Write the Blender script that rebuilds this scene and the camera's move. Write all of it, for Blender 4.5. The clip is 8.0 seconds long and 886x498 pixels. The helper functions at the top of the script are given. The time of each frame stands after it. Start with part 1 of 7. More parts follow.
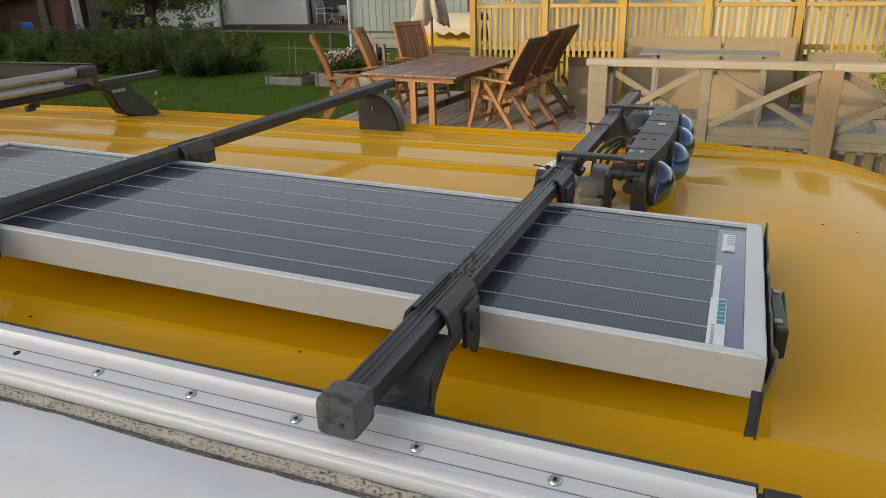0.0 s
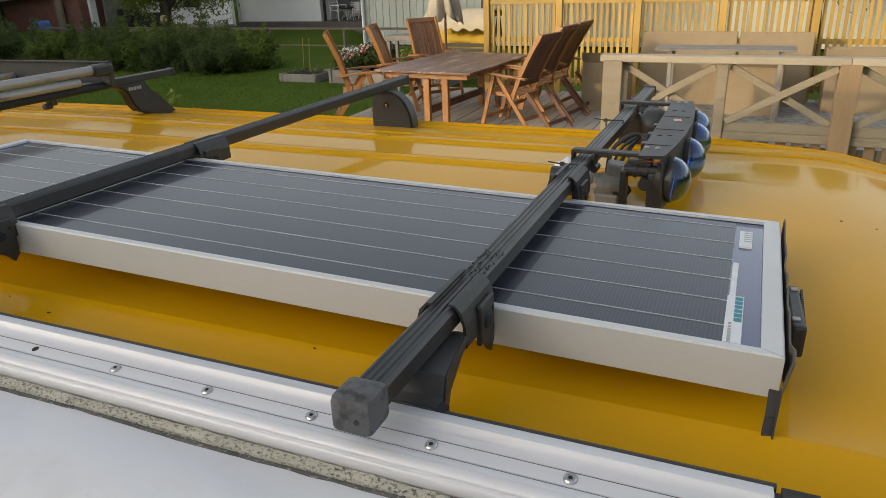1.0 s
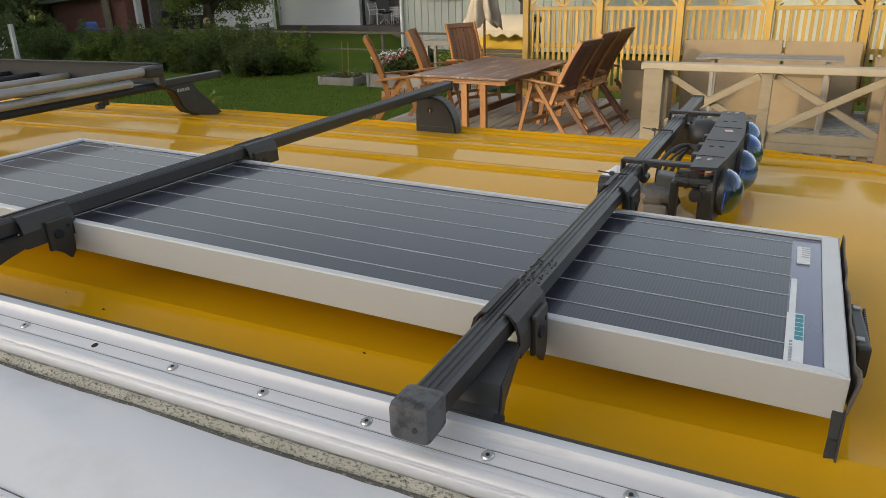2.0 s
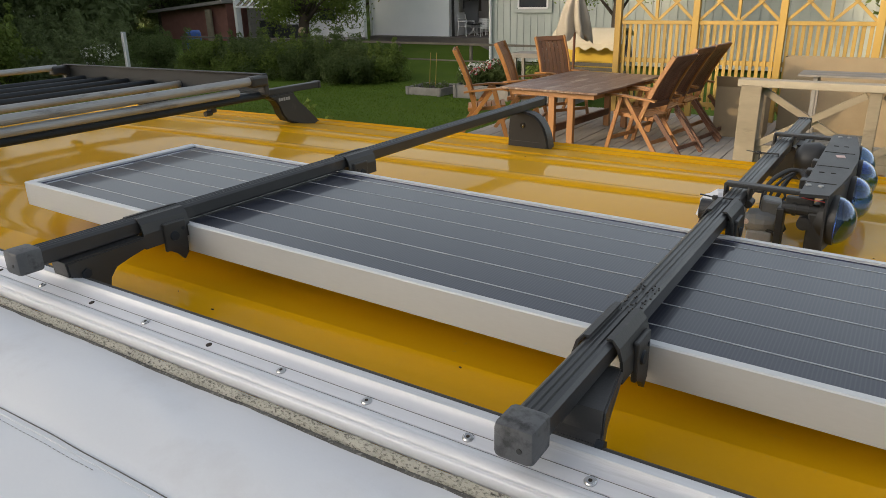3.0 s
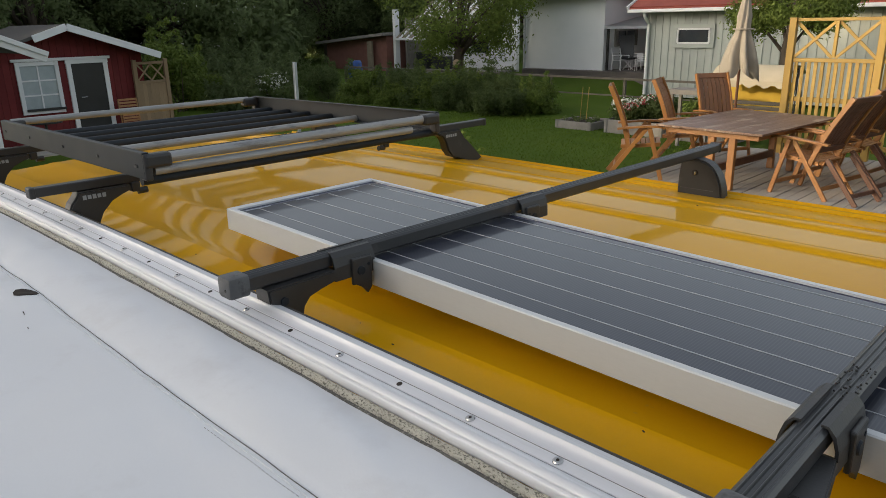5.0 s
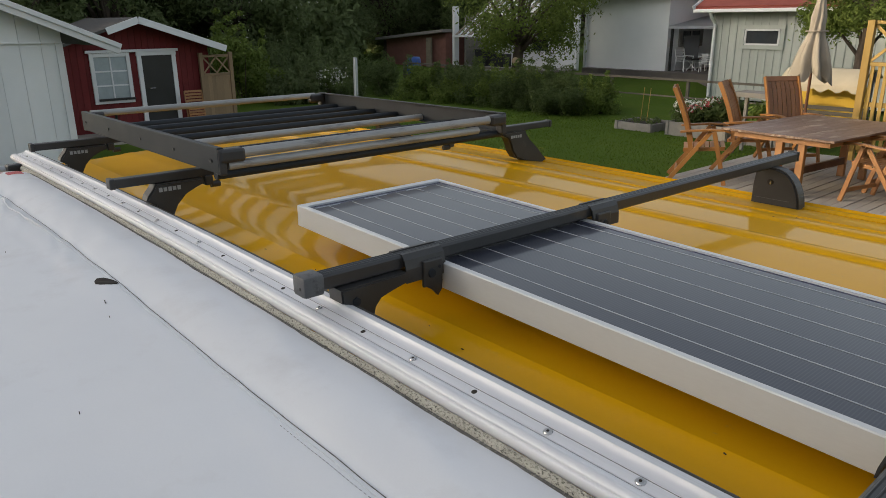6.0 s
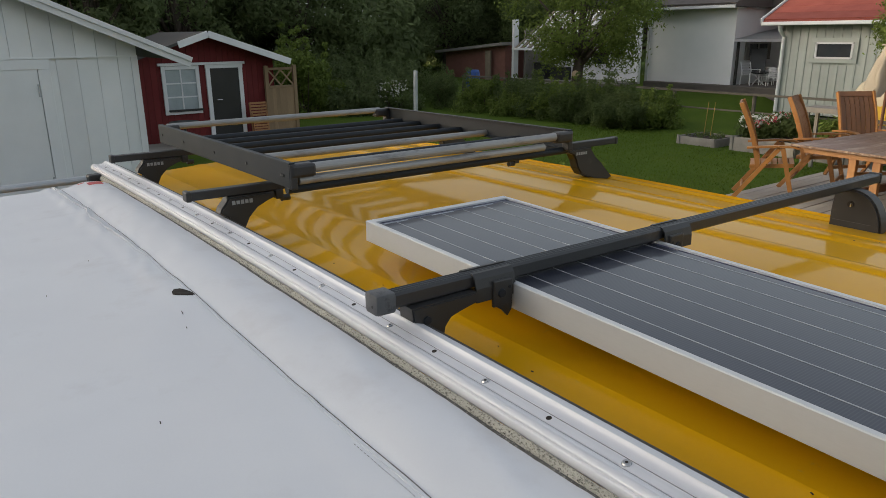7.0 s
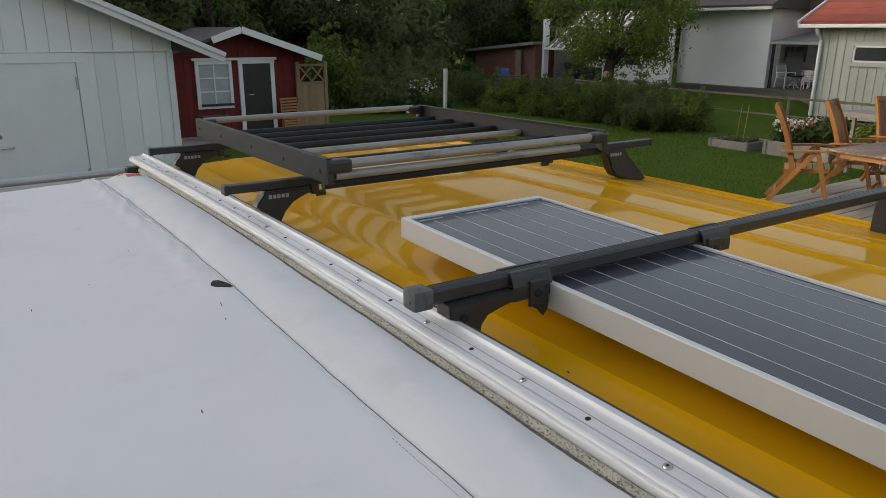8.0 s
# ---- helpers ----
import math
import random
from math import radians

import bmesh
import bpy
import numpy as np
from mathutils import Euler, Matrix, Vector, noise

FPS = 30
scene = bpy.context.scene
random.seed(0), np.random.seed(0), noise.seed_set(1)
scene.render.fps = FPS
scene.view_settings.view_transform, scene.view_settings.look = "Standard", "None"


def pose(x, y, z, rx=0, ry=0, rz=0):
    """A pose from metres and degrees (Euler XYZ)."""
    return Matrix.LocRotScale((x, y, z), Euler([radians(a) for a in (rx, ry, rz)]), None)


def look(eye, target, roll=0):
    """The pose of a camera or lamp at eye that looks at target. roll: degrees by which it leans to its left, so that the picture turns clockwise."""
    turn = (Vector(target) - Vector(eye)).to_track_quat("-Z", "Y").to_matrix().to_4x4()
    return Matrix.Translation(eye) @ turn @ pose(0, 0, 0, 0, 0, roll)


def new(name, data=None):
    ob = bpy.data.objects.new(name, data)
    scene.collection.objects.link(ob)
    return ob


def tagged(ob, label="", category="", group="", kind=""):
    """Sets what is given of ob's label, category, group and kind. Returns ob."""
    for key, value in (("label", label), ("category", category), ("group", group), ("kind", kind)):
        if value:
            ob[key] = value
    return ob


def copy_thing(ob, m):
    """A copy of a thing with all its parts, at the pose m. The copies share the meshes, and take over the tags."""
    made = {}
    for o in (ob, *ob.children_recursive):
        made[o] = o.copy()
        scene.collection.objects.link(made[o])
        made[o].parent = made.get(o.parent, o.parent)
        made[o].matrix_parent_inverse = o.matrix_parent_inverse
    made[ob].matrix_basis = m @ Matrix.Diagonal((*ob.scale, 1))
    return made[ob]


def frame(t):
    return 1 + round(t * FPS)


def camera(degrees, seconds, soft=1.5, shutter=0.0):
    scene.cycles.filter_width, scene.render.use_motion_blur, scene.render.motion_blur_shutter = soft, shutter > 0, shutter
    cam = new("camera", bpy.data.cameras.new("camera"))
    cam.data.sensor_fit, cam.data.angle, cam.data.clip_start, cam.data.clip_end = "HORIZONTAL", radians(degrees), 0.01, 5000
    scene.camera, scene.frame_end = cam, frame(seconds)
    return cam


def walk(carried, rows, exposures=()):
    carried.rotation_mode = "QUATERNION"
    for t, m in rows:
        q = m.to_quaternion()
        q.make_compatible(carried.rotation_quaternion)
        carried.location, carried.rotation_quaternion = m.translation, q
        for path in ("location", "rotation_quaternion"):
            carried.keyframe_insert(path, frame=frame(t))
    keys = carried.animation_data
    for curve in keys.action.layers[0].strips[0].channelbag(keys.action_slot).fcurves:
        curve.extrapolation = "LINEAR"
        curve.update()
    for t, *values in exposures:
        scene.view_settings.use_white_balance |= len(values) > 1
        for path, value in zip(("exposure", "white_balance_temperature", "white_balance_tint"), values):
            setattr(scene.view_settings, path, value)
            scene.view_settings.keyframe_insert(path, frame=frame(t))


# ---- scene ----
cam = camera(64.0, 8.0, soft=0.72)
PATH = [
    (0, (0.286, -0.523, 2.392), (-0.431, 1.193, 1.658), -1.6),
    (0.5, (0.286, -0.521, 2.393), (-0.445, 1.188, 1.655), -1.8),
    (1, (0.284, -0.522, 2.392), (-0.467, 1.177, 1.65), -2.0),
    (1.2, (0.282, -0.524, 2.392), (-0.475, 1.175, 1.655), -2.0),
    (2.5, (0.238, -0.539, 2.402), (-0.686, 1.085, 1.687), -1.3),
    (3, (0.229, -0.553, 2.41), (-0.799, 1.016, 1.715), -1.3),
    (3.5, (0.215, -0.566, 2.417), (-0.894, 0.953, 1.736), -1.2),
    (4, (0.193, -0.589, 2.43), (-1.017, 0.864, 1.779), -1.2),
    (4.5, (0.181, -0.594, 2.441), (-1.107, 0.804, 1.817), -1.5),
    (6, (0.129, -0.623, 2.459), (-1.31, 0.623, 1.844), -0.4),
    (6.5, (0.111, -0.627, 2.468), (-1.385, 0.549, 1.852), -1.0),
    (7, (0.103, -0.644, 2.473), (-1.439, 0.489, 1.891), -0.5),
    (7.5, (0.085, -0.651, 2.466), (-1.487, 0.438, 1.878), -0.1),
    (8, (0.092, -0.667, 2.473), (-1.49, 0.408, 1.887), 0.2),
]
walk(cam, [(t, look(eye, aim, roll)) for t, eye, aim, roll in PATH],
     [(0.0, 1.16, 7020, 10.0), (3.5, 1.20, 6840, 10.0), (6.0, 1.05, 6800, 10.0), (7.0, 1.02, 6790, 10.0), (8.0, 0.96, 6780, 10.0)])

# ---- light ----
SUN_ELEV, SUN_AZ = radians(13.0), (-0.60, -0.80)      # the low evening sun stands behind the camera, to its left
world = bpy.data.worlds.new("world")
scene.world = world
world.use_nodes = True
wn = world.node_tree.nodes
sky = wn.new("ShaderNodeTexSky")
sky.sky_type = 'NISHITA'
sky.sun_disc = False
sky.sun_elevation = SUN_ELEV
sky.sun_rotation = math.atan2(SUN_AZ[0], SUN_AZ[1])
sky.dust_density = 3.0
sky.air_density = 1.0
wn["Background"].inputs["Strength"].default_value = 0.15
haze = wn.new("ShaderNodeHueSaturation")               # thin evening cloud takes most of the blue out of the sky
haze.inputs["Saturation"].default_value = 0.50
world.node_tree.links.new(sky.outputs[0], haze.inputs["Color"])
world.node_tree.links.new(haze.outputs[0], wn["Background"].inputs[0])
sun = new("sun", bpy.data.lights.new("sun", "SUN"))
sun.data.energy, sun.data.angle, sun.data.color = 0.92, radians(0.8), (1.0, 0.80, 0.52)
sun.matrix_world = look((SUN_AZ[0] * 30, SUN_AZ[1] * 30, 30 * math.tan(SUN_ELEV) + 2), (0, 0, 2))


# ---- materials ----
def material(name, a, b=None, rough=0.6, metal=0.0, scale=8.0, fine=90.0, bump=0.15, dist=0.004, coat=0.0, coat_rough=0.03,
             stretch=(1, 1, 1), random_piece=0.0, island=0.0, dirt=None, dirt_scale=2.0, dirt_at=0.62, rough_var=0.12, transmit=0.0, spec=0.5, let_through=0.0):
    """A two-scale procedural surface between the colours a and b, in metres of the object."""
    m = bpy.data.materials.new(name)
    m.use_nodes = True
    n, l = m.node_tree.nodes, m.node_tree.links
    p = n["Principled BSDF"]
    tc, mp = n.new("ShaderNodeTexCoord"), n.new("ShaderNodeMapping")
    mp.inputs["Scale"].default_value = stretch
    l.new(tc.outputs["Object"], mp.inputs[0])
    vec = mp.outputs[0]
    if random_piece:
        oi, ad = n.new("ShaderNodeObjectInfo"), n.new("ShaderNodeVectorMath")
        ml = n.new("ShaderNodeMath")
        ml.operation, ml.inputs[1].default_value = 'MULTIPLY', 37.0
        l.new(oi.outputs["Random"], ml.inputs[0])
        l.new(vec, ad.inputs[0])
        l.new(ml.outputs[0], ad.inputs[1])
        vec = ad.outputs[0]
    big, small = n.new("ShaderNodeTexNoise"), n.new("ShaderNodeTexNoise")
    big.inputs["Scale"].default_value, big.inputs["Detail"].default_value = scale, 5
    small.inputs["Scale"].default_value, small.inputs["Detail"].default_value = fine, 3
    l.new(vec, big.inputs["Vector"]), l.new(vec, small.inputs["Vector"])
    mix = n.new("ShaderNodeMix")
    mix.data_type = 'RGBA'
    b = b or tuple(c * 0.8 for c in a)
    mix.inputs[6].default_value, mix.inputs[7].default_value = (*a, 1), (*b, 1)
    av = n.new("ShaderNodeMath")
    av.operation = 'MULTIPLY_ADD'
    av.inputs[1].default_value, av.inputs[2].default_value = 0.45, 0.0
    l.new(small.outputs["Fac"], av.inputs[0])
    fac = n.new("ShaderNodeMath")
    fac.operation, fac.inputs[1].default_value = 'MULTIPLY_ADD', 1.6
    l.new(big.outputs["Fac"], fac.inputs[0])
    sub = n.new("ShaderNodeMath")
    sub.operation, sub.inputs[1].default_value = 'SUBTRACT', 0.53
    l.new(av.outputs[0], sub.inputs[0])
    l.new(sub.outputs[0], fac.inputs[2])
    fac.use_clamp = True
    l.new(fac.outputs[0], mix.inputs[0])
    colour = mix.outputs[2]
    if random_piece or island:
        hsv, mr = n.new("ShaderNodeHueSaturation"), n.new("ShaderNodeMapRange")
        amount = random_piece or island
        mr.inputs[3].default_value, mr.inputs[4].default_value = 1 - amount, 1 + amount
        src = oi.outputs["Random"] if random_piece else n.new("ShaderNodeNewGeometry").outputs["Random Per Island"]
        l.new(src, mr.inputs[0]), l.new(mr.outputs[0], hsv.inputs["Value"]), l.new(colour, hsv.inputs["Color"])
        colour = hsv.outputs[0]
    if dirt:
        dn, dr, dm = n.new("ShaderNodeTexNoise"), n.new("ShaderNodeMapRange"), n.new("ShaderNodeMix")
        dn.inputs["Scale"].default_value, dn.inputs["Detail"].default_value, dn.inputs["Roughness"].default_value = dirt_scale, 8, 0.65
        dr.inputs[1].default_value, dr.inputs[2].default_value = dirt_at - 0.06, dirt_at + 0.1
        dm.data_type = 'RGBA'
        dm.inputs[7].default_value = (*dirt, 1)
        l.new(vec, dn.inputs["Vector"]), l.new(dn.outputs["Fac"], dr.inputs[0]), l.new(dr.outputs[0], dm.inputs[0])
        l.new(colour, dm.inputs[6])
        colour = dm.outputs[2]
    l.new(colour, p.inputs["Base Color"])
    rr = n.new("ShaderNodeMapRange")
    rr.inputs[3].default_value, rr.inputs[4].default_value = max(0.02, rough - rough_var), min(1.0, rough + rough_var)
    l.new(big.outputs["Fac"], rr.inputs[0]), l.new(rr.outputs[0], p.inputs["Roughness"])
    p.inputs["Metallic"].default_value = metal
    p.inputs["Coat Weight"].default_value, p.inputs["Coat Roughness"].default_value = coat, coat_rough
    p.inputs["Transmission Weight"].default_value = transmit
    p.inputs["Specular IOR Level"].default_value = spec
    if let_through:
        tr, ms = n.new("ShaderNodeBsdfTranslucent"), n.new("ShaderNodeMixShader")
        ms.inputs[0].default_value = let_through
        l.new(colour, tr.inputs["Color"]), l.new(p.outputs[0], ms.inputs[1]), l.new(tr.outputs[0], ms.inputs[2])
        l.new(ms.outputs[0], n["Material Output"].inputs["Surface"])
    if bump:
        bp = n.new("ShaderNodeBump")
        bp.inputs["Strength"].default_value, bp.inputs["Distance"].default_value = bump, dist
        l.new(small.outputs["Fac"], bp.inputs["Height"]), l.new(bp.outputs[0], p.inputs["Normal"])
    return m


M = {}
M["yellow"] = material("yellow_paint", (0.670, 0.346, 0.007), (0.605, 0.306, 0.006), 0.42, 0, 3, 160, 0.02, 0.001, coat=0.55, coat_rough=0.070, spec=0.02,
                       dirt=(0.5, 0.30, 0.04), dirt_scale=34, dirt_at=0.70, rough_var=0.1)
M["alu"] = material("aluminium", (0.73, 0.73, 0.75), (0.60, 0.60, 0.62), 0.55, 0.34, 14, 260, 0.06, 0.001, stretch=(0.06, 1, 1), rough_var=0.10,
                    dirt=(0.48, 0.48, 0.47), dirt_scale=60, dirt_at=0.66)
M["alu_frame"] = material("anodised_frame", (0.66, 0.67, 0.67), (0.56, 0.57, 0.57), 0.50, 0.15, 4, 300, 0.04, 0.001, stretch=(0.2, 1, 1))
M["alu_worn"] = material("weathered_aluminium", (0.38, 0.38, 0.37), (0.27, 0.27, 0.265), 0.55, 0.35, 14, 160, 0.12, 0.001, stretch=(1, 0.25, 1), dirt=(0.17, 0.165, 0.16), dirt_scale=34, dirt_at=0.60)
M["steel"] = material("stainless_rivet", (0.62, 0.61, 0.59), (0.4, 0.4, 0.4), 0.28, 1.0, 60, 300, 0.05)
M["black"] = material("black_plastic", (0.025, 0.025, 0.026), (0.040, 0.039, 0.038), 0.46, 0, 10, 320, 0.2, 0.001, dirt=(0.07, 0.065, 0.06), dirt_scale=14, dirt_at=0.68)
M["bar"] = material("grooved_bar_cover", (0.028, 0.029, 0.031), (0.046, 0.046, 0.047), 0.36, 0, 9, 260, 0.12, 0.001, dirt=(0.085, 0.08, 0.075), dirt_scale=9, dirt_at=0.66)
M["cap"] = material("grey_worn_rubber", (0.070, 0.072, 0.076), (0.120, 0.121, 0.124), 0.55, 0, 22, 200, 0.4, 0.001, dirt=(0.028, 0.028, 0.028), dirt_scale=40, dirt_at=0.58)
M["coat"] = material("black_coated_steel", (0.015, 0.019, 0.024), (0.025, 0.031, 0.038), 0.52, 0.0, 6, 300, 0.1, 0.001, dirt=(0.03, 0.032, 0.036), dirt_scale=14, dirt_at=0.72, spec=0.25)
M["rubber"] = material("rubber_seal", (0.025, 0.024, 0.024), (0.05, 0.048, 0.045), 0.7, 0, 20, 200, 0.2, 0.001)
M["groove"] = material("groove_line", (0.050, 0.048, 0.045), (0.15, 0.145, 0.135), 0.9, 0, 16, 200, 0.2, 0.001, stretch=(0.3, 1, 1))
M["hole"] = material("dark_hole", (0.012, 0.010, 0.008), (0.03, 0.02, 0.012), 0.9, 0, 40, 200, 0.1, 0.001)
M["fabric"] = material("white_coated_fabric", (0.70, 0.71, 0.73), (0.655, 0.665, 0.69), 0.62, 0, 4.0, 300, 0.16, 0.0008, dirt=(0.62, 0.62, 0.635), dirt_scale=5.0, dirt_at=0.60)
M["grime"] = material("grimy_piping", (0.58, 0.56, 0.48), (0.40, 0.38, 0.31), 0.9, 0, 30, 900, 0.9, 0.002, stretch=(0.6, 1, 1), dirt=(0.060, 0.056, 0.045), dirt_scale=330, dirt_at=0.555)
M["mould"] = material("black_mould", (0.16, 0.155, 0.14), (0.055, 0.052, 0.045), 0.95, 0, 26, 700, 0.8, 0.002, dirt=(0.40, 0.39, 0.35), dirt_scale=190, dirt_at=0.60)
M["thread"] = material("dark_thread", (0.060, 0.055, 0.048), (0.16, 0.15, 0.13), 0.9, 0, 60, 400, 0.2, 0.001)
M["red"] = material("red_print", (0.55, 0.07, 0.08), (0.45, 0.10, 0.10), 0.7, 0, 60, 300, 0.05)
M["faded"] = material("bleached_print", (0.62, 0.50, 0.47), (0.60, 0.40, 0.37), 0.6, 0, 60, 300, 0.02)
M["label_white"] = material("white_label", (0.74, 0.75, 0.75), (0.62, 0.65, 0.68), 0.5, 0, 40, 300, 0.02)
M["label_teal"] = material("teal_print", (0.03, 0.20, 0.30), (0.03, 0.26, 0.28), 0.5, 0, 40, 300, 0.02)
M["label_grey"] = material("grey_print", (0.30, 0.32, 0.33), (0.37, 0.38, 0.39), 0.5, 0, 40, 300, 0.02)
M["busbar"] = material("silver_busbar", (0.44, 0.46, 0.48), (0.34, 0.36, 0.39), 0.4, 0.2, 30, 200, 0.0)
M["cardflap"] = material("frayed_rubber_flap", (0.085, 0.072, 0.058), (0.150, 0.128, 0.105), 0.8, 0, 14, 120, 0.4, 0.002, dirt=(0.24, 0.21, 0.18), dirt_scale=30, dirt_at=0.62)
M["pvc_grey"] = material("grey_casting", (0.34, 0.34, 0.33), (0.24, 0.24, 0.235), 0.5, 0.1, 14, 200, 0.1)
M["white_plastic"] = material("white_plastic", (0.72, 0.73, 0.75), (0.62, 0.63, 0.66), 0.45, 0, 12, 200, 0.05)
M["chrome"] = material("chrome_bolt", (0.7, 0.7, 0.7), (0.5, 0.5, 0.5), 0.2, 1.0, 40, 200, 0.0)
M["teak"] = material("oiled_teak", (0.36, 0.165, 0.050), (0.26, 0.110, 0.034), 0.42, 0, 5, 40, 0.15, 0.001, stretch=(1, 1, 0.25), random_piece=0.14)
# dark and mid teak put the shade on chair backs and legs into colour
M["teak_dark"] = material("dark_and_shaded_teak", (0.135, 0.055, 0.028), (0.085, 0.034, 0.019), 0.45, 0, 5, 40, 0.15, 0.001, stretch=(1, 1, 0.25), random_piece=0.16)
M["teak_mid"] = material("brown_teak", (0.235, 0.100, 0.038), (0.165, 0.068, 0.027), 0.45, 0, 5, 40, 0.15, 0.001, stretch=(1, 1, 0.25), random_piece=0.16)
M["table"] = material("reddish_table_stain", (0.175, 0.098, 0.066), (0.130, 0.072, 0.049), 0.40, 0, 3.5, 50, 0.12, 0.001, stretch=(1, 0.3, 1), random_piece=0.06,
                      dirt=(0.40, 0.31, 0.24), dirt_scale=4.5, dirt_at=0.57)
M["pine"] = material("treated_pine", (0.41, 0.268, 0.062), (0.325, 0.200, 0.044), 0.65, 0, 4, 40, 0.2, 0.001, stretch=(1, 1, 0.2), random_piece=0.16)
M["pine_grey"] = material("greying_pine", (0.285, 0.240, 0.172), (0.205, 0.170, 0.122), 0.72, 0, 5, 40, 0.25, 0.001, stretch=(0.3, 1, 1), random_piece=0.18,
                          dirt=(0.15, 0.115, 0.075), dirt_scale=9, dirt_at=0.64)
# paler copy of the railing pine: sunlight on the top rail put into colour
M["pine_pale"] = material("lit_pale_pine", (0.41, 0.36, 0.28), (0.31, 0.265, 0.205), 0.72, 0, 5, 40, 0.25, 0.001, stretch=(0.3, 1, 1), random_piece=0.10,
                          dirt=(0.22, 0.17, 0.11), dirt_scale=9, dirt_at=0.66)
M["rail_wood"] = material("brown_weathered_rail", (0.150, 0.128, 0.100), (0.105, 0.090, 0.070), 0.85, 0, 6, 60, 0.3, 0.001, random_piece=0.12)
M["bench_wood"] = material("dark_bench_stain", (0.050, 0.040, 0.028), (0.034, 0.028, 0.020), 0.6, 0, 6, 60, 0.2, 0.001, random_piece=0.12)
M["screen_pine"] = material("brown_pine_boards", (0.30, 0.205, 0.115), (0.22, 0.150, 0.085), 0.7, 0, 5, 40, 0.25, 0.001, stretch=(1, 1, 0.25), random_piece=0.14)
M["deck"] = material("weathered_deck", (0.40, 0.37, 0.33), (0.30, 0.275, 0.245), 0.8, 0, 4, 50, 0.3, 0.001, stretch=(1, 0.2, 1), random_piece=0.14)
M["cardboard"] = material("cardboard", (0.290, 0.225, 0.142), (0.245, 0.188, 0.118), 0.8, 0, 5, 90, 0.08, 0.001, dirt=(0.33, 0.22, 0.12), dirt_scale=6, dirt_at=0.66)
M["mat_grey"] = material("grey_mottled_mat", (0.30, 0.305, 0.30), (0.21, 0.215, 0.21), 0.9, 0, 7, 120, 0.3, 0.002, dirt=(0.14, 0.14, 0.13), dirt_scale=13, dirt_at=0.52)
M["grey_wood"] = material("silver_grey_wood", (0.27, 0.25, 0.23), (0.19, 0.18, 0.165), 0.85, 0, 6, 60, 0.3, 0.001, random_piece=0.12)
M["red_wall"] = material("falu_red_boards", (0.155, 0.014, 0.014), (0.115, 0.010, 0.011), 0.8, 0, 3, 50, 0.2, 0.002, random_piece=0.10)
M["white_wood"] = material("white_painted_wood", (0.72, 0.73, 0.73), (0.64, 0.65, 0.66), 0.55, 0, 3, 60, 0.12, 0.001, random_piece=0.04)
M["garage_wall"] = material("pale_grey_boards", (0.77, 0.79, 0.785), (0.70, 0.72, 0.715), 0.6, 0, 2.5, 50, 0.12, 0.001, random_piece=0.05)
M["render_white"] = material("white_render", (0.80, 0.81, 0.82), (0.73, 0.75, 0.76), 0.85, 0, 1.4, 60, 0.3, 0.003)
M["siding"] = material("pale_green_grey_boards", (0.43, 0.46, 0.425), (0.37, 0.40, 0.37), 0.65, 0, 2, 50, 0.12, 0.001, random_piece=0.06)
M["dark_paint"] = material("black_door_paint", (0.014, 0.015, 0.016), (0.022, 0.022, 0.023), 0.4, 0, 5, 80, 0.08, 0.001)
M["roof_dark"] = material("dark_roofing", (0.055, 0.052, 0.05), (0.085, 0.08, 0.075), 0.85, 0, 3, 60, 0.4, 0.004)
M["roof_tile"] = material("grey_brown_tiles", (0.12, 0.10, 0.09), (0.085, 0.075, 0.07), 0.8, 0, 3, 60, 0.3, 0.004, random_piece=0.2)
M["roof_red"] = material("red_roof_tiles", (0.30, 0.07, 0.045), (0.23, 0.05, 0.035), 0.75, 0, 3, 60, 0.3, 0.004, random_piece=0.12)
M["brick"] = material("brown_brick_wall", (0.27, 0.120, 0.095), (0.21, 0.092, 0.074), 0.85, 0, 4, 30, 0.4, 0.006)
M["glass_dark"] = material("window_glass", (0.03, 0.035, 0.04), (0.05, 0.055, 0.06), 0.06, 0, 2, 20, 0.0, coat=1.0, rough_var=0.02)
M["curtain"] = material("pale_curtain", (0.40, 0.45, 0.46), (0.30, 0.35, 0.36), 0.8, 0, 6, 60, 0.1)
M["canvas"] = material("beige_canvas", (0.37, 0.33, 0.27), (0.30, 0.265, 0.21), 0.85, 0, 5, 220, 0.2, 0.001)
M["cushion"] = material("yellow_cushion", (0.62, 0.42, 0.05), (0.52, 0.34, 0.04), 0.8, 0, 6, 160, 0.2, 0.001)
M["cream"] = material("cream_canopy", (0.47, 0.41, 0.30), (0.40, 0.35, 0.255), 0.8, 0, 4, 160, 0.2, 0.001)
M["canopy"] = material("white_canopy_cloth", (0.78, 0.79, 0.80), (0.72, 0.73, 0.75), 0.8, 0, 4, 160, 0.1, 0.001, let_through=0.8)
M["blue"] = material("blue_plastic", (0.03, 0.10, 0.36), (0.025, 0.08, 0.28), 0.5, 0, 5, 90, 0.05)
M["white_metal"] = material("white_enamel", (0.74, 0.75, 0.76), (0.66, 0.67, 0.68), 0.4, 0, 6, 90, 0.02)
M["galv"] = material("galvanised_post", (0.52, 0.54, 0.55), (0.40, 0.42, 0.43), 0.55, 0.4, 8, 60, 0.2, 0.001)
M["bark"] = material("bark", (0.10, 0.075, 0.055), (0.055, 0.042, 0.032), 0.9, 0, 9, 40, 0.9, 0.012, stretch=(1, 1, 0.3))
M["sawn"] = material("sawn_wood", (0.50, 0.38, 0.25), (0.40, 0.29, 0.18), 0.8, 0, 9, 60, 0.3)
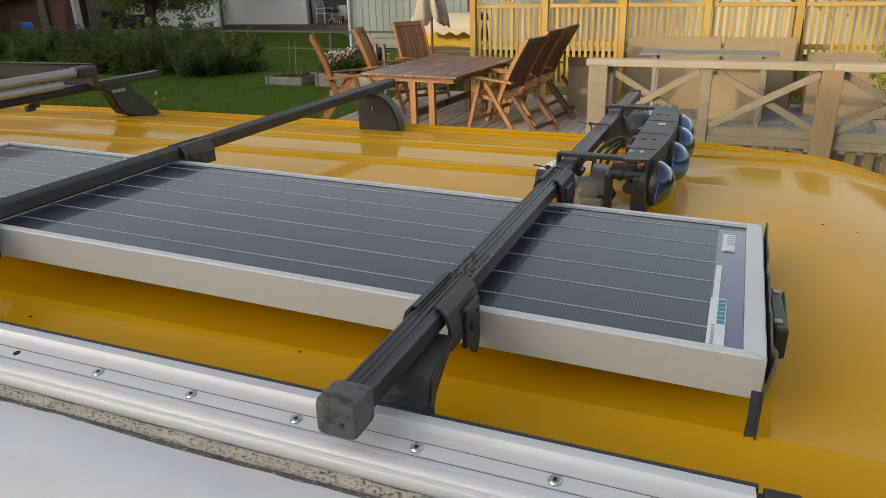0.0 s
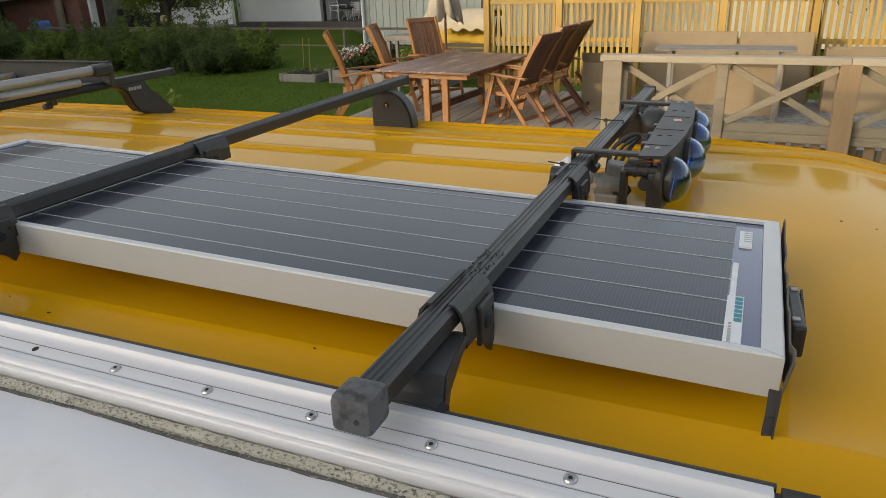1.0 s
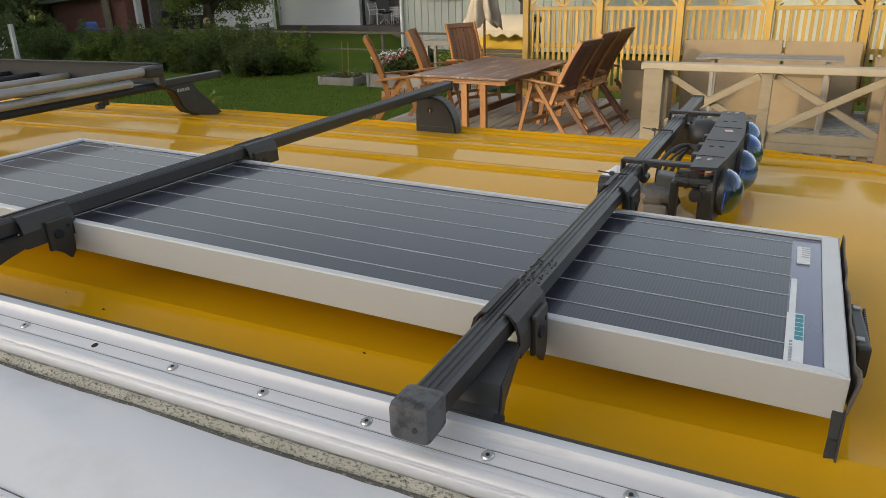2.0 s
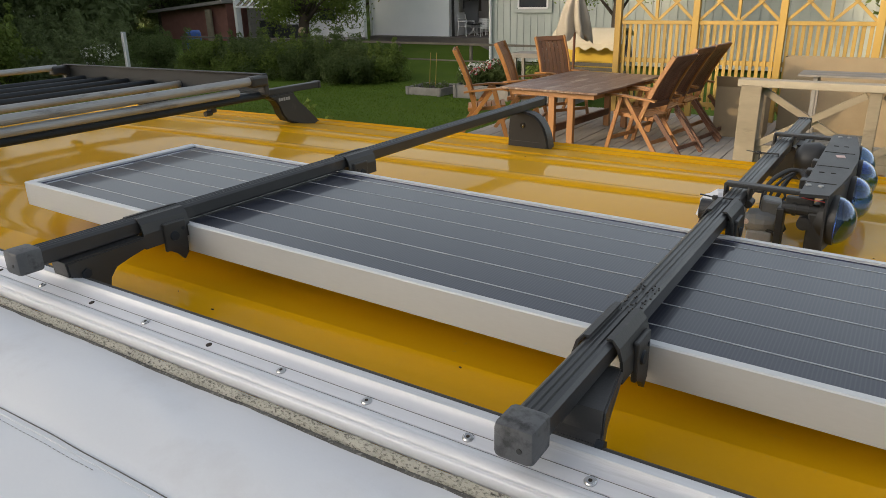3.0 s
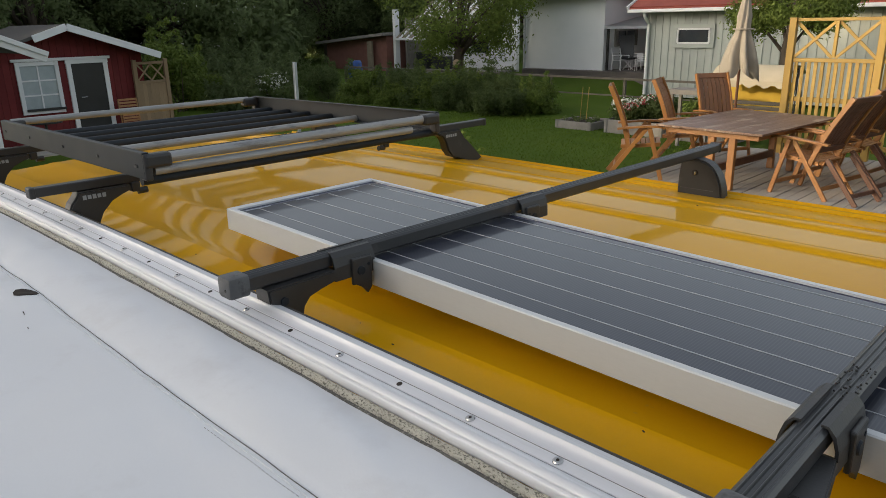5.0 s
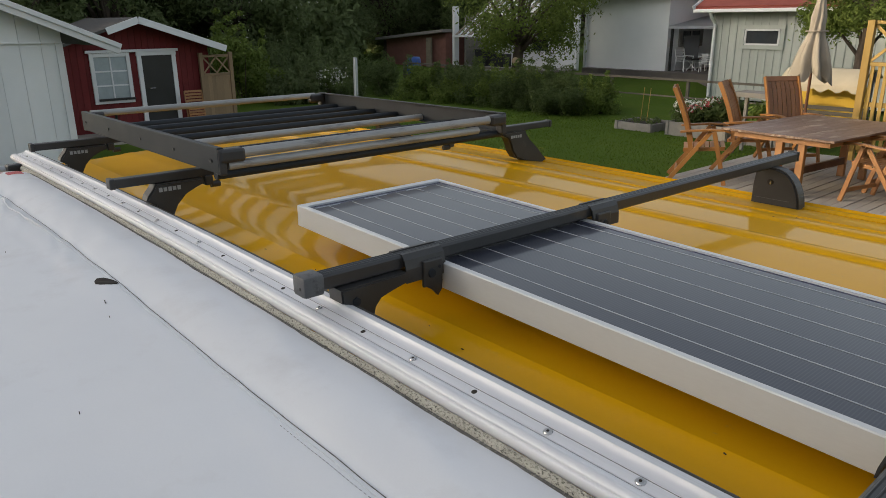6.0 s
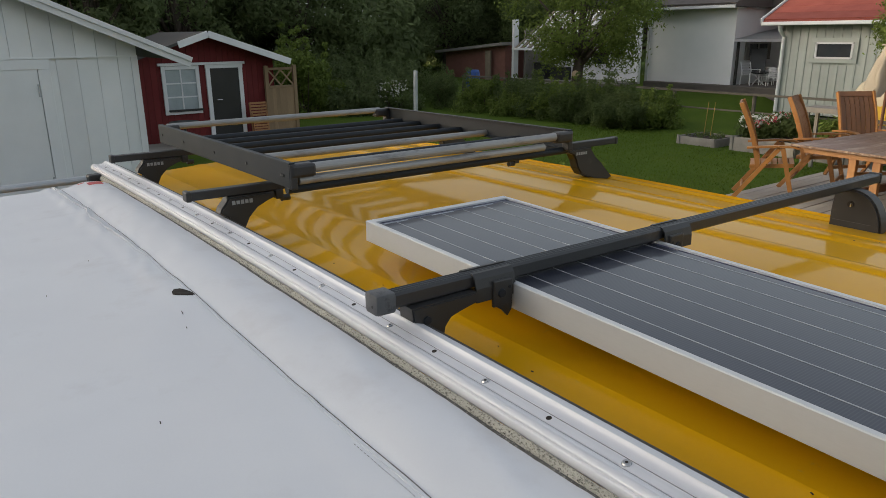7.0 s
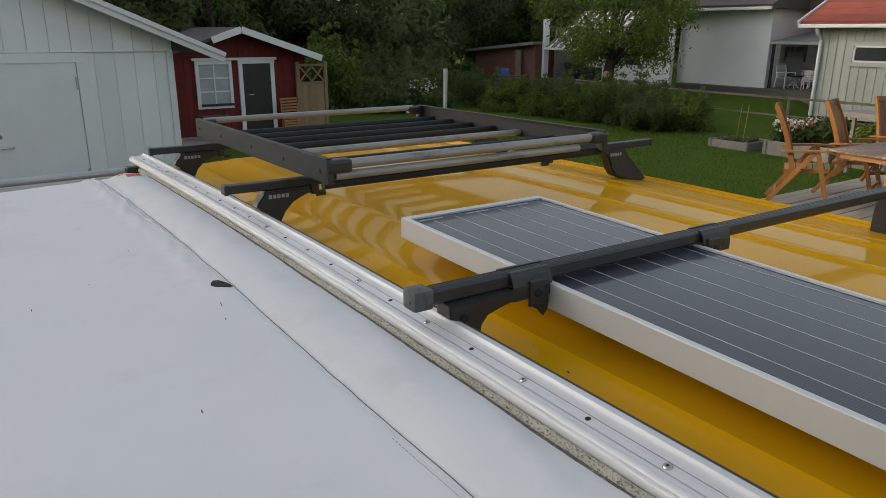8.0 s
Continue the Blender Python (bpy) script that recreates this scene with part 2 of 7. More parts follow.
M["leaf"] = material("green_leaf", (0.150, 0.192, 0.072), (0.116, 0.158, 0.058), 0.65, 0, 2, 30, 0.0, island=0.22, spec=0.15, let_through=0.68)
M["leaf_light"] = material("light_leaf", (0.175, 0.230, 0.055), (0.135, 0.185, 0.042), 0.65, 0, 2, 30, 0.0, island=0.25, spec=0.15, let_through=0.5)
M["leaf_dark"] = material("dark_leaf", (0.192, 0.236, 0.104), (0.152, 0.196, 0.084), 0.65, 0, 2, 30, 0.0, island=0.20, spec=0.2, let_through=0.68)
M["leaf_yellow"] = material("yellow_green_leaf", (0.36, 0.36, 0.060), (0.27, 0.28, 0.045), 0.65, 0, 2, 30, 0.0, island=0.25, spec=0.15, let_through=0.5)
M["petal_white"] = material("white_petal", (0.66, 0.66, 0.58), (0.55, 0.56, 0.46), 0.7, 0, 8, 60, 0.0, island=0.15)
M["petal_red"] = material("red_petal", (0.50, 0.06, 0.07), (0.45, 0.14, 0.12), 0.7, 0, 8, 60, 0.0, island=0.2)
M["soil"] = material("dark_soil", (0.055, 0.042, 0.03), (0.03, 0.024, 0.018), 0.95, 0, 6, 60, 0.8, 0.01)
M["grass"] = material("lawn_grass", (0.086, 0.134, 0.020), (0.062, 0.104, 0.016), 0.9, 0, 0.5, 35, 0.8, 0.03, dirt=(0.092, 0.130, 0.022), dirt_scale=0.9, dirt_at=0.58, spec=0.05)
M["blade"] = material("grass_blade", (0.100, 0.150, 0.020), (0.074, 0.120, 0.016), 0.8, 0, 1, 20, 0.0, island=0.25, spec=0.08, let_through=0.3)
M["gravel"] = material("grey_gravel", (0.24, 0.23, 0.22), (0.15, 0.145, 0.14), 0.95, 0, 3, 55, 1.0, 0.02)
M["tyre"] = material("tyre_rubber", (0.022, 0.022, 0.022), (0.035, 0.034, 0.033), 0.8, 0, 8, 60, 0.3)
M["rim"] = material("grey_wheel_rim", (0.35, 0.35, 0.36), (0.25, 0.25, 0.26), 0.4, 0.8, 8, 60, 0.05)


def cell_glass():
    """Dark thin-film cells behind glass, with the fine cross lines of the contact fingers."""
    m = material("solar_cell_glass", (0.020, 0.024, 0.040), (0.027, 0.031, 0.048), 0.30, 0, 3, 40, 0.0, coat=0.52, coat_rough=0.06, rough_var=0.05, spec=0.2)
    n, l = m.node_tree.nodes, m.node_tree.links
    p = n["Principled BSDF"]
    tc, wv, mx = n.new("ShaderNodeTexCoord"), n.new("ShaderNodeTexWave"), n.new("ShaderNodeMix")
    wv.bands_direction, wv.inputs["Scale"].default_value = 'X', 62.0
    mx.data_type, mx.inputs[7].default_value = 'RGBA', (0.056, 0.060, 0.070, 1)
    rg = n.new("ShaderNodeMapRange")
    rg.inputs[1].default_value, rg.inputs[2].default_value, rg.inputs[4].default_value = 0.55, 1.0, 0.55
    old = p.inputs["Base Color"].links[0].from_socket
    l.new(tc.outputs["Object"], wv.inputs["Vector"]), l.new(wv.outputs["Fac"], rg.inputs[0]), l.new(rg.outputs[0], mx.inputs[0])
    l.new(old, mx.inputs[6]), l.new(mx.outputs[2], p.inputs["Base Color"])
    return m


M["cells"] = cell_glass()
M["backing"] = material("blue_violet_backing", (0.055, 0.065, 0.16), (0.045, 0.052, 0.13), 0.2, 0, 6, 60, 0.0, coat=0.8, coat_rough=0.1)


def blue_lens():
    m = material("blue_lamp_cover", (0.34, 0.56, 0.97), (0.28, 0.50, 0.95), 0.03, 0, 20, 100, 0.0, coat=0.6, coat_rough=0.02, rough_var=0.02, transmit=1.0)
    m.node_tree.nodes["Principled BSDF"].inputs["IOR"].default_value = 1.42
    return m


M["lens"] = blue_lens()


M["yellow"].node_tree.nodes["Principled BSDF"].inputs["Coat IOR"].default_value = 1.24


def roof_waves():
    """Slow dents in the sheet metal that make the mirrored sky wander."""
    m = M["yellow"]
    n, l = m.node_tree.nodes, m.node_tree.links
    p = n["Principled BSDF"]
    tc, mp, wn2, bp = n.new("ShaderNodeTexCoord"), n.new("ShaderNodeMapping"), n.new("ShaderNodeTexNoise"), n.new("ShaderNodeBump")
    mp.inputs["Scale"].default_value = (0.42, 2.0, 1.0)
    wn2.inputs["Scale"].default_value, wn2.inputs["Detail"].default_value = 2.9, 1.3
    wn2.inputs["Distortion"].default_value = 0.7
    bp.inputs["Strength"].default_value, bp.inputs["Distance"].default_value = 0.6, 0.0014
    old = p.inputs["Normal"].links[0].from_node
    l.new(tc.outputs["Object"], mp.inputs[0]), l.new(mp.outputs[0], wn2.inputs["Vector"]), l.new(wn2.outputs["Fac"], bp.inputs["Height"])
    l.new(bp.outputs[0], old.inputs["Normal"])
    l.new(bp.outputs[0], p.inputs["Coat Normal"])


roof_waves()


# ---- mesh tools ----
def part(name, bm, mat, parent=None, label="", smooth=False):
    """One mesh object out of a bmesh, under its thing."""
    me = bpy.data.meshes.new(name)
    bm.normal_update()
    bm.to_mesh(me)
    bm.free()
    if smooth:
        for f in me.polygons:
            f.use_smooth = True
        if smooth is not True:
            me.set_sharp_from_angle(angle=radians(smooth))
    me.materials.append(M[mat])
    ob = new(name, me)
    if parent:
        ob.parent = parent
    if label:
        tagged(ob, label)
    return ob


def thing(name, label, category, group="", kind="", at=None):
    e = new(name)
    e.empty_display_size = 0.1
    if at:
        e.matrix_world = at
    return tagged(e, label, category, group, kind)


def box(bm, c, s, rot=(0, 0, 0), bevel=0.0, m=None):
    m = m or pose(*c, *rot)
    r = bmesh.ops.create_cube(bm, size=1.0, matrix=m @ Matrix.Diagonal((*s, 1)))
    if bevel:
        edges = list({e for v in r["verts"] for e in v.link_edges})
        bmesh.ops.bevel(bm, geom=edges, offset=bevel, segments=2, affect='EDGES', profile=0.5)
    return bm


def beam(bm, p, q, w, h, bevel=0.0, up=(0, 0, 1)):
    """A squared timber from p to q: w across, h along up."""
    p, q, up = Vector(p), Vector(q), Vector(up)
    d = (q - p).normalized()
    side = up.cross(d)
    if side.length < 1e-4:
        side = Vector((1, 0, 0)).cross(d)
    side.normalize()
    top = d.cross(side)
    m = Matrix(((d.x, side.x, top.x, 0), (d.y, side.y, top.y, 0), (d.z, side.z, top.z, 0), (0, 0, 0, 1)))
    return box(bm, None, ((q - p).length, w, h), bevel=bevel, m=Matrix.Translation((p + q) / 2) @ m)


def rod(bm, p, q, r, r2=None, seg=12):
    p, q = Vector(p), Vector(q)
    m = Matrix.Translation((p + q) / 2) @ (q - p).to_track_quat("Z", "Y").to_matrix().to_4x4()
    bmesh.ops.create_cone(bm, cap_ends=True, segments=seg, radius1=r, radius2=r if r2 is None else r2, depth=(q - p).length, matrix=m)
    return bm


def hose(bm, pts, r, seg=6):
    """A round cable or limb through the points; r is a number or one radius a point."""
    pts = [Vector(p) for p in pts]
    rings = []
    for i, p in enumerate(pts):
        d = (pts[min(i + 1, len(pts) - 1)] - pts[max(i - 1, 0)]).normalized()
        a = d.orthogonal().normalized() if i == 0 else (last - d * last.dot(d)).normalized()
        last = a
        b = d.cross(a)
        rad = r[i] if isinstance(r, (list, tuple)) else r
        rings.append([bm.verts.new(p + rad * (math.cos(k * math.tau / seg) * a + math.sin(k * math.tau / seg) * b)) for k in range(seg)])
    for u, v in zip(rings, rings[1:]):
        for k in range(seg):
            bm.faces.new((u[k], u[(k + 1) % seg], v[(k + 1) % seg], v[k]))
    bm.faces.new(rings[0][::-1]), bm.faces.new(rings[-1])
    return bm


def prism(bm, outline, a, b, axis="x"):
    """Extrudes a closed outline along an axis from a to b. outline: (y, z) for x, (x, z) for y, (x, y) for z."""
    put = {"x": lambda s, t, k: (k, s, t), "y": lambda s, t, k: (s, k, t), "z": lambda s, t, k: (s, t, k)}[axis]
    va = [bm.verts.new(put(s, t, a)) for s, t in outline]
    vb = [bm.verts.new(put(s, t, b)) for s, t in outline]
    n = len(outline)
    for i in range(n):
        bm.faces.new((va[i], va[(i + 1) % n], vb[(i + 1) % n], vb[i]))
    bm.faces.new(va[::-1]), bm.faces.new(vb)
    bmesh.ops.recalc_face_normals(bm, faces=bm.faces)
    return bm


def sheet(bm, xs, ys, height):
    """A grid of quads over xs and ys, at height(x, y) or at a full point from it."""
    grid = []
    for x in xs:
        row = []
        for y in ys:
            h = height(x, y)
            row.append(bm.verts.new(h if isinstance(h, tuple) else (x, y, h)))
        grid.append(row)
    for i in range(len(xs) - 1):
        for j in range(len(ys) - 1):
            bm.faces.new((grid[i][j], grid[i + 1][j], grid[i + 1][j + 1], grid[i][j + 1]))
    return bm


def steps(a, b, n):
    return [a + (b - a) * i / n for i in range(n + 1)]


def leaves(name, clumps, count, size, mat, parent, seed, flat=0.0, label=""):
    """Many small pointed leaves scattered through round clumps (x, y, z, radius)."""
    rng = np.random.default_rng(seed)
    c = np.array(clumps, float)
    w = c[:, 3] ** 2
    pick = rng.choice(len(c), count, p=w / w.sum())
    d = rng.normal(size=(count, 3))
    d /= np.linalg.norm(d, axis=1, keepdims=True)
    rad = c[pick, 3:4] * rng.uniform(0.25, 1.0, (count, 1)) ** 0.35
    mid = c[pick, :3] + d * rad * (1 + 0.25 * rng.normal(size=(count, 1)))
    u = rng.normal(size=(count, 3))
    u[:, 2] -= flat
    u /= np.linalg.norm(u, axis=1, keepdims=True)
    face = d + 0.45 * rng.normal(size=(count, 3)) + np.array((0.0, 0.0, 0.25))
    u -= face * (np.sum(u * face, axis=1, keepdims=True) / np.sum(face * face, axis=1, keepdims=True))
    u /= np.linalg.norm(u, axis=1, keepdims=True) + 1e-9
    v = np.cross(u, face)
    v /= np.linalg.norm(v, axis=1, keepdims=True) + 1e-9
    s = size * rng.uniform(0.6, 1.35, (count, 1))
    verts = np.stack([mid - u * s, mid + v * s * 0.42, mid + u * s, mid - v * s * 0.42], 1).reshape(-1, 3)
    me = bpy.data.meshes.new(name)
    me.from_pydata(verts.tolist(), [], [(4 * i, 4 * i + 1, 4 * i + 2, 4 * i + 3) for i in range(count)])
    me.materials.append(M[mat])
    ob = new(name, me)
    if parent:
        ob.parent = parent
    if label:
        tagged(ob, label)
    return tagged(ob, kind="stuff")


# ---- ground ----
def ground_height(x, y):
    far = max(0.0, math.hypot(x, y) - 30)
    up = min(1.0, max(0.0, (y - 17.0) / 4.0)) * min(1.0, max(0.0, (-11.4 - x) / 0.8)) * min(1.0, max(0.0, (x + 18.0) / 1.0))      # low bank before the white house
    return 0.0 + 0.012 * max(0.0, y - 15) + 0.01 * far * 0.3 + 0.42 * up


bm = bmesh.new()
sheet(bm, [-900, -300, -120, -60, -40, -30, -24] + steps(-20, -10, 26) + steps(-8, 40, 25) + [60, 120, 300, 900],
      [-900, -300, -120, -60] + steps(-40, 16, 29) + steps(16.5, 22, 12) + steps(24, 40, 9) + [60, 120, 300, 900], ground_height)
ground = part("ground", bm, "grass", label="mown green lawn running to the trees", smooth=True)
tagged(ground, category="lawn", kind="structure")

bm = bmesh.new()
box(bm, (-5.5, -1.2, 0.006), (15.5, 5.4, 0.02))
tagged(part("pavement", bm, "gravel", label="grey gravel yard under the van"), category="gravel yard", kind="structure")

rng = np.random.default_rng(4)
N_BLADE = 60000
bx, by = rng.uniform(-14, -1.5, N_BLADE), rng.uniform(4.0, 15.0, N_BLADE)
keep = ~((bx > -5.75) & (by > 7.3))
bx, by = bx[keep], by[keep]
ang, ht, wd = rng.uniform(0, math.tau, len(bx)), rng.uniform(0.016, 0.045, len(bx)), rng.uniform(0.004, 0.009, len(bx))
lean = rng.normal(0, 0.02, (len(bx), 2))
bverts = np.stack([np.stack([bx - wd * np.cos(ang), by - wd * np.sin(ang), 0 * bx], 1),
                   np.stack([bx + wd * np.cos(ang), by + wd * np.sin(ang), 0 * bx], 1),
                   np.stack([bx + lean[:, 0], by + lean[:, 1], ht], 1)], 1).reshape(-1, 3)
me = bpy.data.meshes.new("grass")
me.from_pydata(bverts.tolist(), [], [(3 * i, 3 * i + 1, 3 * i + 2) for i in range(len(bx))])
me.materials.append(M["blade"])
tagged(new("grass", me), "short green grass blades of the lawn", "grass", kind="stuff")

# ---- the van ----
ROOF_FRONT, ROOF_REAR, Y_NEAR, Y_FAR = 1.05, -3.48, 0.03, 1.76
RIBS = {0.47: 0.0024, 1.245: 0.0095, 1.495: 0.0095}      # rib line: height


def roof_height(x, y):
    """The crowned roof skin with its long pressed ribs, falling away over the windscreen."""
    u = (y - 0.895) / 0.865
    z = 1.890 - 0.028 * u * u + 0.006 * u - 0.010 * max(0.0, abs(u) - 0.86) / 0.14
    for r, up in RIBS.items():
        d = abs(y - r)
        if d < 0.030:
            z += up * min(1.0, (0.030 - d) / 0.014) * min(1.0, max(0.0, (0.24 - x) / 0.22))
    c = abs(y - 0.895) - 0.6505                      # the long crease on each side
    z += 0.0090 * max(0.0, 1 - c / 0.17) if c > 0 else 0.0090 * max(0.0, 1 + c / 0.055) - 0.0030 * min(1.0, -c / 0.003) * max(0.0, 1 + c / 0.35)
    fade = max(0.0, x - 0.42)
    z -= 0.60 * fade * fade + 0.10 * max(0.0, fade - 0.35) ** 2
    z -= 0.010 * max(0.0, -1.7 - x) ** 1.5 + 0.05 * max(0.0, -3.3 - x) ** 1.2
    return z


def roof_point(x, y):
    inset = 0.30 * max(0.0, x - 0.45) ** 2
    mid = 0.895
    return (x, mid + (y - mid) * (1 - inset), roof_height(x, y))


van = thing("van", "yellow panel van with a glossy ribbed steel roof", "van")
ys = [Y_NEAR, 0.06, 0.10, 0.15, 0.20, 0.2425, 0.2445, 0.2476, 0.251, 0.275, 0.305, 1.485, 1.539, 1.5424, 1.5455, 1.5475]
for r in RIBS:
    ys += [r - 0.031, r - 0.018, r, r + 0.018, r + 0.031]
ys += [0.36, 0.57, 0.68, 0.79, 0.90, 1.01, 1.12, 1.36, 1.40, 1.58, 1.64, 1.70, Y_FAR]
ys = sorted(set(ys))
bm = bmesh.new()
sheet(bm, steps(ROOF_REAR, 0.3, 40) + steps(0.32, ROOF_FRONT, 24), ys, roof_point)
roof = part("roof", bm, "yellow", van, "glossy yellow ribbed roof with faint dents", smooth=30)
# drip gutter along the far edge, with its raised lip
GUTTER = [(-0.015, 1.835), (-0.012, 1.862), (0.002, 1.868), (0.025, 1.866), (0.032, 1.874), (0.038, 1.872), (0.038, 1.85), (0.025, 1.835)]


def gutter(edge, side):
    """A folded drip gutter that follows the roof edge down over the windscreen."""
    bm = bmesh.new()
    rows = []
    for x in [-3.46] + steps(-3.2, 0.4, 14) + steps(0.46, 1.0, 12):
        px, py, pz = roof_point(x, edge)
        dz = pz - roof_height(0.0, edge)
        k = min(1.0, max(0.15, (0.50 - x) / 0.35))            # the lip flattens out over the windscreen
        rows.append([bm.verts.new((x, py + side * a * k, 1.858 + (b - 1.858) * k + dz)) for a, b in GUTTER])
    n = len(GUTTER)
    for u, v in zip(rows, rows[1:]):
        for i in range(n):
            bm.faces.new((u[i], v[i], v[(i + 1) % n], u[(i + 1) % n]))
    bm.faces.new(rows[0]), bm.faces.new(rows[-1][::-1])
    bmesh.ops.recalc_face_normals(bm, faces=bm.faces)
    part("gutter", bm, "yellow", van, "folded yellow drip gutter")


gutter(Y_FAR, 1)
gutter(Y_NEAR, -1)
# body below the roof
for y0, y1 in ((-0.09, 0.04), (1.88, 1.75)):
    bm = bmesh.new()
    prism(bm, [(y1, 1.835), (y0 * 0.6 + y1 * 0.4, 1.3), (y0, 0.95), (y0, 0.35), (y1, 0.35)], ROOF_REAR, 0.45)
    part("side_panel", bm, "yellow", van)
bm = bmesh.new()
box(bm, (ROOF_REAR + 0.03, 0.895, 1.09), (0.06, 1.66, 1.48), bevel=0.02)
part("tailgate", bm, "yellow", van)
bm = bmesh.new()
prism(bm, [(1.0, 1.67), (1.06, 1.67), (1.62, 1.12), (1.56, 1.08)], 0.10, 1.69, "y")
part("windscreen", bm, "glass_dark", van, "dark glass windscreen")
bm = bmesh.new()
prism(bm, [(0.98, 0.35), (0.98, 1.10), (1.56, 1.08), (1.95, 0.92), (2.05, 0.70), (2.05, 0.35)], -0.05, 1.84, "y")
part("bonnet", bm, "yellow", van)
for y0, y1, g in ((-0.04, 0.03, -0.055), (1.76, 1.83, 1.835)):
    bm = bmesh.new()
    prism(bm, [(0.455, 0.35), (1.55, 0.35), (1.55, 1.07), (0.99, 1.60), (0.70, 1.765), (0.455, 1.815)], y0, y1, "y")
    door = part("cab_door", bm, "yellow", van)
    bm = bmesh.new()
    prism(bm, [(0.52, 1.14), (1.38, 1.14), (0.98, 1.53), (0.68, 1.68), (0.52, 1.71)], g, g + 0.02, "y")
    part("door_glass", bm, "glass_dark", door, "dark door glass")
bm = bmesh.new()
box(bm, (-0.75, 0.895, 0.40), (5.4, 1.7, 0.10))
part("floor_pan", bm, "black", van)
for wx in (1.25, -2.45):
    for wy in (0.0, 1.79):
        bm = bmesh.new()
        rod(bm, (wx, wy - 0.1, 0.34), (wx, wy + 0.1, 0.34), 0.33, seg=28)
        wheel = part("wheel", bm, "tyre", van)
        bm = bmesh.new()
        rod(bm, (wx, wy - 0.11, 0.34), (wx, wy + 0.11, 0.34), 0.20, seg=20)
        part("rim", bm, "rim", wheel)

rs = random.Random(31)
for k in range(16):
    bm = bmesh.new()
    sx, sy, sr = rs.uniform(-2.3, 0.9), rs.choice((rs.uniform(0.10, 0.24), rs.uniform(0.85, 1.65))), rs.uniform(0.0012, 0.0030)
    sp = roof_point(sx, sy)
    box(bm, (sp[0], sp[1], sp[2] + 0.0006), (sr * 2, sr, 0.0012), (0, 0, rs.uniform(0, 180)), 0.0003)
    part("speck", bm, "hole", van, "dark speck of dirt on the roof")

# awning rail riveted along the near gutter
RAIL = [(0.052, 1.925), (0.0525, 1.9520), (0.0510, 1.9545), (0.0420, 1.9578), (0.0335, 1.9606), (0.0295, 1.9612), (0.0280, 1.9598), (0.0262, 1.9570), (0.0215, 1.9542), (0.0160, 1.9525), (0.0122, 1.9518),
        (0.0114, 1.9470), (0.0104, 1.9512), (0.006, 1.9504), (0.000, 1.9492), (-0.0048, 1.9478), (-0.0060, 1.9425), (-0.0074, 1.9480)]


def sink(x):
    """The roof line falls slightly towards the rear."""
    return -0.0145 * max(0.0, -1.5 - x) ** 1.5


def rolled(a):
    """Radius of the rolled outer edge, with two fine drawn grooves."""
    return 0.0165 - 0.0006 * math.exp(-((a - 0.06) / 0.10) ** 2) - 0.0020 * math.exp(-((a - 1.00) / 0.12) ** 2)


RAIL += [(-0.0178 - rolled(a) * math.sin(a), 1.9352 + rolled(a) * math.cos(a)) for a in steps(-0.68, 2.3, 96)]
RAIL += [(0.0, 1.905), (0.03, 1.905)]
rail = thing("awning_rail", "long satin aluminium awning rail riveted along the roof edge", "awning rail")
bm = bmesh.new()
prism(bm, RAIL, -3.45, 0.342)
for cut in (-3.1, -2.7, -2.3, -1.9, -1.5):
    bmesh.ops.bisect_plane(bm, geom=bm.verts[:] + bm.edges[:] + bm.faces[:], plane_co=(cut, 0, 0), plane_no=(1, 0, 0))
for v in bm.verts:
    v.co.z += sink(v.co.x)
part("extrusion", bm, "alu", rail, smooth=28)
# thin dark strips that mark the two drawn grooves
for y, z in ((0.0114, 1.9508), (-0.0060, 1.9466)):
    bm = bmesh.new()
    prism(bm, [(y - 0.0010, z), (y + 0.0010, z), (y + 0.0008, z - 0.004), (y - 0.0008, z - 0.004)], -3.448, 0.340)
    for cut in (-3.1, -2.7, -2.3, -1.9, -1.5):
        bmesh.ops.bisect_plane(bm, geom=bm.verts[:] + bm.edges[:] + bm.faces[:], plane_co=(cut, 0, 0), plane_no=(1, 0, 0))
    for v in bm.verts:
        v.co.z += sink(v.co.x)
    part("groove_line", bm, "groove", rail, "dark grey strip in a drawn groove")
bm = bmesh.new()
prism(bm, [(0.052, 1.84), (0.052, 1.9520), (0.056, 1.9540), (0.063, 1.9500), (0.066, 1.84)], -3.42, 0.345)
for cut in (-3.1, -2.7, -2.3, -1.9, -1.5):
    bmesh.ops.bisect_plane(bm, geom=bm.verts[:] + bm.edges[:] + bm.faces[:], plane_co=(cut, 0, 0), plane_no=(1, 0, 0))
for v in bm.verts:
    v.co.z += sink(v.co.x)
part("seal", bm, "rubber", rail, "black rubber seal against the roof")
bm = bmesh.new()
prism(bm, [(0.060, 1.845), (0.060, 1.948), (0.045, 1.961), (0.020, 1.957), (-0.010, 1.948), (-0.014, 1.91)], 0.343, 0.385)
bmesh.ops.bevel(bm, geom=bm.edges[:], offset=0.006, segments=2, affect='EDGES')
part("end_cap", bm, "rubber", rail, "black rubber end cap")


def rivet(x, tilt):
    y, z = 0.0035, 1.9495 + sink(x)
    bm = bmesh.new()
    up = Vector((0, -0.20, 0.98))
    c = Vector((x, y, z))
    rod(bm, c - up * 0.001, c + up * 0.0011, 0.0070, 0.0068, seg=18)
    rod(bm, c + up * 0.0011, c + up * 0.0024, 0.0062, 0.0048, seg=18)
    ob = part("rivet", bm, "steel", rail, "domed steel rivet", smooth=30)
    bm = bmesh.new()
    rod(bm, c + up * 0.0020, c + up * 0.0027, 0.0022, seg=10)
    part("pin", bm, "hole", ob)


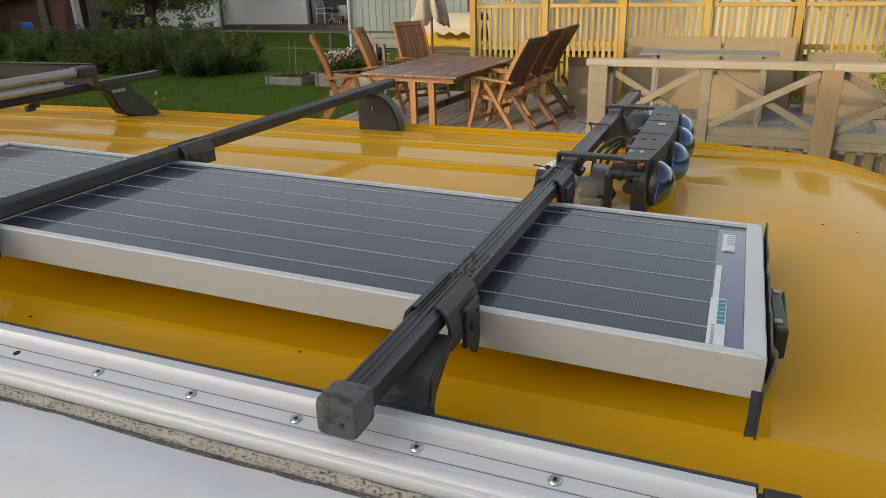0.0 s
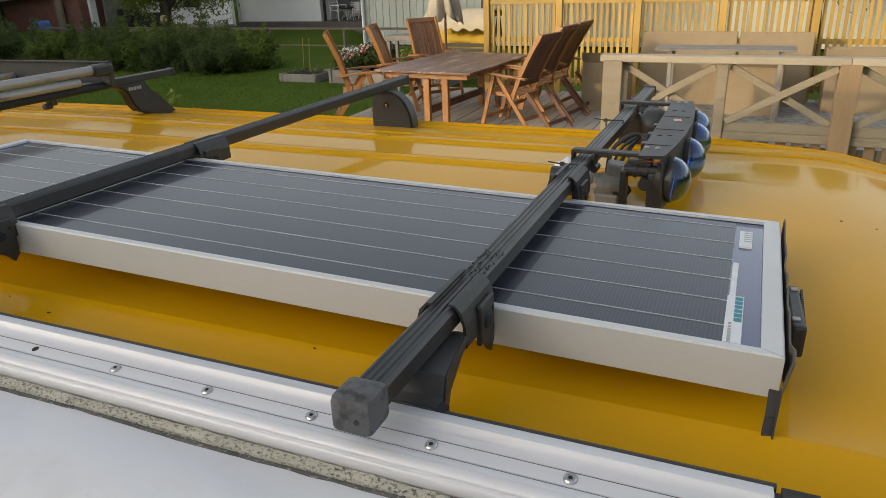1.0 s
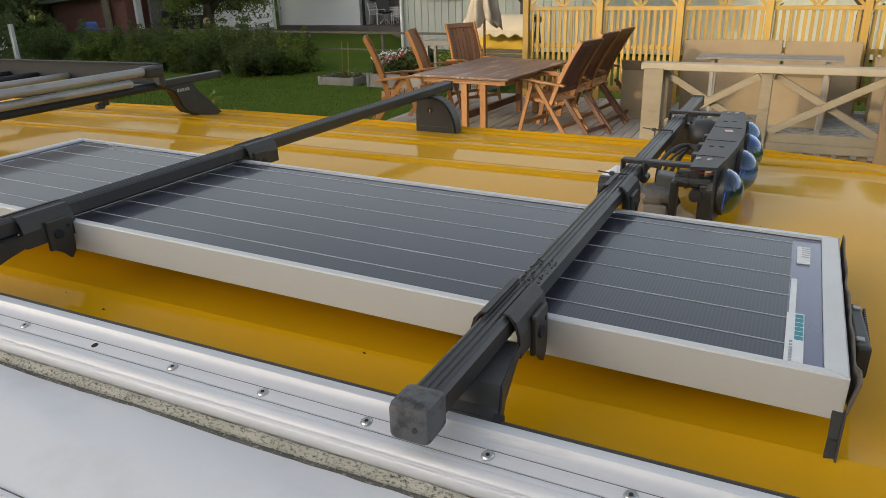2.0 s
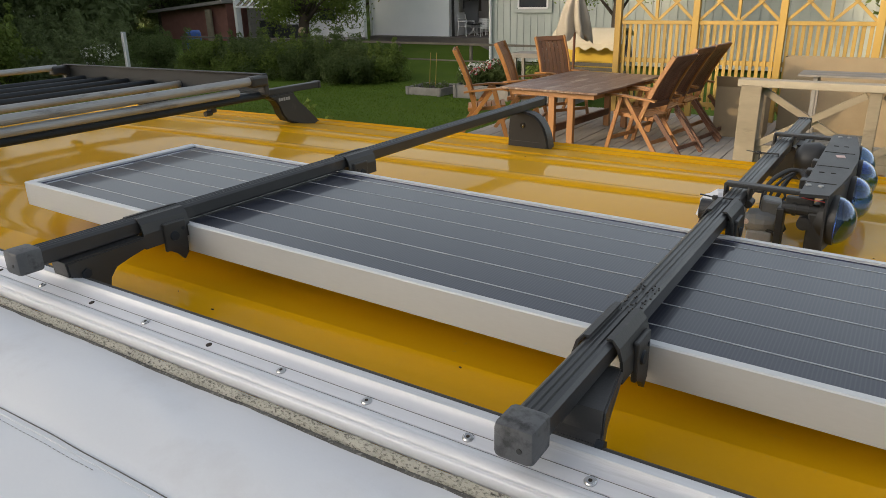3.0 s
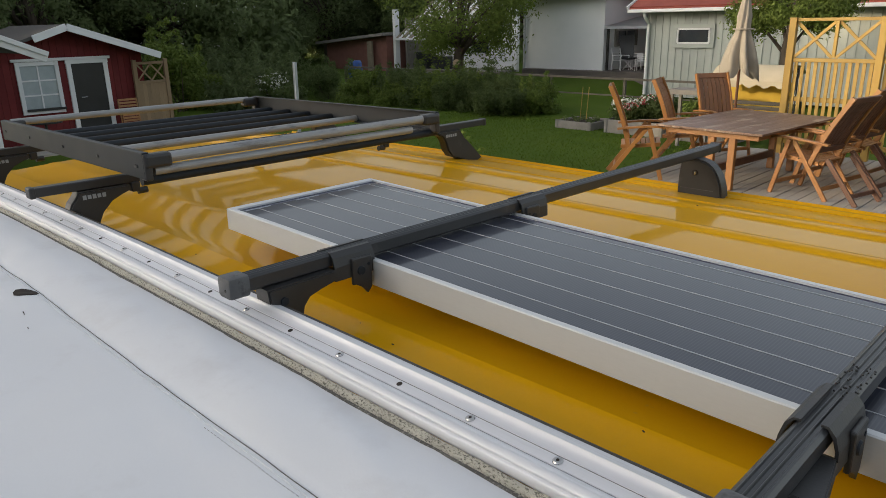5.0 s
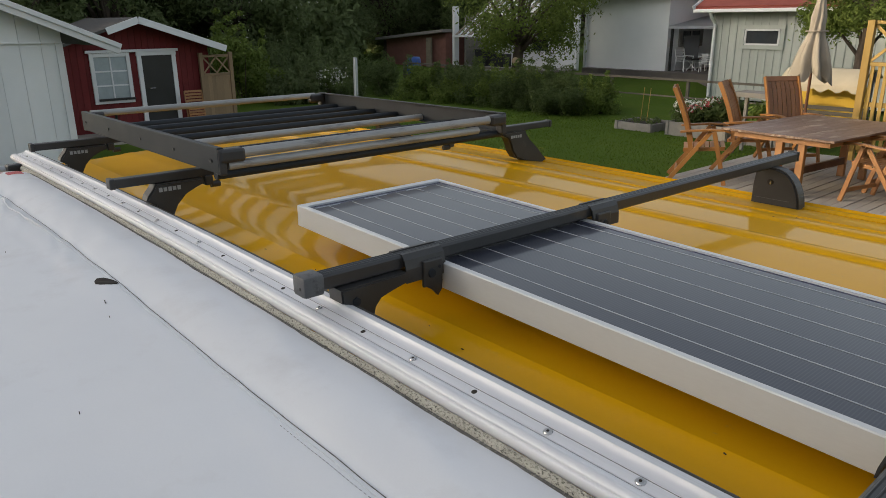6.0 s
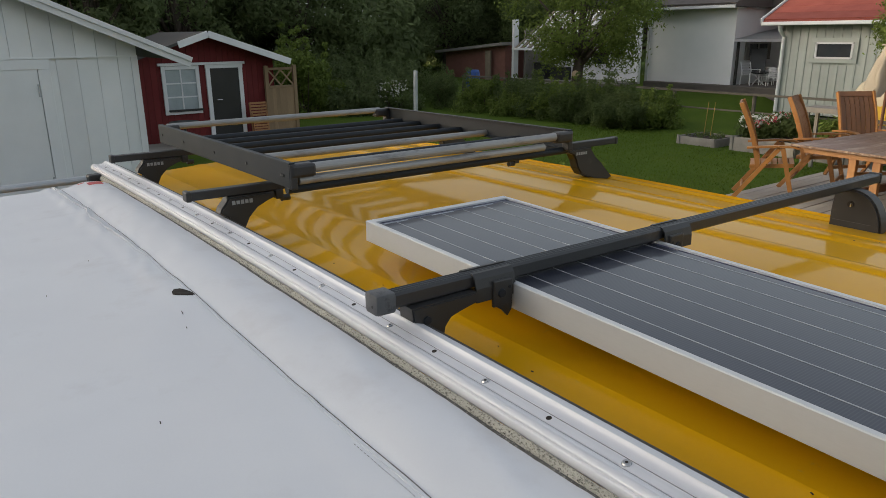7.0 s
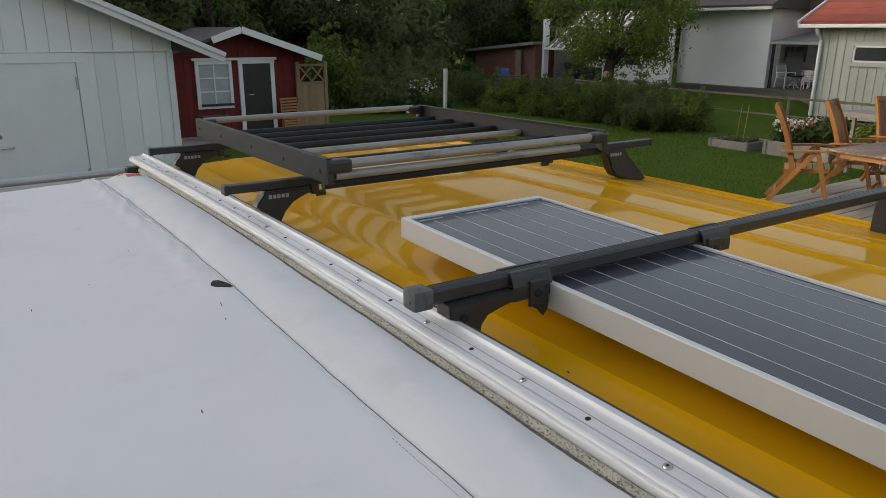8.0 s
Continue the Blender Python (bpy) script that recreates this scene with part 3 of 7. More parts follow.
def screw_hole(x):
    bm = bmesh.new()
    up = Vector((0, -0.20, 0.98))
    c = Vector((x, 0.0035, 1.9494 + sink(x)))
    rod(bm, c - up * 0.001, c + up * 0.0009, 0.0045, seg=14)
    part("screw_hole", bm, "hole", rail, "open rust-edged screw hole")


for i in range(6):
    rivet(0.312 - 0.1402 * i, 0)
for i in range(21):
    if i % 2:
        rivet(-0.528 - 0.1390 * i + 0.0030 * math.sin(3.7 * i), 0)
    else:
        screw_hole(-0.528 - 0.1390 * i)

# ---- awning ----
AW_REAR, AW_FRONT = -3.17, 1.6
awning = thing("awning", "white coated fabric awning roof, wrinkled along a stitched seam", "awning")


def seam_y(x):
    """The stitched seam wanders and swings out towards the rear corner."""
    k = min(1.0, max(0.0, (-2.10 - x) / 0.90))
    return -0.202 - 0.024 * k * k + 0.0060 * noise.noise((x * 3.1, 4.0, 0.0)) + 0.0022 * noise.noise((x * 11.0, 1.0, 0.0))


def fabric_height(x, y):
    d = -0.036 - y
    z = 1.9165 + 0.016 * math.sin(min(1.0, d / 0.16) * math.pi) - 0.02 * min(1.0, d / 0.4) - 0.030 * max(0.0, d - 0.3)
    wob = noise.noise((x * 1.7, y * 2.4, 3.0)) * 0.007 + noise.noise((x * 4.0, y * 7.0, 9.0)) * 0.0050 + noise.noise((x * 11.0, y * 15.0, 2.0)) * 0.0020
    z += wob * min(1.0, d / 0.05)
    s = y - seam_y(x)
    z -= 0.0022 * math.exp(-(s / 0.010) ** 2)
    z += 0.005 * math.exp(-((s + 0.045) / 0.022) ** 2) * max(0.0, 0.2 + noise.noise((x * 5.0, 0, 0)) + 0.5 * max(0.0, -x - 1.2))
    z += 0.004 * math.exp(-((s + 0.02) / 0.05) ** 2) * noise.noise((x * 9.0 + 30 * y, 3, 0)) * max(0.0, min(1.0, -x - 0.9))
    z += (0.0030 + 0.0050 * min(1.0, max(0.0, (x + 0.9) / 0.7))) * noise.noise((x * 6.0 + 13 * y, y * 9.0, 6.0)) * math.exp(-((y + 0.105) / 0.055) ** 2)      # puckers below the rail
    z += sink(x) * math.exp((y + 0.04) / 0.35)
    e = max(0.0, AW_REAR + 0.16 - x)
    z -= 1.6 * e * e
    return z


bm = bmesh.new()
fy = steps(-0.040, -0.10, 5)[:-1] + steps(-0.10, -0.30, 34)[:-1] + steps(-0.30, -2.6, 46)
sheet(bm, steps(AW_REAR, -0.3, 180)[:-1] + steps(-0.3, AW_FRONT, 40), fy[::-1], fabric_height)
part("fabric", bm, "fabric", awning, smooth=True)
bm = bmesh.new()
prism(bm, [(-2.6, 1.828), (-2.62, 1.828), (-2.9, 0.0), (-2.88, 0.0)], AW_REAR, AW_FRONT)
part("front_wall", bm, "fabric", awning)
bm = bmesh.new()
rows = []
for x in steps(AW_REAR + 0.02, AW_FRONT, 300):
    y0 = seam_y(x)
    loose = max(0.0, min(1.0, (-x - 1.75) * 2.0))
    wide = 0.007 + 0.002 * noise.noise((x * 4.2, 8, 0)) + loose * (0.014 + 0.020 * noise.noise((x * 5.2, 8, 3)) + 0.008 * noise.noise((x * 19.0, 8, 3)))
    lift = 0.0004 + loose * (0.0030 + 0.010 * max(0.0, noise.noise((x * 4.4, 5, 0))))
    rows.append([bm.verts.new((x, y0 + a * wide, fabric_height(x, y0 + a * wide) + b)) for a, b in ((0.10, -0.001), (0.05, 0.0010), (-0.25, 0.0012), (-0.65, 0.0012 + 0.5 * lift), (-1.0, 0.0012 + lift), (-1.04, lift - 0.0004), (-0.9, -0.002))])
for u, v in zip(rows, rows[1:]):
    for i in range(6):
        bm.faces.new((u[i], v[i], v[i + 1], u[i + 1]))
bmesh.ops.recalc_face_normals(bm, faces=bm.faces)
part("hem", bm, "fabric", awning, "wrinkled white hem along the seam", smooth=50)
bm = bmesh.new()
hose(bm, [(x, seam_y(x), fabric_height(x, seam_y(x)) + 0.0013) for x in steps(AW_REAR + 0.03, AW_FRONT, 300)], 0.0007, 5)
part("seam", bm, "thread", awning, "dark stitched seam")
bm = bmesh.new()
pr = [(-0.028, 1.905), (-0.0310, 1.9245), (-0.0335, 1.9272), (-0.0375, 1.9262), (-0.0425, 1.9225), (-0.0455, 1.912)]
rows = []
for x in steps(AW_REAR - 0.05, AW_FRONT, 420):
    rows.append([bm.verts.new((x, y + 0.0016 * noise.noise((x * 40, i * 3.1, 0)), z + sink(x) + 0.0014 * noise.noise((x * 46, i * 2.7, 5)))) for i, (y, z) in enumerate(pr)])
for u, v in zip(rows, rows[1:]):
    for i in range(len(pr) - 1):
        bm.faces.new((u[i], v[i], v[i + 1], u[i + 1]))
part("piping", bm, "grime", awning, "mouldy off-white woven piping in the rail groove")
bm = bmesh.new()
rows = []
for x in steps(AW_REAR - 0.02, AW_FRONT, 420):
    wide = 0.0062 + 0.0030 * noise.noise((x * 6.0, 3, 1)) + 0.0022 * noise.noise((x * 31.0, 5, 2))
    y0 = -0.0440
    rows.append([bm.verts.new((x, y0 - k * wide, fabric_height(x, -0.0440 - k * wide) + h)) for k, h in ((0.0, 0.0016), (0.35, 0.0019), (0.8, 0.0014), (1.0, -0.001))])
for u, v in zip(rows, rows[1:]):
    for i in range(3):
        bm.faces.new((u[i], v[i], v[i + 1], u[i + 1]))
part("mouldy_hem", bm, "mould", awning, "black mouldy hem below the piping", smooth=True)
bm = bmesh.new()
x = AW_REAR + 0.2
while x < 0.6:
    y0 = seam_y(x) - 0.0150 - 0.004 * noise.noise((x * 3.0, 6, 1))
    if noise.noise((x * 2.3, 1.5, 4)) > -0.30 and x > -0.70:
        za, zb = fabric_height(x, y0) + 0.0005, fabric_height(x + 0.005, y0) + 0.0005
        beam(bm, (x, y0, za), (x + 0.005, y0, zb), 0.0005, 0.0005)
    x += 0.0095
tagged(part("stitch_row", bm, "thread", awning, "broken second row of stitches"), kind="stuff")
# a tear beside the seam, with its lifted lip
bm = bmesh.new()
tx, ty = -1.478, -0.222
hole = [(-0.062, 0.008), (-0.040, 0.012), (-0.018, 0.010), (0.004, 0.009), (0.034, 0.006), (0.060, 0.000), (0.040, -0.007), (0.014, -0.009), (-0.006, -0.010), (-0.030, -0.009), (-0.050, -0.002)]
ca, sa = math.cos(0.62), math.sin(0.62)
hole = [(0.55 * a * ca - 1.6 * b * sa, 0.55 * a * sa + 1.6 * b * ca) for a, b in hole]
va = [bm.verts.new((tx + a, ty + b, fabric_height(tx + a, ty + b) + 0.0022)) for a, b in hole]
vb = [bm.verts.new((v.co.x, v.co.y, v.co.z - 0.006)) for v in va]
bm.faces.new(va)
for i in range(len(va)):
    bm.faces.new((va[i], vb[i], vb[(i + 1) % len(va)], va[(i + 1) % len(va)]))
part("tear", bm, "hole", awning, "dark tear in the fabric")
for k, (sx, sy, sl) in enumerate(((-1.36, -0.258, 0.010), (-1.28, -0.275, 0.004), (-1.70, -0.47, 0.004), (-1.60, -0.60, 0.006), (-1.45, -0.80, 0.004), (-0.95, -0.42, 0.004), (-1.9, -0.34, 0.004))):
    bm = bmesh.new()
    z = fabric_height(sx, sy)
    beam(bm, (sx - sl, sy, z + 0.001), (sx + sl, sy - 0.3 * sl, z + 0.001), 0.0014, 0.0012)
    part("debris", bm, "hole", awning, "small dark speck of debris")
bm = bmesh.new()
for a, b, c, d in ((-3.015, -2.955, -0.135, -0.080), (-3.035, -3.02, -0.165, -0.140)):
    sheet(bm, steps(a, b, 4), steps(c, d, 4), lambda x, y: fabric_height(x, y) + 0.0014)
part("tag", bm, "red", awning, "faded red printed tag")
bm = bmesh.new()
rod(bm, (-3.27, -0.075, 1.878), (-3.34, -2.5, 1.846), 0.016, seg=12)
part("end_pole", bm, "galv", awning, "pale grey end pole")
bm = bmesh.new()
box(bm, (-3.25, -0.062, 1.884), (0.045, 0.055, 0.032), (0, 0, 8), 0.006)
part("pole_clip", bm, "black", awning, "black pole clip")


# ---- roof bars ----
def grooved_section(w, h, grooves=3):
    """Half-round cornered bar section with shallow grooves in the top, as (x, z) round its middle."""
    o = [(-w / 2, -h / 2 + 0.004), (-w / 2 + 0.003, -h / 2), (w / 2 - 0.003, -h / 2), (w / 2, -h / 2 + 0.004), (w / 2, h / 2 - 0.005), (w / 2 - 0.004, h / 2 - 0.001)]
    span = w - 0.012
    for g in range(grooves, 0, -1):
        c = -span / 2 + span * (g - 0.5) / grooves
        o += [(c + 0.0035, h / 2), (c + 0.0022, h / 2 - 0.0022), (c - 0.0022, h / 2 - 0.0022), (c - 0.0035, h / 2)]
    return o + [(-w / 2 + 0.004, h / 2 - 0.001), (-w / 2, h / 2 - 0.005)]


def roof_bar(x, y0, y1, z, w, h, label, capmat="cap", grooves=3, flare=0.0045):
    bar = thing("roof_bar", label, "roof bar", "roof bars across the van")
    bm = bmesh.new()
    prism(bm, [(x + a, z + b) for a, b in grooved_section(w, h, grooves)], y0 + 0.03, y1 - 0.01, "y")
    part("crossbar", bm, "bar", bar)
    bm = bmesh.new()
    box(bm, (x, y0 + 0.018, z - 0.001), (w + 2 * flare, 0.044, h + 2 * flare + 0.002), bevel=0.007)
    endcap = part("end_cap", bm, capmat, bar, "scuffed grey plastic end cap", smooth=25)
    bm = bmesh.new()
    rod(bm, (x + 0.008, y0 - 0.0050, z - 0.004), (x + 0.008, y0 - 0.0035, z - 0.004), 0.0030, seg=10)
    part("cap_pin", bm, "rubber", endcap)
    bm = bmesh.new()
    box(bm, (x, y1 - 0.006, z), (w + 0.003, 0.012, h + 0.004), bevel=0.003)
    part("end_cap", bm, "black", bar, "black end cap")
    return bar


BZA, BZB = 1.994, 2.004
bar_front = roof_bar(-0.033, -0.036, 1.868, BZA + 0.001, 0.036, 0.030, "black grooved roof bar with grey end cap and cable ties")
bar_mid = roof_bar(-0.943, -0.036, 1.880, BZB + 0.001, 0.036, 0.030, "black grooved roof bar with grey end cap across the panel")


def near_foot(bar, x, z, xa, xb, outline, taper=0.0):
    """Pressed steel gutter foot under the near end: an upright plate with an arm along the bar and a cleft by the gutter."""
    bm = bmesh.new()
    prism(bm, outline, x + xa, x + xb)
    bmesh.ops.bevel(bm, geom=[e for e in bm.edges if abs(e.verts[0].co.x - e.verts[1].co.x) < 1e-5], offset=0.003, segments=2, affect='EDGES')
    for v in bm.verts:                               # the arm is narrower than the base
        v.co.x = x + (v.co.x - x) * (1 - taper * min(1.0, max(0.0, (v.co.y - 0.055) / 0.12)))
    part("foot", bm, "black", bar, "black pressed steel gutter foot")
    bm = bmesh.new()
    rod(bm, (x + xb - 0.006, 0.060, z - 0.044), (x + xb + 0.003, 0.060, z - 0.044), 0.009, seg=6)
    part("foot_bolt", bm, "coat", bar)


def far_foot(bar, x, z, w=0.09):
    """Rounded plastic tower over the far gutter."""
    bm = bmesh.new()
    arc = [(1.60, 1.860), (1.585, z - 0.014), (1.79, z - 0.014)] + [(1.70 + 0.125 * math.cos(a), 1.868 + 0.115 * math.sin(a)) for a in steps(0.95, 0.02, 7)]
    prism(bm, arc, x - w / 2, x + w / 2)
    bmesh.ops.bevel(bm, geom=bm.edges[:], offset=0.005, segments=2, affect='EDGES')
    foot = part("foot", bm, "black", bar, "rounded black plastic foot cover")
    bm = bmesh.new()
    rod(bm, (x + w / 2 - 0.002, 1.675, 1.935), (x + w / 2 + 0.002, 1.675, 1.935), 0.011, seg=14)
    part("lock", bm, "hole", foot)


def wide_far_foot(bar, x, z):
    """The wide quarter-round cover of the middle bar, seen from its broad side."""
    bm = bmesh.new()
    out = [(x - 0.080, 1.855), (x - 0.079, 1.930), (x - 0.072, z - 0.013), (x - 0.005, z - 0.013)]
    out += [(x - 0.005 + 0.086 * math.sin(a), 1.855 + (z - 0.015 - 1.855) * math.cos(a)) for a in steps(0.25, 1.5, 7)]
    prism(bm, out, 1.690, 1.742, "y")
    bmesh.ops.bevel(bm, geom=bm.edges[:], offset=0.006, segments=2, affect='EDGES')
    foot = part("foot", bm, "black", bar, "rounded black plastic foot cover")
    bm = bmesh.new()
    rod(bm, (x - 0.02, 1.687, 1.945), (x - 0.02, 1.693, 1.945), 0.010, seg=14)
    lock = part("lock", bm, "hole", foot)
    part("key_plug", box(bmesh.new(), (x - 0.018, 1.6865, 1.943), (0.005, 0.002, 0.011)), "steel", foot)
    part("score_line", box(bmesh.new(), (x - 0.010, 1.6895, 1.889), (0.118, 0.0014, 0.0012)), "cap", foot)


def panel_clamp(bar, x, y, z, side, name="panel_clamp"):
    """Folded steel saddle over the bar with an ear on each side that grips the panel frame."""
    bm = bmesh.new()
    plate = [(0.010, 0.0165), (0.018, 0.0160), (0.027, 0.006), (0.032, -0.012), (0.033, -0.040), (0.029, -0.040), (0.028, -0.012), (0.0235, 0.003), (0.017, 0.0130), (0.010, 0.0130)]
    ya, yb = sorted((y - side * 0.052, y + side * 0.048))
    prism(bm, [(x + a, z + b) for a, b in plate], ya, yb, "y")
    prism(bm, [(x - a, z + b) for a, b in plate[:4] + [(0.034, -0.026), (0.030, -0.026)] + plate[6:]], ya - side * 0.004, yb + side * 0.006, "y")
    box(bm, (x + 0.0335, y + side * 0.012, z - 0.030), (0.008, 0.050, 0.056), (0, 0, 0), 0.003)
    box(bm, (x + 0.026, y + side * 0.032, z - 0.034), (0.020, 0.010, 0.060), (0, 0, 0), 0.003)
    prism(bm, [(y - side * 0.012, z - 0.05), (y + side * 0.036, z - 0.05), (y + side * 0.034, z - 0.070), (y + side * 0.024, z - 0.082), (y + side * 0.012, z - 0.068), (y - side * 0.004, z - 0.058)], x + 0.0300, x + 0.0372)
    box(bm, (x - 0.026, y, z - 0.022), (0.006, 0.05, 0.05), (0, 0, 0), 0.002)
    ob = part(name, bm, "black", bar, "black folded steel panel clamp")
    bm = bmesh.new()
    rod(bm, (x + 0.036, y + side * 0.008, z - 0.030), (x + 0.0405, y + side * 0.008, z - 0.030), 0.0105, 0.0085, seg=18)
    rod(bm, (x + 0.036, y + side * 0.028, z - 0.020), (x + 0.0385, y + side * 0.028, z - 0.020), 0.0035, seg=10)
    part("clamp_bolt", bm, "coat", ob)


FOOT_A = [(0.060, 1.842), (0.060, 1.948), (0.072, 1.957), (0.082, 1.980), (0.176, 1.980), (0.190, 1.974), (0.192, 1.964), (0.176, 1.957), (0.130, 1.955), (0.100, 1.948), (0.084, 1.932), (0.078, 1.905), (0.082, 1.845)]
FOOT_B = [(0.040, 1.842), (0.034, 1.930), (0.028, BZB - 0.016), (0.178, BZB - 0.014), (0.189, BZB - 0.026), (0.180, BZB - 0.036), (0.145, BZB - 0.044), (0.118, BZB - 0.052), (0.104, BZB - 0.068), (0.098, 1.905), (0.100, 1.845)]
for bar, bx0, bz, fa, fb, outline, taper in ((bar_front, -0.033, BZA, -0.024, 0.054, FOOT_A, 0.40), (bar_mid, -0.943, BZB, -0.014, 0.036, FOOT_B, 0.0)):
    near_foot(bar, bx0, bz, fa, fb, outline, taper)
    lift = 0.004 if bar is bar_front else 0.0005
    panel_clamp(bar, bx0, 0.232, bz + lift, 1)
    panel_clamp(bar, bx0, 0.805, bz + lift, -1)
far_foot(bar_front, -0.033, BZA)
wide_far_foot(bar_mid, -0.903, BZB)
for bar, bx0, turn in ((bar_front, -0.033, -0.33), (bar_mid, -0.943, -1.04)):      # both bars sit slightly askew
    bar.matrix_world = pose(bx0, 0, 0, 0, 0, turn) @ pose(-bx0, 0, 0)

bm = bmesh.new()
rs = random.Random(5)
for i in range(36):
    box(bm, (-0.030 + rs.uniform(-0.015, 0.015), 0.315 + rs.uniform(-0.045, 0.055), BZA + 0.0165), (0.0019, 0.0022, 0.0020), (0, 0, rs.uniform(0, 90)))
tagged(part("rubber_crumbs", bm, "rubber", bar_front, "black rubber crumbs stuck on the bar"), kind="stuff")

# ---- solar panel ----
PX0, PX1, PY0, PY1, PZ0, PZ1 = -1.493, 0.3545, 0.274, 0.760, 1.9262, 1.9815
panel = thing("solar_panel", "long dark solar panel in a silver frame under roof bars", "solar panel",
              at=pose(-0.57, 0, 1.981) @ pose(0, 0, 0, 0, 1.05, 0) @ pose(0.57, 0, -1.9815))


def frame_side(a, b, inward):
    """One mitred frame profile from corner a to corner b."""
    bm = bmesh.new()
    a, b, inward = Vector(a), Vector(b), Vector(inward)
    d = (b - a).normalized()
    fl = 0.014 if abs(d.x) > 0.5 else 0.026
    fo = 0.026 if abs(d.x) > 0.5 else 0.014
    prof = [(0.0, PZ0, 0), (0.0, PZ1 - 0.002, 0), (0.002, PZ1, 0.15), (fl, PZ1, 1), (fl, PZ1 - 0.005, 1), (0.006, PZ1 - 0.007, 0.2), (0.006, PZ0, 0.2)]
    ra = [bm.verts.new((a + inward * o + d * (fo * k + 0.0005)).to_tuple()[:2] + (z,)) for o, z, k in prof]
    rb = [bm.verts.new((b + inward * o - d * (fo * k + 0.0005)).to_tuple()[:2] + (z,)) for o, z, k in prof]
    n = len(prof)
    for i in range(n):
        bm.faces.new((ra[i], ra[(i + 1) % n], rb[(i + 1) % n], rb[i]))
    bm.faces.new(ra[::-1]), bm.faces.new(rb)
    bmesh.ops.recalc_face_normals(bm, faces=bm.faces)
    return part("frame_side", bm, "alu_frame", panel, "satin aluminium frame profile")


frame_side((PX0, PY0, 0), (PX1, PY0, 0), (0, 1, 0))
frame_side((PX0, PY1, 0), (PX1, PY1, 0), (0, -1, 0))
frame_side((PX0, PY0, 0), (PX0, PY1, 0), (1, 0, 0))
frame_side((PX1, PY0, 0), (PX1, PY1, 0), (-1, 0, 0))
bm = bmesh.new()
box(bm, ((PX0 + PX1) / 2, (PY0 + PY1) / 2, PZ1 - 0.0085), (PX1 - PX0 - 0.016, PY1 - PY0 - 0.016, 0.005))
part("backing", bm, "backing", panel, "dark blue-violet backing sheet")
bm = bmesh.new()
box(bm, ((PX0 + PX1) / 2, (PY0 + PY1) / 2, PZ1 - 0.0145), (PX1 - PX0 - 0.016, PY1 - PY0 - 0.016, 0.003))
part("back_sheet", bm, "white_plastic", panel, "white back sheet under the panel")
bm = bmesh.new()
box(bm, ((PX0 + 0.044 + 0.285) / 2, (PY0 + PY1) / 2 - 0.005, PZ1 - 0.0052), (0.285 - PX0 - 0.044, PY1 - PY0 - 0.042, 0.0030))
cellpart = part("cell_field", bm, "cells", panel, "glossy dark grey cell field")
BUS = [0.338 + 0.0745 * i for i in range(6)]
for i, y in enumerate(BUS):
    bm = bmesh.new()
    box(bm, ((PX0 + 0.054 + 0.287) / 2, y, PZ1 - 0.0033), (0.287 - PX0 - 0.054, 0.0020, 0.0010))
    part("busbar", bm, "busbar", cellpart, "thin silver busbar")
for a, b in ((0.431, 0.553),):
    bm = bmesh.new()
    box(bm, (0.2915, (a + b) / 2, PZ1 - 0.0048), (0.008, b - a, 0.0026))
    part("contact_strip", bm, "label_white", panel, "pale contact strip")
for a, b in ((0.30, 0.375), (0.455, 0.53), (0.60, 0.675)):
    bm = bmesh.new()
    box(bm, (PX0 + 0.050, (a + b) / 2, PZ1 - 0.0033), (0.004, b - a, 0.0012))
    part("contact_strip", bm, "busbar", panel)
bm = bmesh.new()
box(bm, (0.2960, 0.362, PZ1 - 0.0042), (0.021, 0.136, 0.0030))
label = part("maker_label", bm, "label_white", panel, "white maker label with a teal wordmark shape")
bm = bmesh.new()
for i in range(6):
    y = 0.421 - i * 0.0128
    box(bm, (0.3005, y, PZ1 - 0.0024), (0.0095, 0.0098, 0.0006))
part("wordmark_bar", bm, "label_teal", label)
bm = bmesh.new()
for i, w in enumerate((0.006, 0.004, 0.008, 0.008, 0.008, 0.008, 0.008, 0.007)):
    box(bm, (0.2920, 0.345 - i * 0.0085, PZ1 - 0.0024), (0.0038, w * 0.8, 0.0006))
part("small_print_bar", bm, "label_grey", label)
bm = bmesh.new()
box(bm, (0.3025, 0.659, PZ1 - 0.0042), (0.019, 0.072, 0.0030))
sticker = part("code_sticker", bm, "label_white", panel, "small white sticker with grey bars")
bm = bmesh.new()
for i in range(5):
    box(bm, (0.3055, 0.648 + i * 0.0095, PZ1 - 0.0024), (0.012, 0.0028, 0.0006))
part("print_bar", bm, "label_grey", sticker)
# junction box on the front end and the frayed rubber flap between
bm = bmesh.new()
box(bm, (PX1 + 0.0150, 0.430, 1.9570), (0.018, 0.130, 0.044), (0, 0, 3), 0.004)
jb = part("junction_box", bm, "black", panel, "black ribbed junction box")
for yy in (0.355, 0.450):
    bm = bmesh.new()
    box(bm, (PX1 + 0.0145, yy + 0.030, 1.9797), (0.010, 0.010, 0.003), (0, 0, 3), 0.001)
    part("clip", bm, "pvc_grey", jb, "pale clip")
bm = bmesh.new()
for i in range(18):
    box(bm, (PX1 + 0.0248, 0.368 + i * 0.0072, 1.9570), (0.0028, 0.004, 0.037), (0, 0, 3))
part("rib_row", bm, "black", jb)
bm = bmesh.new()
lo, hi, back = [], [], []
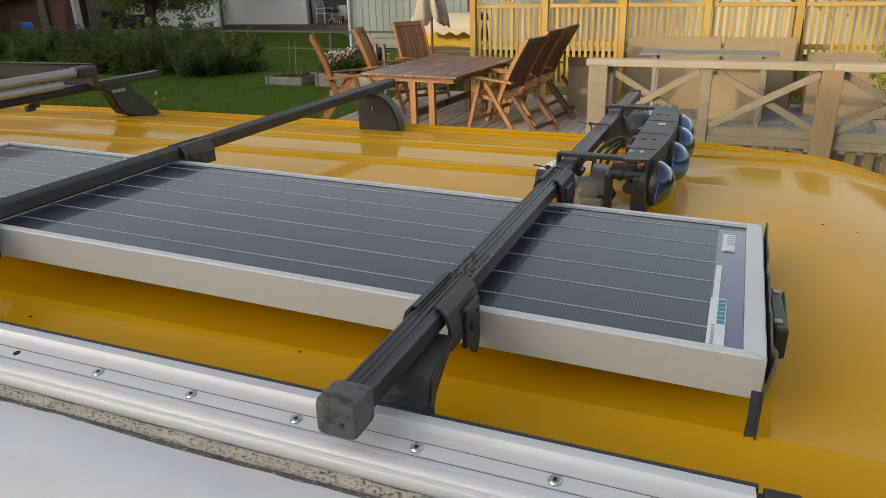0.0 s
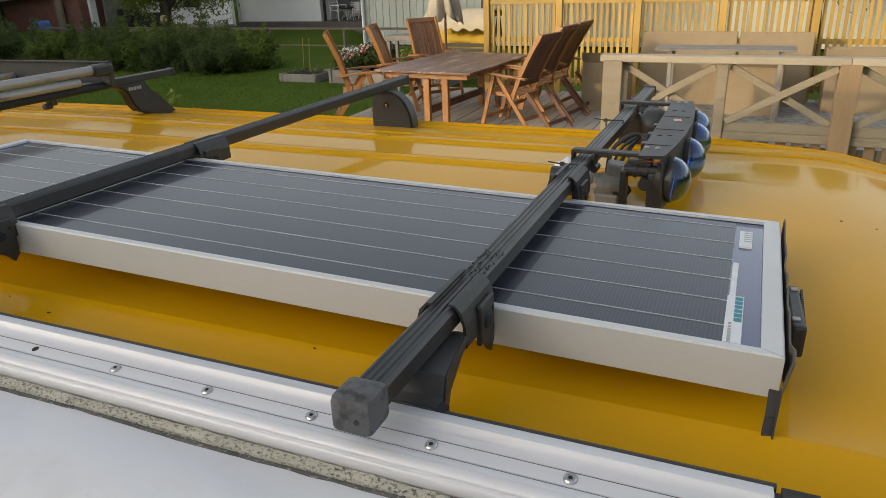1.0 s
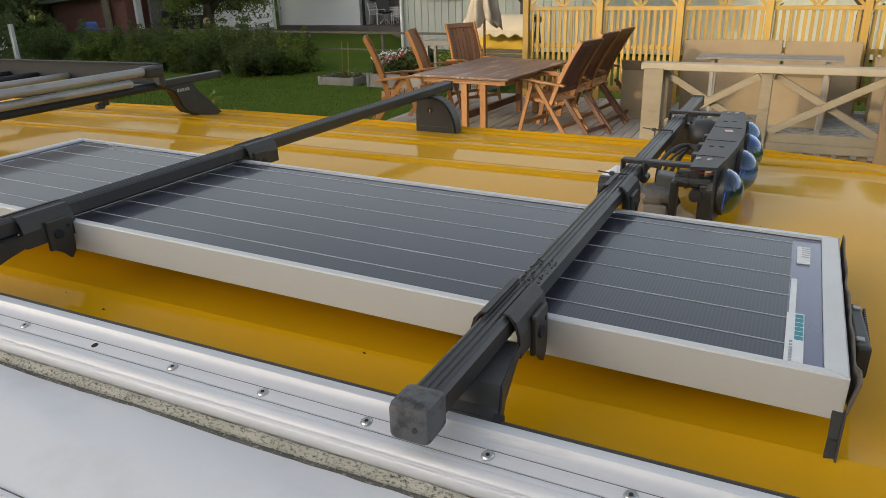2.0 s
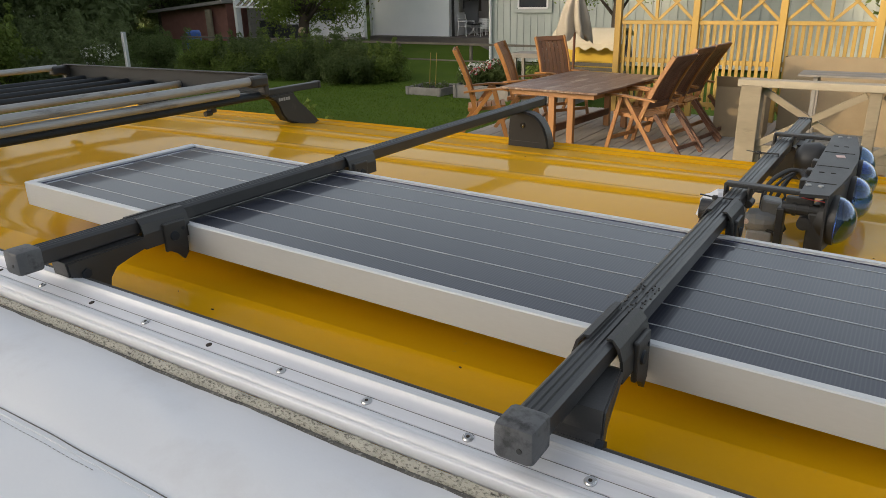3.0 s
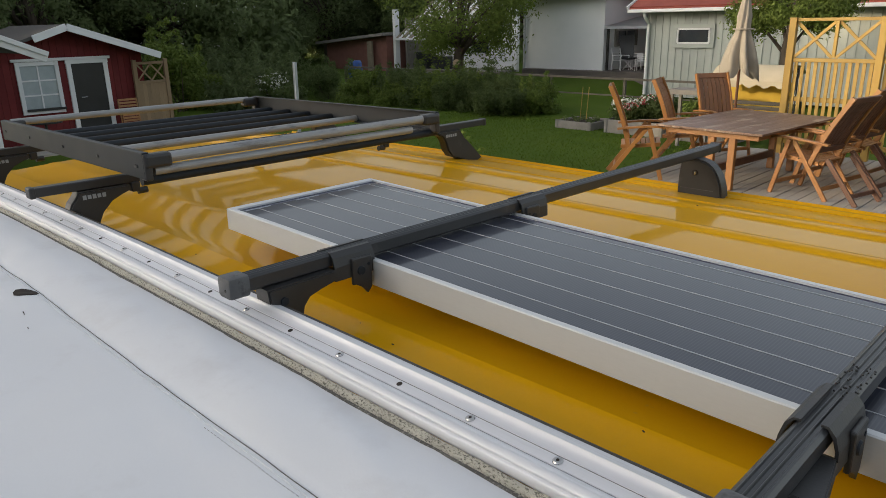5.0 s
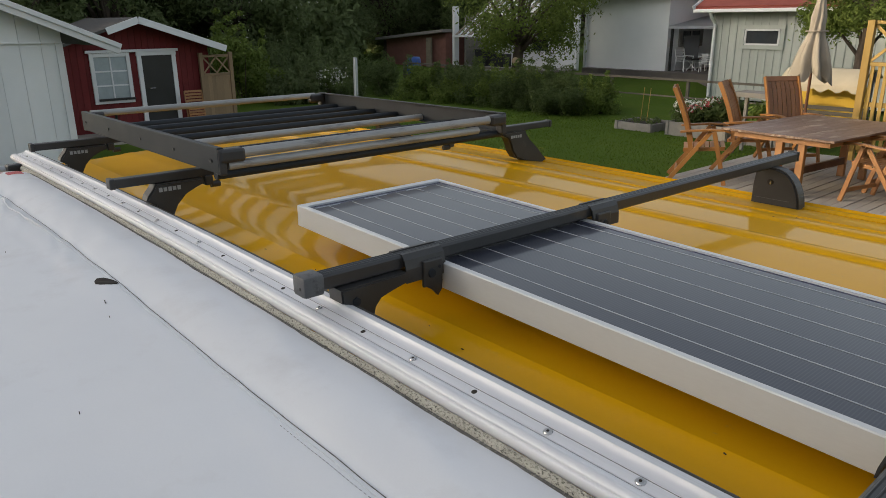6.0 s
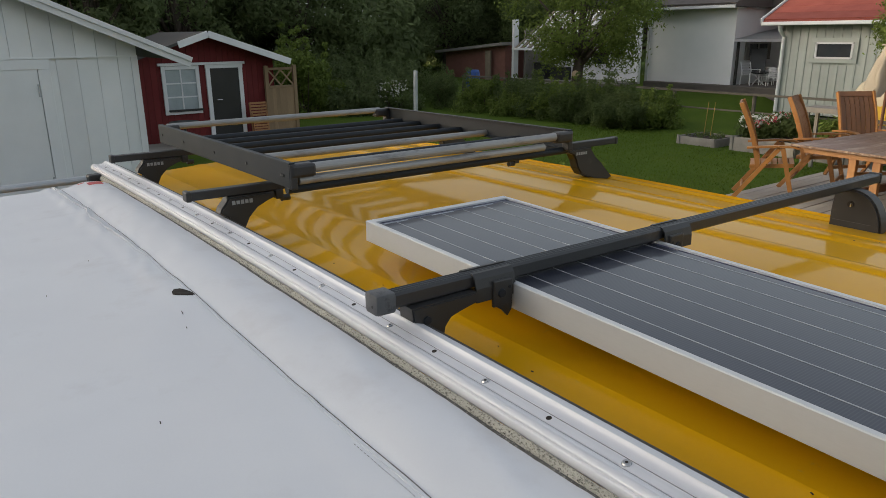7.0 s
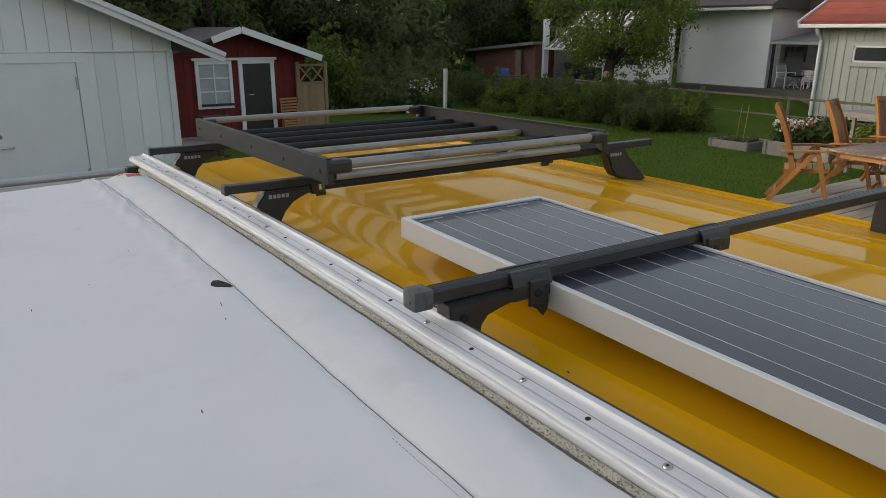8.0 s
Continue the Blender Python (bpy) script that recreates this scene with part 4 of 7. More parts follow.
for k, y in enumerate(steps(0.262, 0.764, 34)):
    w = 0.005 + 0.0045 * noise.noise((y * 17, 1, 0)) + (0.004 if y < 0.3 else 0)
    top = PZ1 + 0.006 * noise.noise((y * 23, 7, 0)) + 0.002
    bot = 1.931 + 0.012 * max(0.0, 0.31 - y) / 0.048
    hi.append(bm.verts.new((PX1 + w, y, top)))
    lo.append(bm.verts.new((PX1 + 0.003 + 0.3 * w- (0.004 if y < 0.29 else 0), y, bot)))
for i in range(len(hi) - 1):
    bm.faces.new((hi[i], hi[i + 1], lo[i + 1], lo[i]))
r = bmesh.ops.extrude_face_region(bm, geom=bm.faces[:])
bmesh.ops.translate(bm, verts=[v for v in r["geom"] if isinstance(v, bmesh.types.BMVert)], vec=(0.0020, 0, 0))
bmesh.ops.recalc_face_normals(bm, faces=bm.faces)
part("edge_flap", bm, "cardflap", panel, "frayed dark flap taped to the frame end")
bm = bmesh.new()
for a, b in (((0.350, 0.2755, 1.937), (0.3495, 0.258, 1.912)), ((0.3495, 0.258, 1.912), (0.3465, 0.2355, 1.888))):
    beam(bm, a, b, 0.013, 0.003, up=(0, 1, 0.3))
beam(bm, (0.3565, 0.272, 1.942), (0.3520, 0.2345, 1.888), 0.0022, 0.0060, up=(0, 1, 0.3))
box(bm, (0.3495, 0.2565, 1.911), (0.012, 0.004, 0.002))
part("corner_leg", bm, "rubber", panel, "bent dark corner strip reaching the roof")

# ---- lamp bar at the front ----
lightbar = thing("driving_lamp_bar", "black bracket with four blue-covered driving lamps before the front roof bar", "lamp bar")
for y in (0.944, 1.520):
    bm = bmesh.new()
    box(bm, (0.042, y, 2.0185), (0.192, 0.022, 0.009), (0, 0, -2), 0.002)
    box(bm, (0.012, y, 2.0120), (0.020, 0.018, 0.006), (0, 0, -2), 0.001)
    box(bm, (-0.0520, y + 0.003, 2.0020), (0.006, 0.026, 0.040), (0, 0, -2), 0.002)
    box(bm, (-0.0060, y, 2.0000), (0.007, 0.028, 0.036), (0, 0, -2), 0.003)
    rod(bm, (-0.004, y - 0.016, 1.984), (-0.004, y + 0.016, 1.984), 0.008, seg=12)
    part("arm", bm, "black", lightbar, "flat black steel arm clamped to the bar")
bm = bmesh.new()
prism(bm, [(0.087, 0.914), (0.137, 0.922), (0.149, 1.02), (0.157, 1.12), (0.161, 1.235), (0.157, 1.35), (0.149, 1.45), (0.138, 1.547), (0.083, 1.545), (0.084, 1.235)], 2.0165, 2.0235, "z")
plate = part("top_plate", bm, "black", lightbar, "curved black top plate with slots")
for y in (1.108, 1.401):
    for xo in (0.104, 0.126):
        part("slot", box(bmesh.new(), (xo, y, 2.0238), (0.010, 0.005, 0.0012)), "hole", plate)
for y, xa in ((1.014, 0.141), (1.171, 0.150), (1.323, 0.150)):
    part("fold_line", box(bmesh.new(), ((0.087 + xa) / 2, y, 2.0237), (xa - 0.087, 0.0030, 0.0010), (0, 0, -3)), "hole", plate)
for y, xo in ((0.985, 0.116), (0.985, 0.094), (1.520, 0.122), (1.520, 0.102)):
    bm = bmesh.new()
    rod(bm, (xo, y, 2.0230), (xo, y, 2.0262), 0.0062, 0.0045, seg=12)
    part("bolt", bm, "pvc_grey", plate, "grey steel bolt head")
bm = bmesh.new()
box(bm, (0.124, 1.281, 2.0242), (0.018, 0.024, 0.0012), (0, 0, 12))
part("sticker", bm, "faded", plate, "small sun-bleached pink sticker")


def plate_front(y):
    """How far forward the curved front plate stands."""
    u = (y - 1.235) / 0.312
    return 0.161 - 0.024 * u * u


bm = bmesh.new()
rows = []
for y in steps(0.918, 1.547, 18):
    xx = plate_front(y)
    rows.append([bm.verts.new((xx, y, 2.019)), bm.verts.new((xx + 0.003, y, 1.912)), bm.verts.new((xx - 0.003, y, 1.912)), bm.verts.new((xx - 0.004, y, 2.019))])
for u, v in zip(rows, rows[1:]):
    for i in range(4):
        bm.faces.new((u[i], v[i], v[(i + 1) % 4], u[(i + 1) % 4]))
bm.faces.new(rows[0]), bm.faces.new(rows[-1][::-1])
bmesh.ops.recalc_face_normals(bm, faces=bm.faces)
part("front_plate", bm, "black", lightbar, "curved black front plate")
for k, y in enumerate((0.968, 1.147, 1.317, 1.478)):
    xx = plate_front(y) + 0.002
    zc = 1.964
    bm = bmesh.new()
    prof = [(-0.044, 0.014), (-0.040, 0.026), (-0.018, 0.040), (0.0, 0.0485), (0.008, 0.0495), (0.008, 0.0465), (0.002, 0.044)]
    rows = [[bm.verts.new((xx + a, y + b * math.cos(q * math.tau / 24), zc + b * math.sin(q * math.tau / 24))) for q in range(24)] for a, b in prof]
    for u, v in zip(rows, rows[1:]):
        for q in range(24):
            bm.faces.new((u[q], u[(q + 1) % 24], v[(q + 1) % 24], v[q]))
    bm.faces.new(rows[0][::-1])
    lamp = part("lamp_body", bm, "black", lightbar, "black lamp housing", smooth=40)
    bm = bmesh.new()
    bowl = [(0.0065, 0.0455), (-0.004, 0.040), (-0.014, 0.030), (-0.019, 0.018), (-0.020, 0.004)]
    rows = [[bm.verts.new((xx + a, y + b * math.cos(q * math.tau / 24), zc + b * math.sin(q * math.tau / 24))) for q in range(24)] for a, b in bowl]
    for u, v in zip(rows, rows[1:]):
        for q in range(24):
            bm.faces.new((u[q], v[q], v[(q + 1) % 24], u[(q + 1) % 24]))
    bm.faces.new(rows[-1])
    part("reflector", bm, "chrome", lamp, "silver reflector bowl", smooth=True)
    bm = bmesh.new()
    dome = [(0.0070, 0.0475), (0.014, 0.0462), (0.022, 0.0420), (0.031, 0.0345), (0.038, 0.0245), (0.0425, 0.0120), (0.0435, 0.002)]
    rows = [[bm.verts.new((xx + a, y + b * math.cos(q * math.tau / 32), zc + b * math.sin(q * math.tau / 32))) for q in range(32)] for a, b in dome + [(a - 0.0016, b * 0.955) for a, b in dome[::-1]]]
    for u, v in zip(rows, rows[1:] + rows[:1]):
        for q in range(32):
            bm.faces.new((u[q], u[(q + 1) % 32], v[(q + 1) % 32], v[q]))
    bmesh.ops.recalc_face_normals(bm, faces=bm.faces)
    part("lens_cover", bm, "lens", lamp, "domed translucent blue cover", smooth=50)
    bm = bmesh.new()
    rod(bm, (xx - 0.018, y, zc), (xx + 0.004, y, zc), 0.006, seg=10)
    part("bulb", bm, "white_plastic", lamp)
for y in (0.950, 1.470):
    bm = bmesh.new()
    rod(bm, (0.056, y, 1.983), (0.128, y, 1.983), 0.0125, seg=16)
    rod(bm, (0.076, y, 1.983), (0.082, y, 1.983), 0.0150, seg=16)
    rod(bm, (0.100, y, 1.983), (0.104, y, 1.983), 0.0145, seg=16)
    box(bm, (0.122, y, 1.934), (0.034, 0.030, 0.094), bevel=0.004)
    box(bm, (0.056, y, 1.934), (0.014, 0.034, 0.100), bevel=0.003)
    box(bm, (0.086, y + 0.004, 1.997), (0.050, 0.020, 0.018), bevel=0.003)
    rod(bm, (0.100, y - 0.018, 1.958), (0.100, y + 0.018, 1.958), 0.013, seg=14)
    part("bracket_block", bm, "black", lightbar, "black lamp mounting block")
for y in (1.10, 1.20, 1.30):
    bm = bmesh.new()
    box(bm, (0.092, y, 1.992), (0.030, 0.038, 0.034), bevel=0.004)
    box(bm, (0.074, y + 0.004, 1.996), (0.016, 0.026, 0.022), bevel=0.002)
    part("connector", bm, "black", lightbar, "black plug connector")
for k in range(4):
    bm = bmesh.new()
    o, far = 0.012 * k, 0.055 * k
    ctrl = [(0.084, 1.10 + far, 1.990 - 0.3 * o), (0.062 - 0.6 * o, 1.15 + far, 2.008 - 0.9 * o), (0.036 - 0.3 * o, 1.13 + 0.4 * far, 2.014 - 1.6 * o), (0.010 + 0.9 * o, 1.06 + 0.2 * far, 1.996 - 0.9 * o),
            (0.012 + 0.3 * o, 1.00 + 0.5 * far, 1.955 - 0.6 * o), (0.030 + 0.5 * o, 0.985 + 0.4 * far, 1.920), (0.058, 0.990 + 0.3 * far, 1.908)]
    smooth_path = []
    for a, b, c, d in zip([ctrl[0]] + ctrl[:-2], ctrl[:-1], ctrl[1:], ctrl[2:] + [ctrl[-1]]):
        for u in (0, 0.25, 0.5, 0.75):
            smooth_path.append(tuple(0.5 * (2 * q + (r0 - p) * u + (2 * p - 5 * q + 4 * r0 - w) * u * u + (3 * q - p - 3 * r0 + w) * u ** 3) for p, q, r0, w in zip(a, b, c, d)))
    hose(bm, smooth_path + [ctrl[-1]], (0.0050, 0.0032, 0.0042, 0.0028, 0.0036)[k], 8)
    part("cable", bm, "rubber", lightbar, "looped black cable", smooth=True)
bm = bmesh.new()
hose(bm, [(0.090, 0.930, 2.0120), (0.112, 0.926, 2.0100), (0.132, 0.930, 2.0080)], 0.0012, 6)
part("wire", bm, "red", lightbar, "thin red wire")


bm = bmesh.new()
hose(bm, [(0.014, 1.44, 1.970), (0.028, 1.44, 1.970), (0.062, 1.45, 1.970), (0.088, 1.46, 1.970)], [0.030, 0.046, 0.050, 0.034], 18)
part("rear_housing", bm, "black", lightbar, "rounded black housing behind the plate", smooth=True)


def cable_tie(y):
    tie = thing("cable_tie", "black cable tie round the front roof bar", "cable tie", "cable ties on the bar")
    bm = bmesh.new()
    x0, x1, z0, z1 = -0.0510, -0.0090, BZA - 0.0165, BZA + 0.0185
    hose(bm, [(x0, y, z0), (x0, y, z1), (x1, y + 0.004, z1), (x1, y + 0.004, z0), (x0, y, z0)], 0.0026, 6)
    part("strap", bm, "rubber", tie)
    bm = bmesh.new()
    box(bm, (x0 - 0.002, y, z1), (0.009, 0.008, 0.008), bevel=0.001)
    beam(bm, (x0 - 0.004, y, z1), (x0 - 0.030, y - 0.004, z1 + 0.004), 0.004, 0.002)
    part("head", bm, "rubber", tie)


for y in (0.850, 1.295):
    cable_tie(y)

horn = thing("grey_horn", "grey cast horn on the roof under the front bar", "horn")
bm = bmesh.new()
hose(bm, [(-0.012, 1.00, 1.932), (0.006, 1.00, 1.932), (0.024, 1.00, 1.932), (0.042, 1.00, 1.932)], [0.024, 0.027, 0.025, 0.018], 16)
box(bm, (0.026, 1.015, 1.958), (0.040, 0.046, 0.044), (0, 8, 12), 0.006)
box(bm, (0.016, 1.00, 1.8980), (0.05, 0.05, 0.035), bevel=0.004)
part("body", bm, "pvc_grey", horn, smooth=False)
bm = bmesh.new()
rod(bm, (-0.018, 0.998, 1.932), (-0.010, 1.00, 1.932), 0.013, 0.018, seg=18)
part("mouth", bm, "pvc_grey", horn)
bm = bmesh.new()
rod(bm, (-0.012, 0.974, 1.934), (-0.011, 0.980, 1.934), 0.006, seg=12)
part("cap", bm, "faded", horn, "faded red centre cap")
spot = thing("black_sensor", "small black round fitting clamped behind the front bar", "fitting")
bm = bmesh.new()
rod(bm, (-0.098, 0.945, 1.958), (-0.062, 0.945, 1.958), 0.022, seg=18)
box(bm, (-0.078, 0.945, 1.918), (0.016, 0.02, 0.070), bevel=0.002)
part("housing", bm, "black", spot)
bag = thing("white_cover", "crumpled white plastic cover on the roof by the bar", "plastic cover")
bm = bmesh.new()
bmesh.ops.create_icosphere(bm, subdivisions=3, radius=1.0)
for v in bm.verts:
    k = 1 + 0.25 * noise.noise(v.co * 2.2)
    v.co = Vector((-0.078 + v.co.x * 0.050 * k, 1.06 + v.co.y * 0.055 * k, 1.930 + v.co.z * 0.042 * k))
part("skin", bm, "white_plastic", bag)


# ---- rear rack ----
def rack_bar(x, label):
    bar = thing("rack_bar", label, "roof bar", "square bars under the basket")
    bm = bmesh.new()
    beam(bm, (x, -0.045, 2.027), (x, 1.800, 2.020), 0.032, 0.026, 0.003)
    part("crossbar", bm, "black", bar)
    for y in (-0.050, 1.800):
        bm = bmesh.new()
        box(bm, (x, y, 2.027 if y < 1 else 2.020), (0.037, 0.016, 0.031), bevel=0.004)
        part("end_cap", bm, "black", bar)
    for s, e in ((1, -0.028), (-1, 1.79)):
        bm = bmesh.new()
        out = [(0.088, 1.845), (0.086, 1.950), (0.062, 1.966), (0.068, 1.980), (0.084, 1.998), (0.092, 2.012), (0.235, 2.012), (0.240, 1.995), (0.212, 1.985), (0.180, 1.970), (0.152, 1.942), (0.138, 1.915), (0.134, 1.845)]
        if s < 0:
            out = [(-0.010, 1.846), (0.000, 1.853), (0.040, 1.890), (0.084, 1.932), (0.125, 1.965), (0.149, 1.995), (0.155, 2.009), (0.292, 2.009), (0.290, 1.998), (0.262, 1.985), (0.246, 1.962), (0.232, 1.925), (0.208, 1.897), (0.120, 1.866)]
        prism(bm, [(e + s * a, b) for a, b in out], x - 0.024, x + 0.024)
        bmesh.ops.bevel(bm, geom=[q for q in bm.edges if abs(q.verts[0].co.x - q.verts[1].co.x) < 1e-5], offset=0.005, segments=2, affect='EDGES')
        foot = part("foot", bm, "black", bar, "swept black plastic gutter foot")
        bm = bmesh.new()
        for k in range(5):
            box(bm, (x + 0.0245, e + s * ((0.105 if s > 0 else 0.188) + 0.0135 * k), 1.994 if s > 0 else 1.988), (0.0012, 0.0098, 0.0125 - 0.0015 * (k % 2)))
        part("maker_bar", bm, "label_grey", foot, "row of pale maker-mark bars")
        bm = bmesh.new()
        e2 = e if s > 0 else 1.79 - 0.32
        box(bm, (x + 0.006, e2 + s * 0.255, 2.000), (0.030, 0.026, 0.030), bevel=0.004)
        rod(bm, (x + 0.01, e2 + s * 0.262, 1.985), (x + 0.01, e2 + s * 0.290, 1.985), 0.010, seg=10)
        part("knob", bm, "black", foot)
    return bar


rack_bar(-1.955, "black square steel roof bar under the basket's front")
rear_bar = rack_bar(-2.895, "black square steel roof bar under the basket's rear")
rear_bar.location.z = -0.015

BX0, BX1, BY0, BY1 = -3.06, -1.755, 0.185, 1.325
basket = thing("roof_basket", "black steel roof basket with weathered aluminium tubes", "roof basket",
               at=pose(-2.4, 0, 2.05) @ pose(0, 0, -0.001, 0, -0.55, 0) @ pose(2.4, 0, -2.05))
for y in (BY0, BY1):
    bm = bmesh.new()
    box(bm, ((BX0 + BX1) / 2, y, 2.083), (BX1 - BX0, 0.004, 0.072), bevel=0.001)
    box(bm, ((BX0 + BX1) / 2, y + (0.008 if y < 1 else -0.008), 2.118), (BX1 - BX0, 0.018, 0.004), bevel=0.001)
    box(bm, ((BX0 + BX1) / 2, y + (0.008 if y < 1 else -0.008), 2.048), (BX1 - BX0, 0.018, 0.004), bevel=0.001)
    side = part("side_plate", bm, "coat", basket, "flat black coated side plate")
    for xx in (BX1 - 0.04, BX1 - 0.05, BX1 - 0.32, BX1 - 0.62, BX0 + 0.34, BX0 + 0.05):
        bm = bmesh.new()
        o = -1 if y < 1 else 1
        rod(bm, (xx, y + o * 0.001, 2.080), (xx, y + o * 0.006, 2.080), 0.006, 0.0045, seg=10)
        part("bolt", bm, "black", side)


def corner_block(x, y, z, sx):
    bm = bmesh.new()
    o = -1 if y < 1 else 1
    box(bm, (x, y - o * 0.004, z), (0.044, 0.080, 0.040), bevel=0.009)
    box(bm, (x, y + o * 0.026, z - 0.016), (0.036, 0.022, 0.074), bevel=0.004)
    part("corner_block", bm, "black", basket, "black plastic corner block")


# front end: two worn tubes over a dark one
for z, r, mat, a, b in ((2.098, 0.0150, "alu_worn", 0.215, 1.275), (2.066, 0.0135, "alu_worn", 0.215, 1.19)):
    bm = bmesh.new()
    rod(bm, (BX1 - 0.012, a, z), (BX1 - 0.012, b, z), r, seg=16)
    part("end_tube", bm, mat, basket, "worn aluminium end tube", smooth=False)
bm = bmesh.new()
rod(bm, (BX1 - 0.03, BY0, 2.040), (BX1 - 0.03, BY1, 2.040), 0.014, seg=14)
part("end_tube", bm, "coat", basket)
bm = bmesh.new()
rod(bm, (BX0 + 0.012, 0.215, 2.108), (BX0 + 0.012, 1.275, 2.108), 0.0135, seg=14)
part("end_tube", bm, "alu_worn", basket, "worn aluminium end tube")
for x in (BX1 - 0.012, BX0 + 0.012):
    for y in (BY0 + 0.036, BY1 - 0.036):
        corner_block(x, y, 2.095, 1)
for x, mat, z in ((-2.045, "coat", 2.058), (-2.255, "alu_worn", 2.062), (-2.43, "coat", 2.060), (-2.60, "coat", 2.060), (-2.76, "coat", 2.060), (-2.92, "coat", 2.060)):
    bm = bmesh.new()
    rod(bm, (x, BY0 + 0.003, z), (x, BY1 - 0.003, z), 0.0135, seg=14)
    part("floor_tube", bm, mat, basket, "worn aluminium floor tube" if mat == "alu_worn" else "black floor tube")


# ---- the deck ----
DZ = 0.43
deck = thing("deck", "weathered grey timber deck with a slatted skirt", "deck", kind="structure")
DX0, DX1, DY0, DY1 = -5.00, 4.6, 7.50, 11.0
PITCH = 0.125
bm = bmesh.new()
box(bm, (0, 0, 0), (0.117, DY1 - DY0, 0.028), bevel=0.003)
first = part("plank", bm, "deck", deck)
first.location = (DX0 + 0.06, (DY0 + DY1) / 2, DZ - 0.014)
for i in range(1, int((DX1 - DX0) / PITCH)):
    ob = new("plank", first.data)
    ob.parent = deck
    ob.location = (DX0 + 0.06 + i * PITCH, (DY0 + DY1) / 2, DZ - 0.014 + 0.0015 * ((i * 7) % 5 - 2))
bm = bmesh.new()
for y in (DY0 + 0.05, 8.6, 9.8, DY1 - 0.05):
    box(bm, ((DX0 + DX1) / 2, y, DZ / 2 - 0.02), (DX1 - DX0 - 0.02, 0.045, DZ - 0.025))
box(bm, (DX0 + 0.03, (DY0 + DY1) / 2, DZ / 2 - 0.02), (0.045, DY1 - DY0 - 0.12, DZ - 0.025))
part("joist", bm, "pine_grey", deck)

# railing at the deck's front edge
RY = 7.42
railing = thing("deck_railing", "greying pine deck railing with crossed braces", "railing")
RTOP, RLOW = 1.415, 0.745
posts = (-1.125, -0.02, 1.124, 2.27, 3.42)


def rail_post(x, top, w):
    bm = bmesh.new()
    box(bm, (x, RY, top / 2), (w, w, top), bevel=0.006)
    part("post", bm, "screen_pine" if w > 0.18 and x > 0 else "pine_grey", railing)


for x, w in zip(posts, (0.20, 0.105, 0.19, 0.105, 0.15)):
    rail_post(x, RTOP - 0.02, w)
for a, b in ((-1.265, 1.12), (1.12, 3.6)):
    bm = bmesh.new()
    box(bm, ((a + b) / 2, RY - 0.01, RTOP + 0.0), (b - a - 0.004, 0.16, 0.072), bevel=0.006)
    part("top_rail", bm, "pine_pale", railing)
for (xa, wa), (xb, wb) in zip(list(zip(posts, (0.15, 0.105, 0.16, 0.105, 0.15)))[:-1], list(zip(posts, (0.15, 0.105, 0.16, 0.105, 0.15)))[1:]):
    a, b = xa + wa / 2, xb - wb / 2
    bm = bmesh.new()
    beam(bm, (a + 0.02, RY + 0.022, RTOP - 0.07), (b - 0.02, RY + 0.022, RLOW + 0.04), 0.04, 0.068, 0.003)
    part("brace", bm, "pine_grey", railing)
    bm = bmesh.new()
    beam(bm, (a + 0.02, RY - 0.022, RLOW + 0.04), (b - 0.02, RY - 0.022, RTOP - 0.07), 0.04, 0.068, 0.003)
    part("brace", bm, "pine_grey", railing)
    for z, h, o in ((RLOW - 0.010, 0.095, 0.0), (RLOW - 0.103, 0.088, 0.012)):
        bm = bmesh.new()
        box(bm, ((a + b) / 2, RY - o, z), (b - a - 0.006, 0.045, h), bevel=0.004)
        part("low_rail", bm, "pine_grey", railing)
bm = bmesh.new()
box(bm, (0, 0, 0), (0.096, 0.022, 0.58), bevel=0.002)
slat = part("skirt_slat", bm, "screen_pine", railing)
slat.location = (-1.0, RY + 0.036, 0.30)
for i in range(1, 29):
    ob = new("skirt_slat", slat.data)
    ob.parent = railing
    ob.location = (-1.0 + i * 0.161, RY + 0.036, 0.30)
# dark board stands in for the shade in the gaps between slats
bm = bmesh.new()
box(bm, (1.3, RY + 0.060, 0.275), (4.8, 0.012, 0.54))
part("skirt_backing", bm, "rail_wood", railing, "dark board standing in for the shade behind the slats")

# tall screen fence
FY = 10.85
fence = thing("screen_fence", "tall new pine screen fence with slats and crossed top panels", "fence")
FTOP, FMID, SEC, FX0 = 2.40, 1.805, 1.194, -3.81
NSEC = 8
bm = bmesh.new()
box(bm, (0, 0, 0), (0.095, 0.095, FTOP + 0.02), bevel=0.005)
first = part("post", bm, "pine", fence)
first.location = (FX0, FY - 0.02, FTOP / 2 + 0.01)
for i in range(1, NSEC + 1):
    ob = new("post", first.data)
    ob.parent = fence
    ob.location = (FX0 + SEC * i, FY - 0.02, FTOP / 2 + 0.01)
bm = bmesh.new()
box(bm, (0, 0, 0), (0.048, 0.020, FMID - 0.55), bevel=0.002)
slat0 = bm
slat_me = None
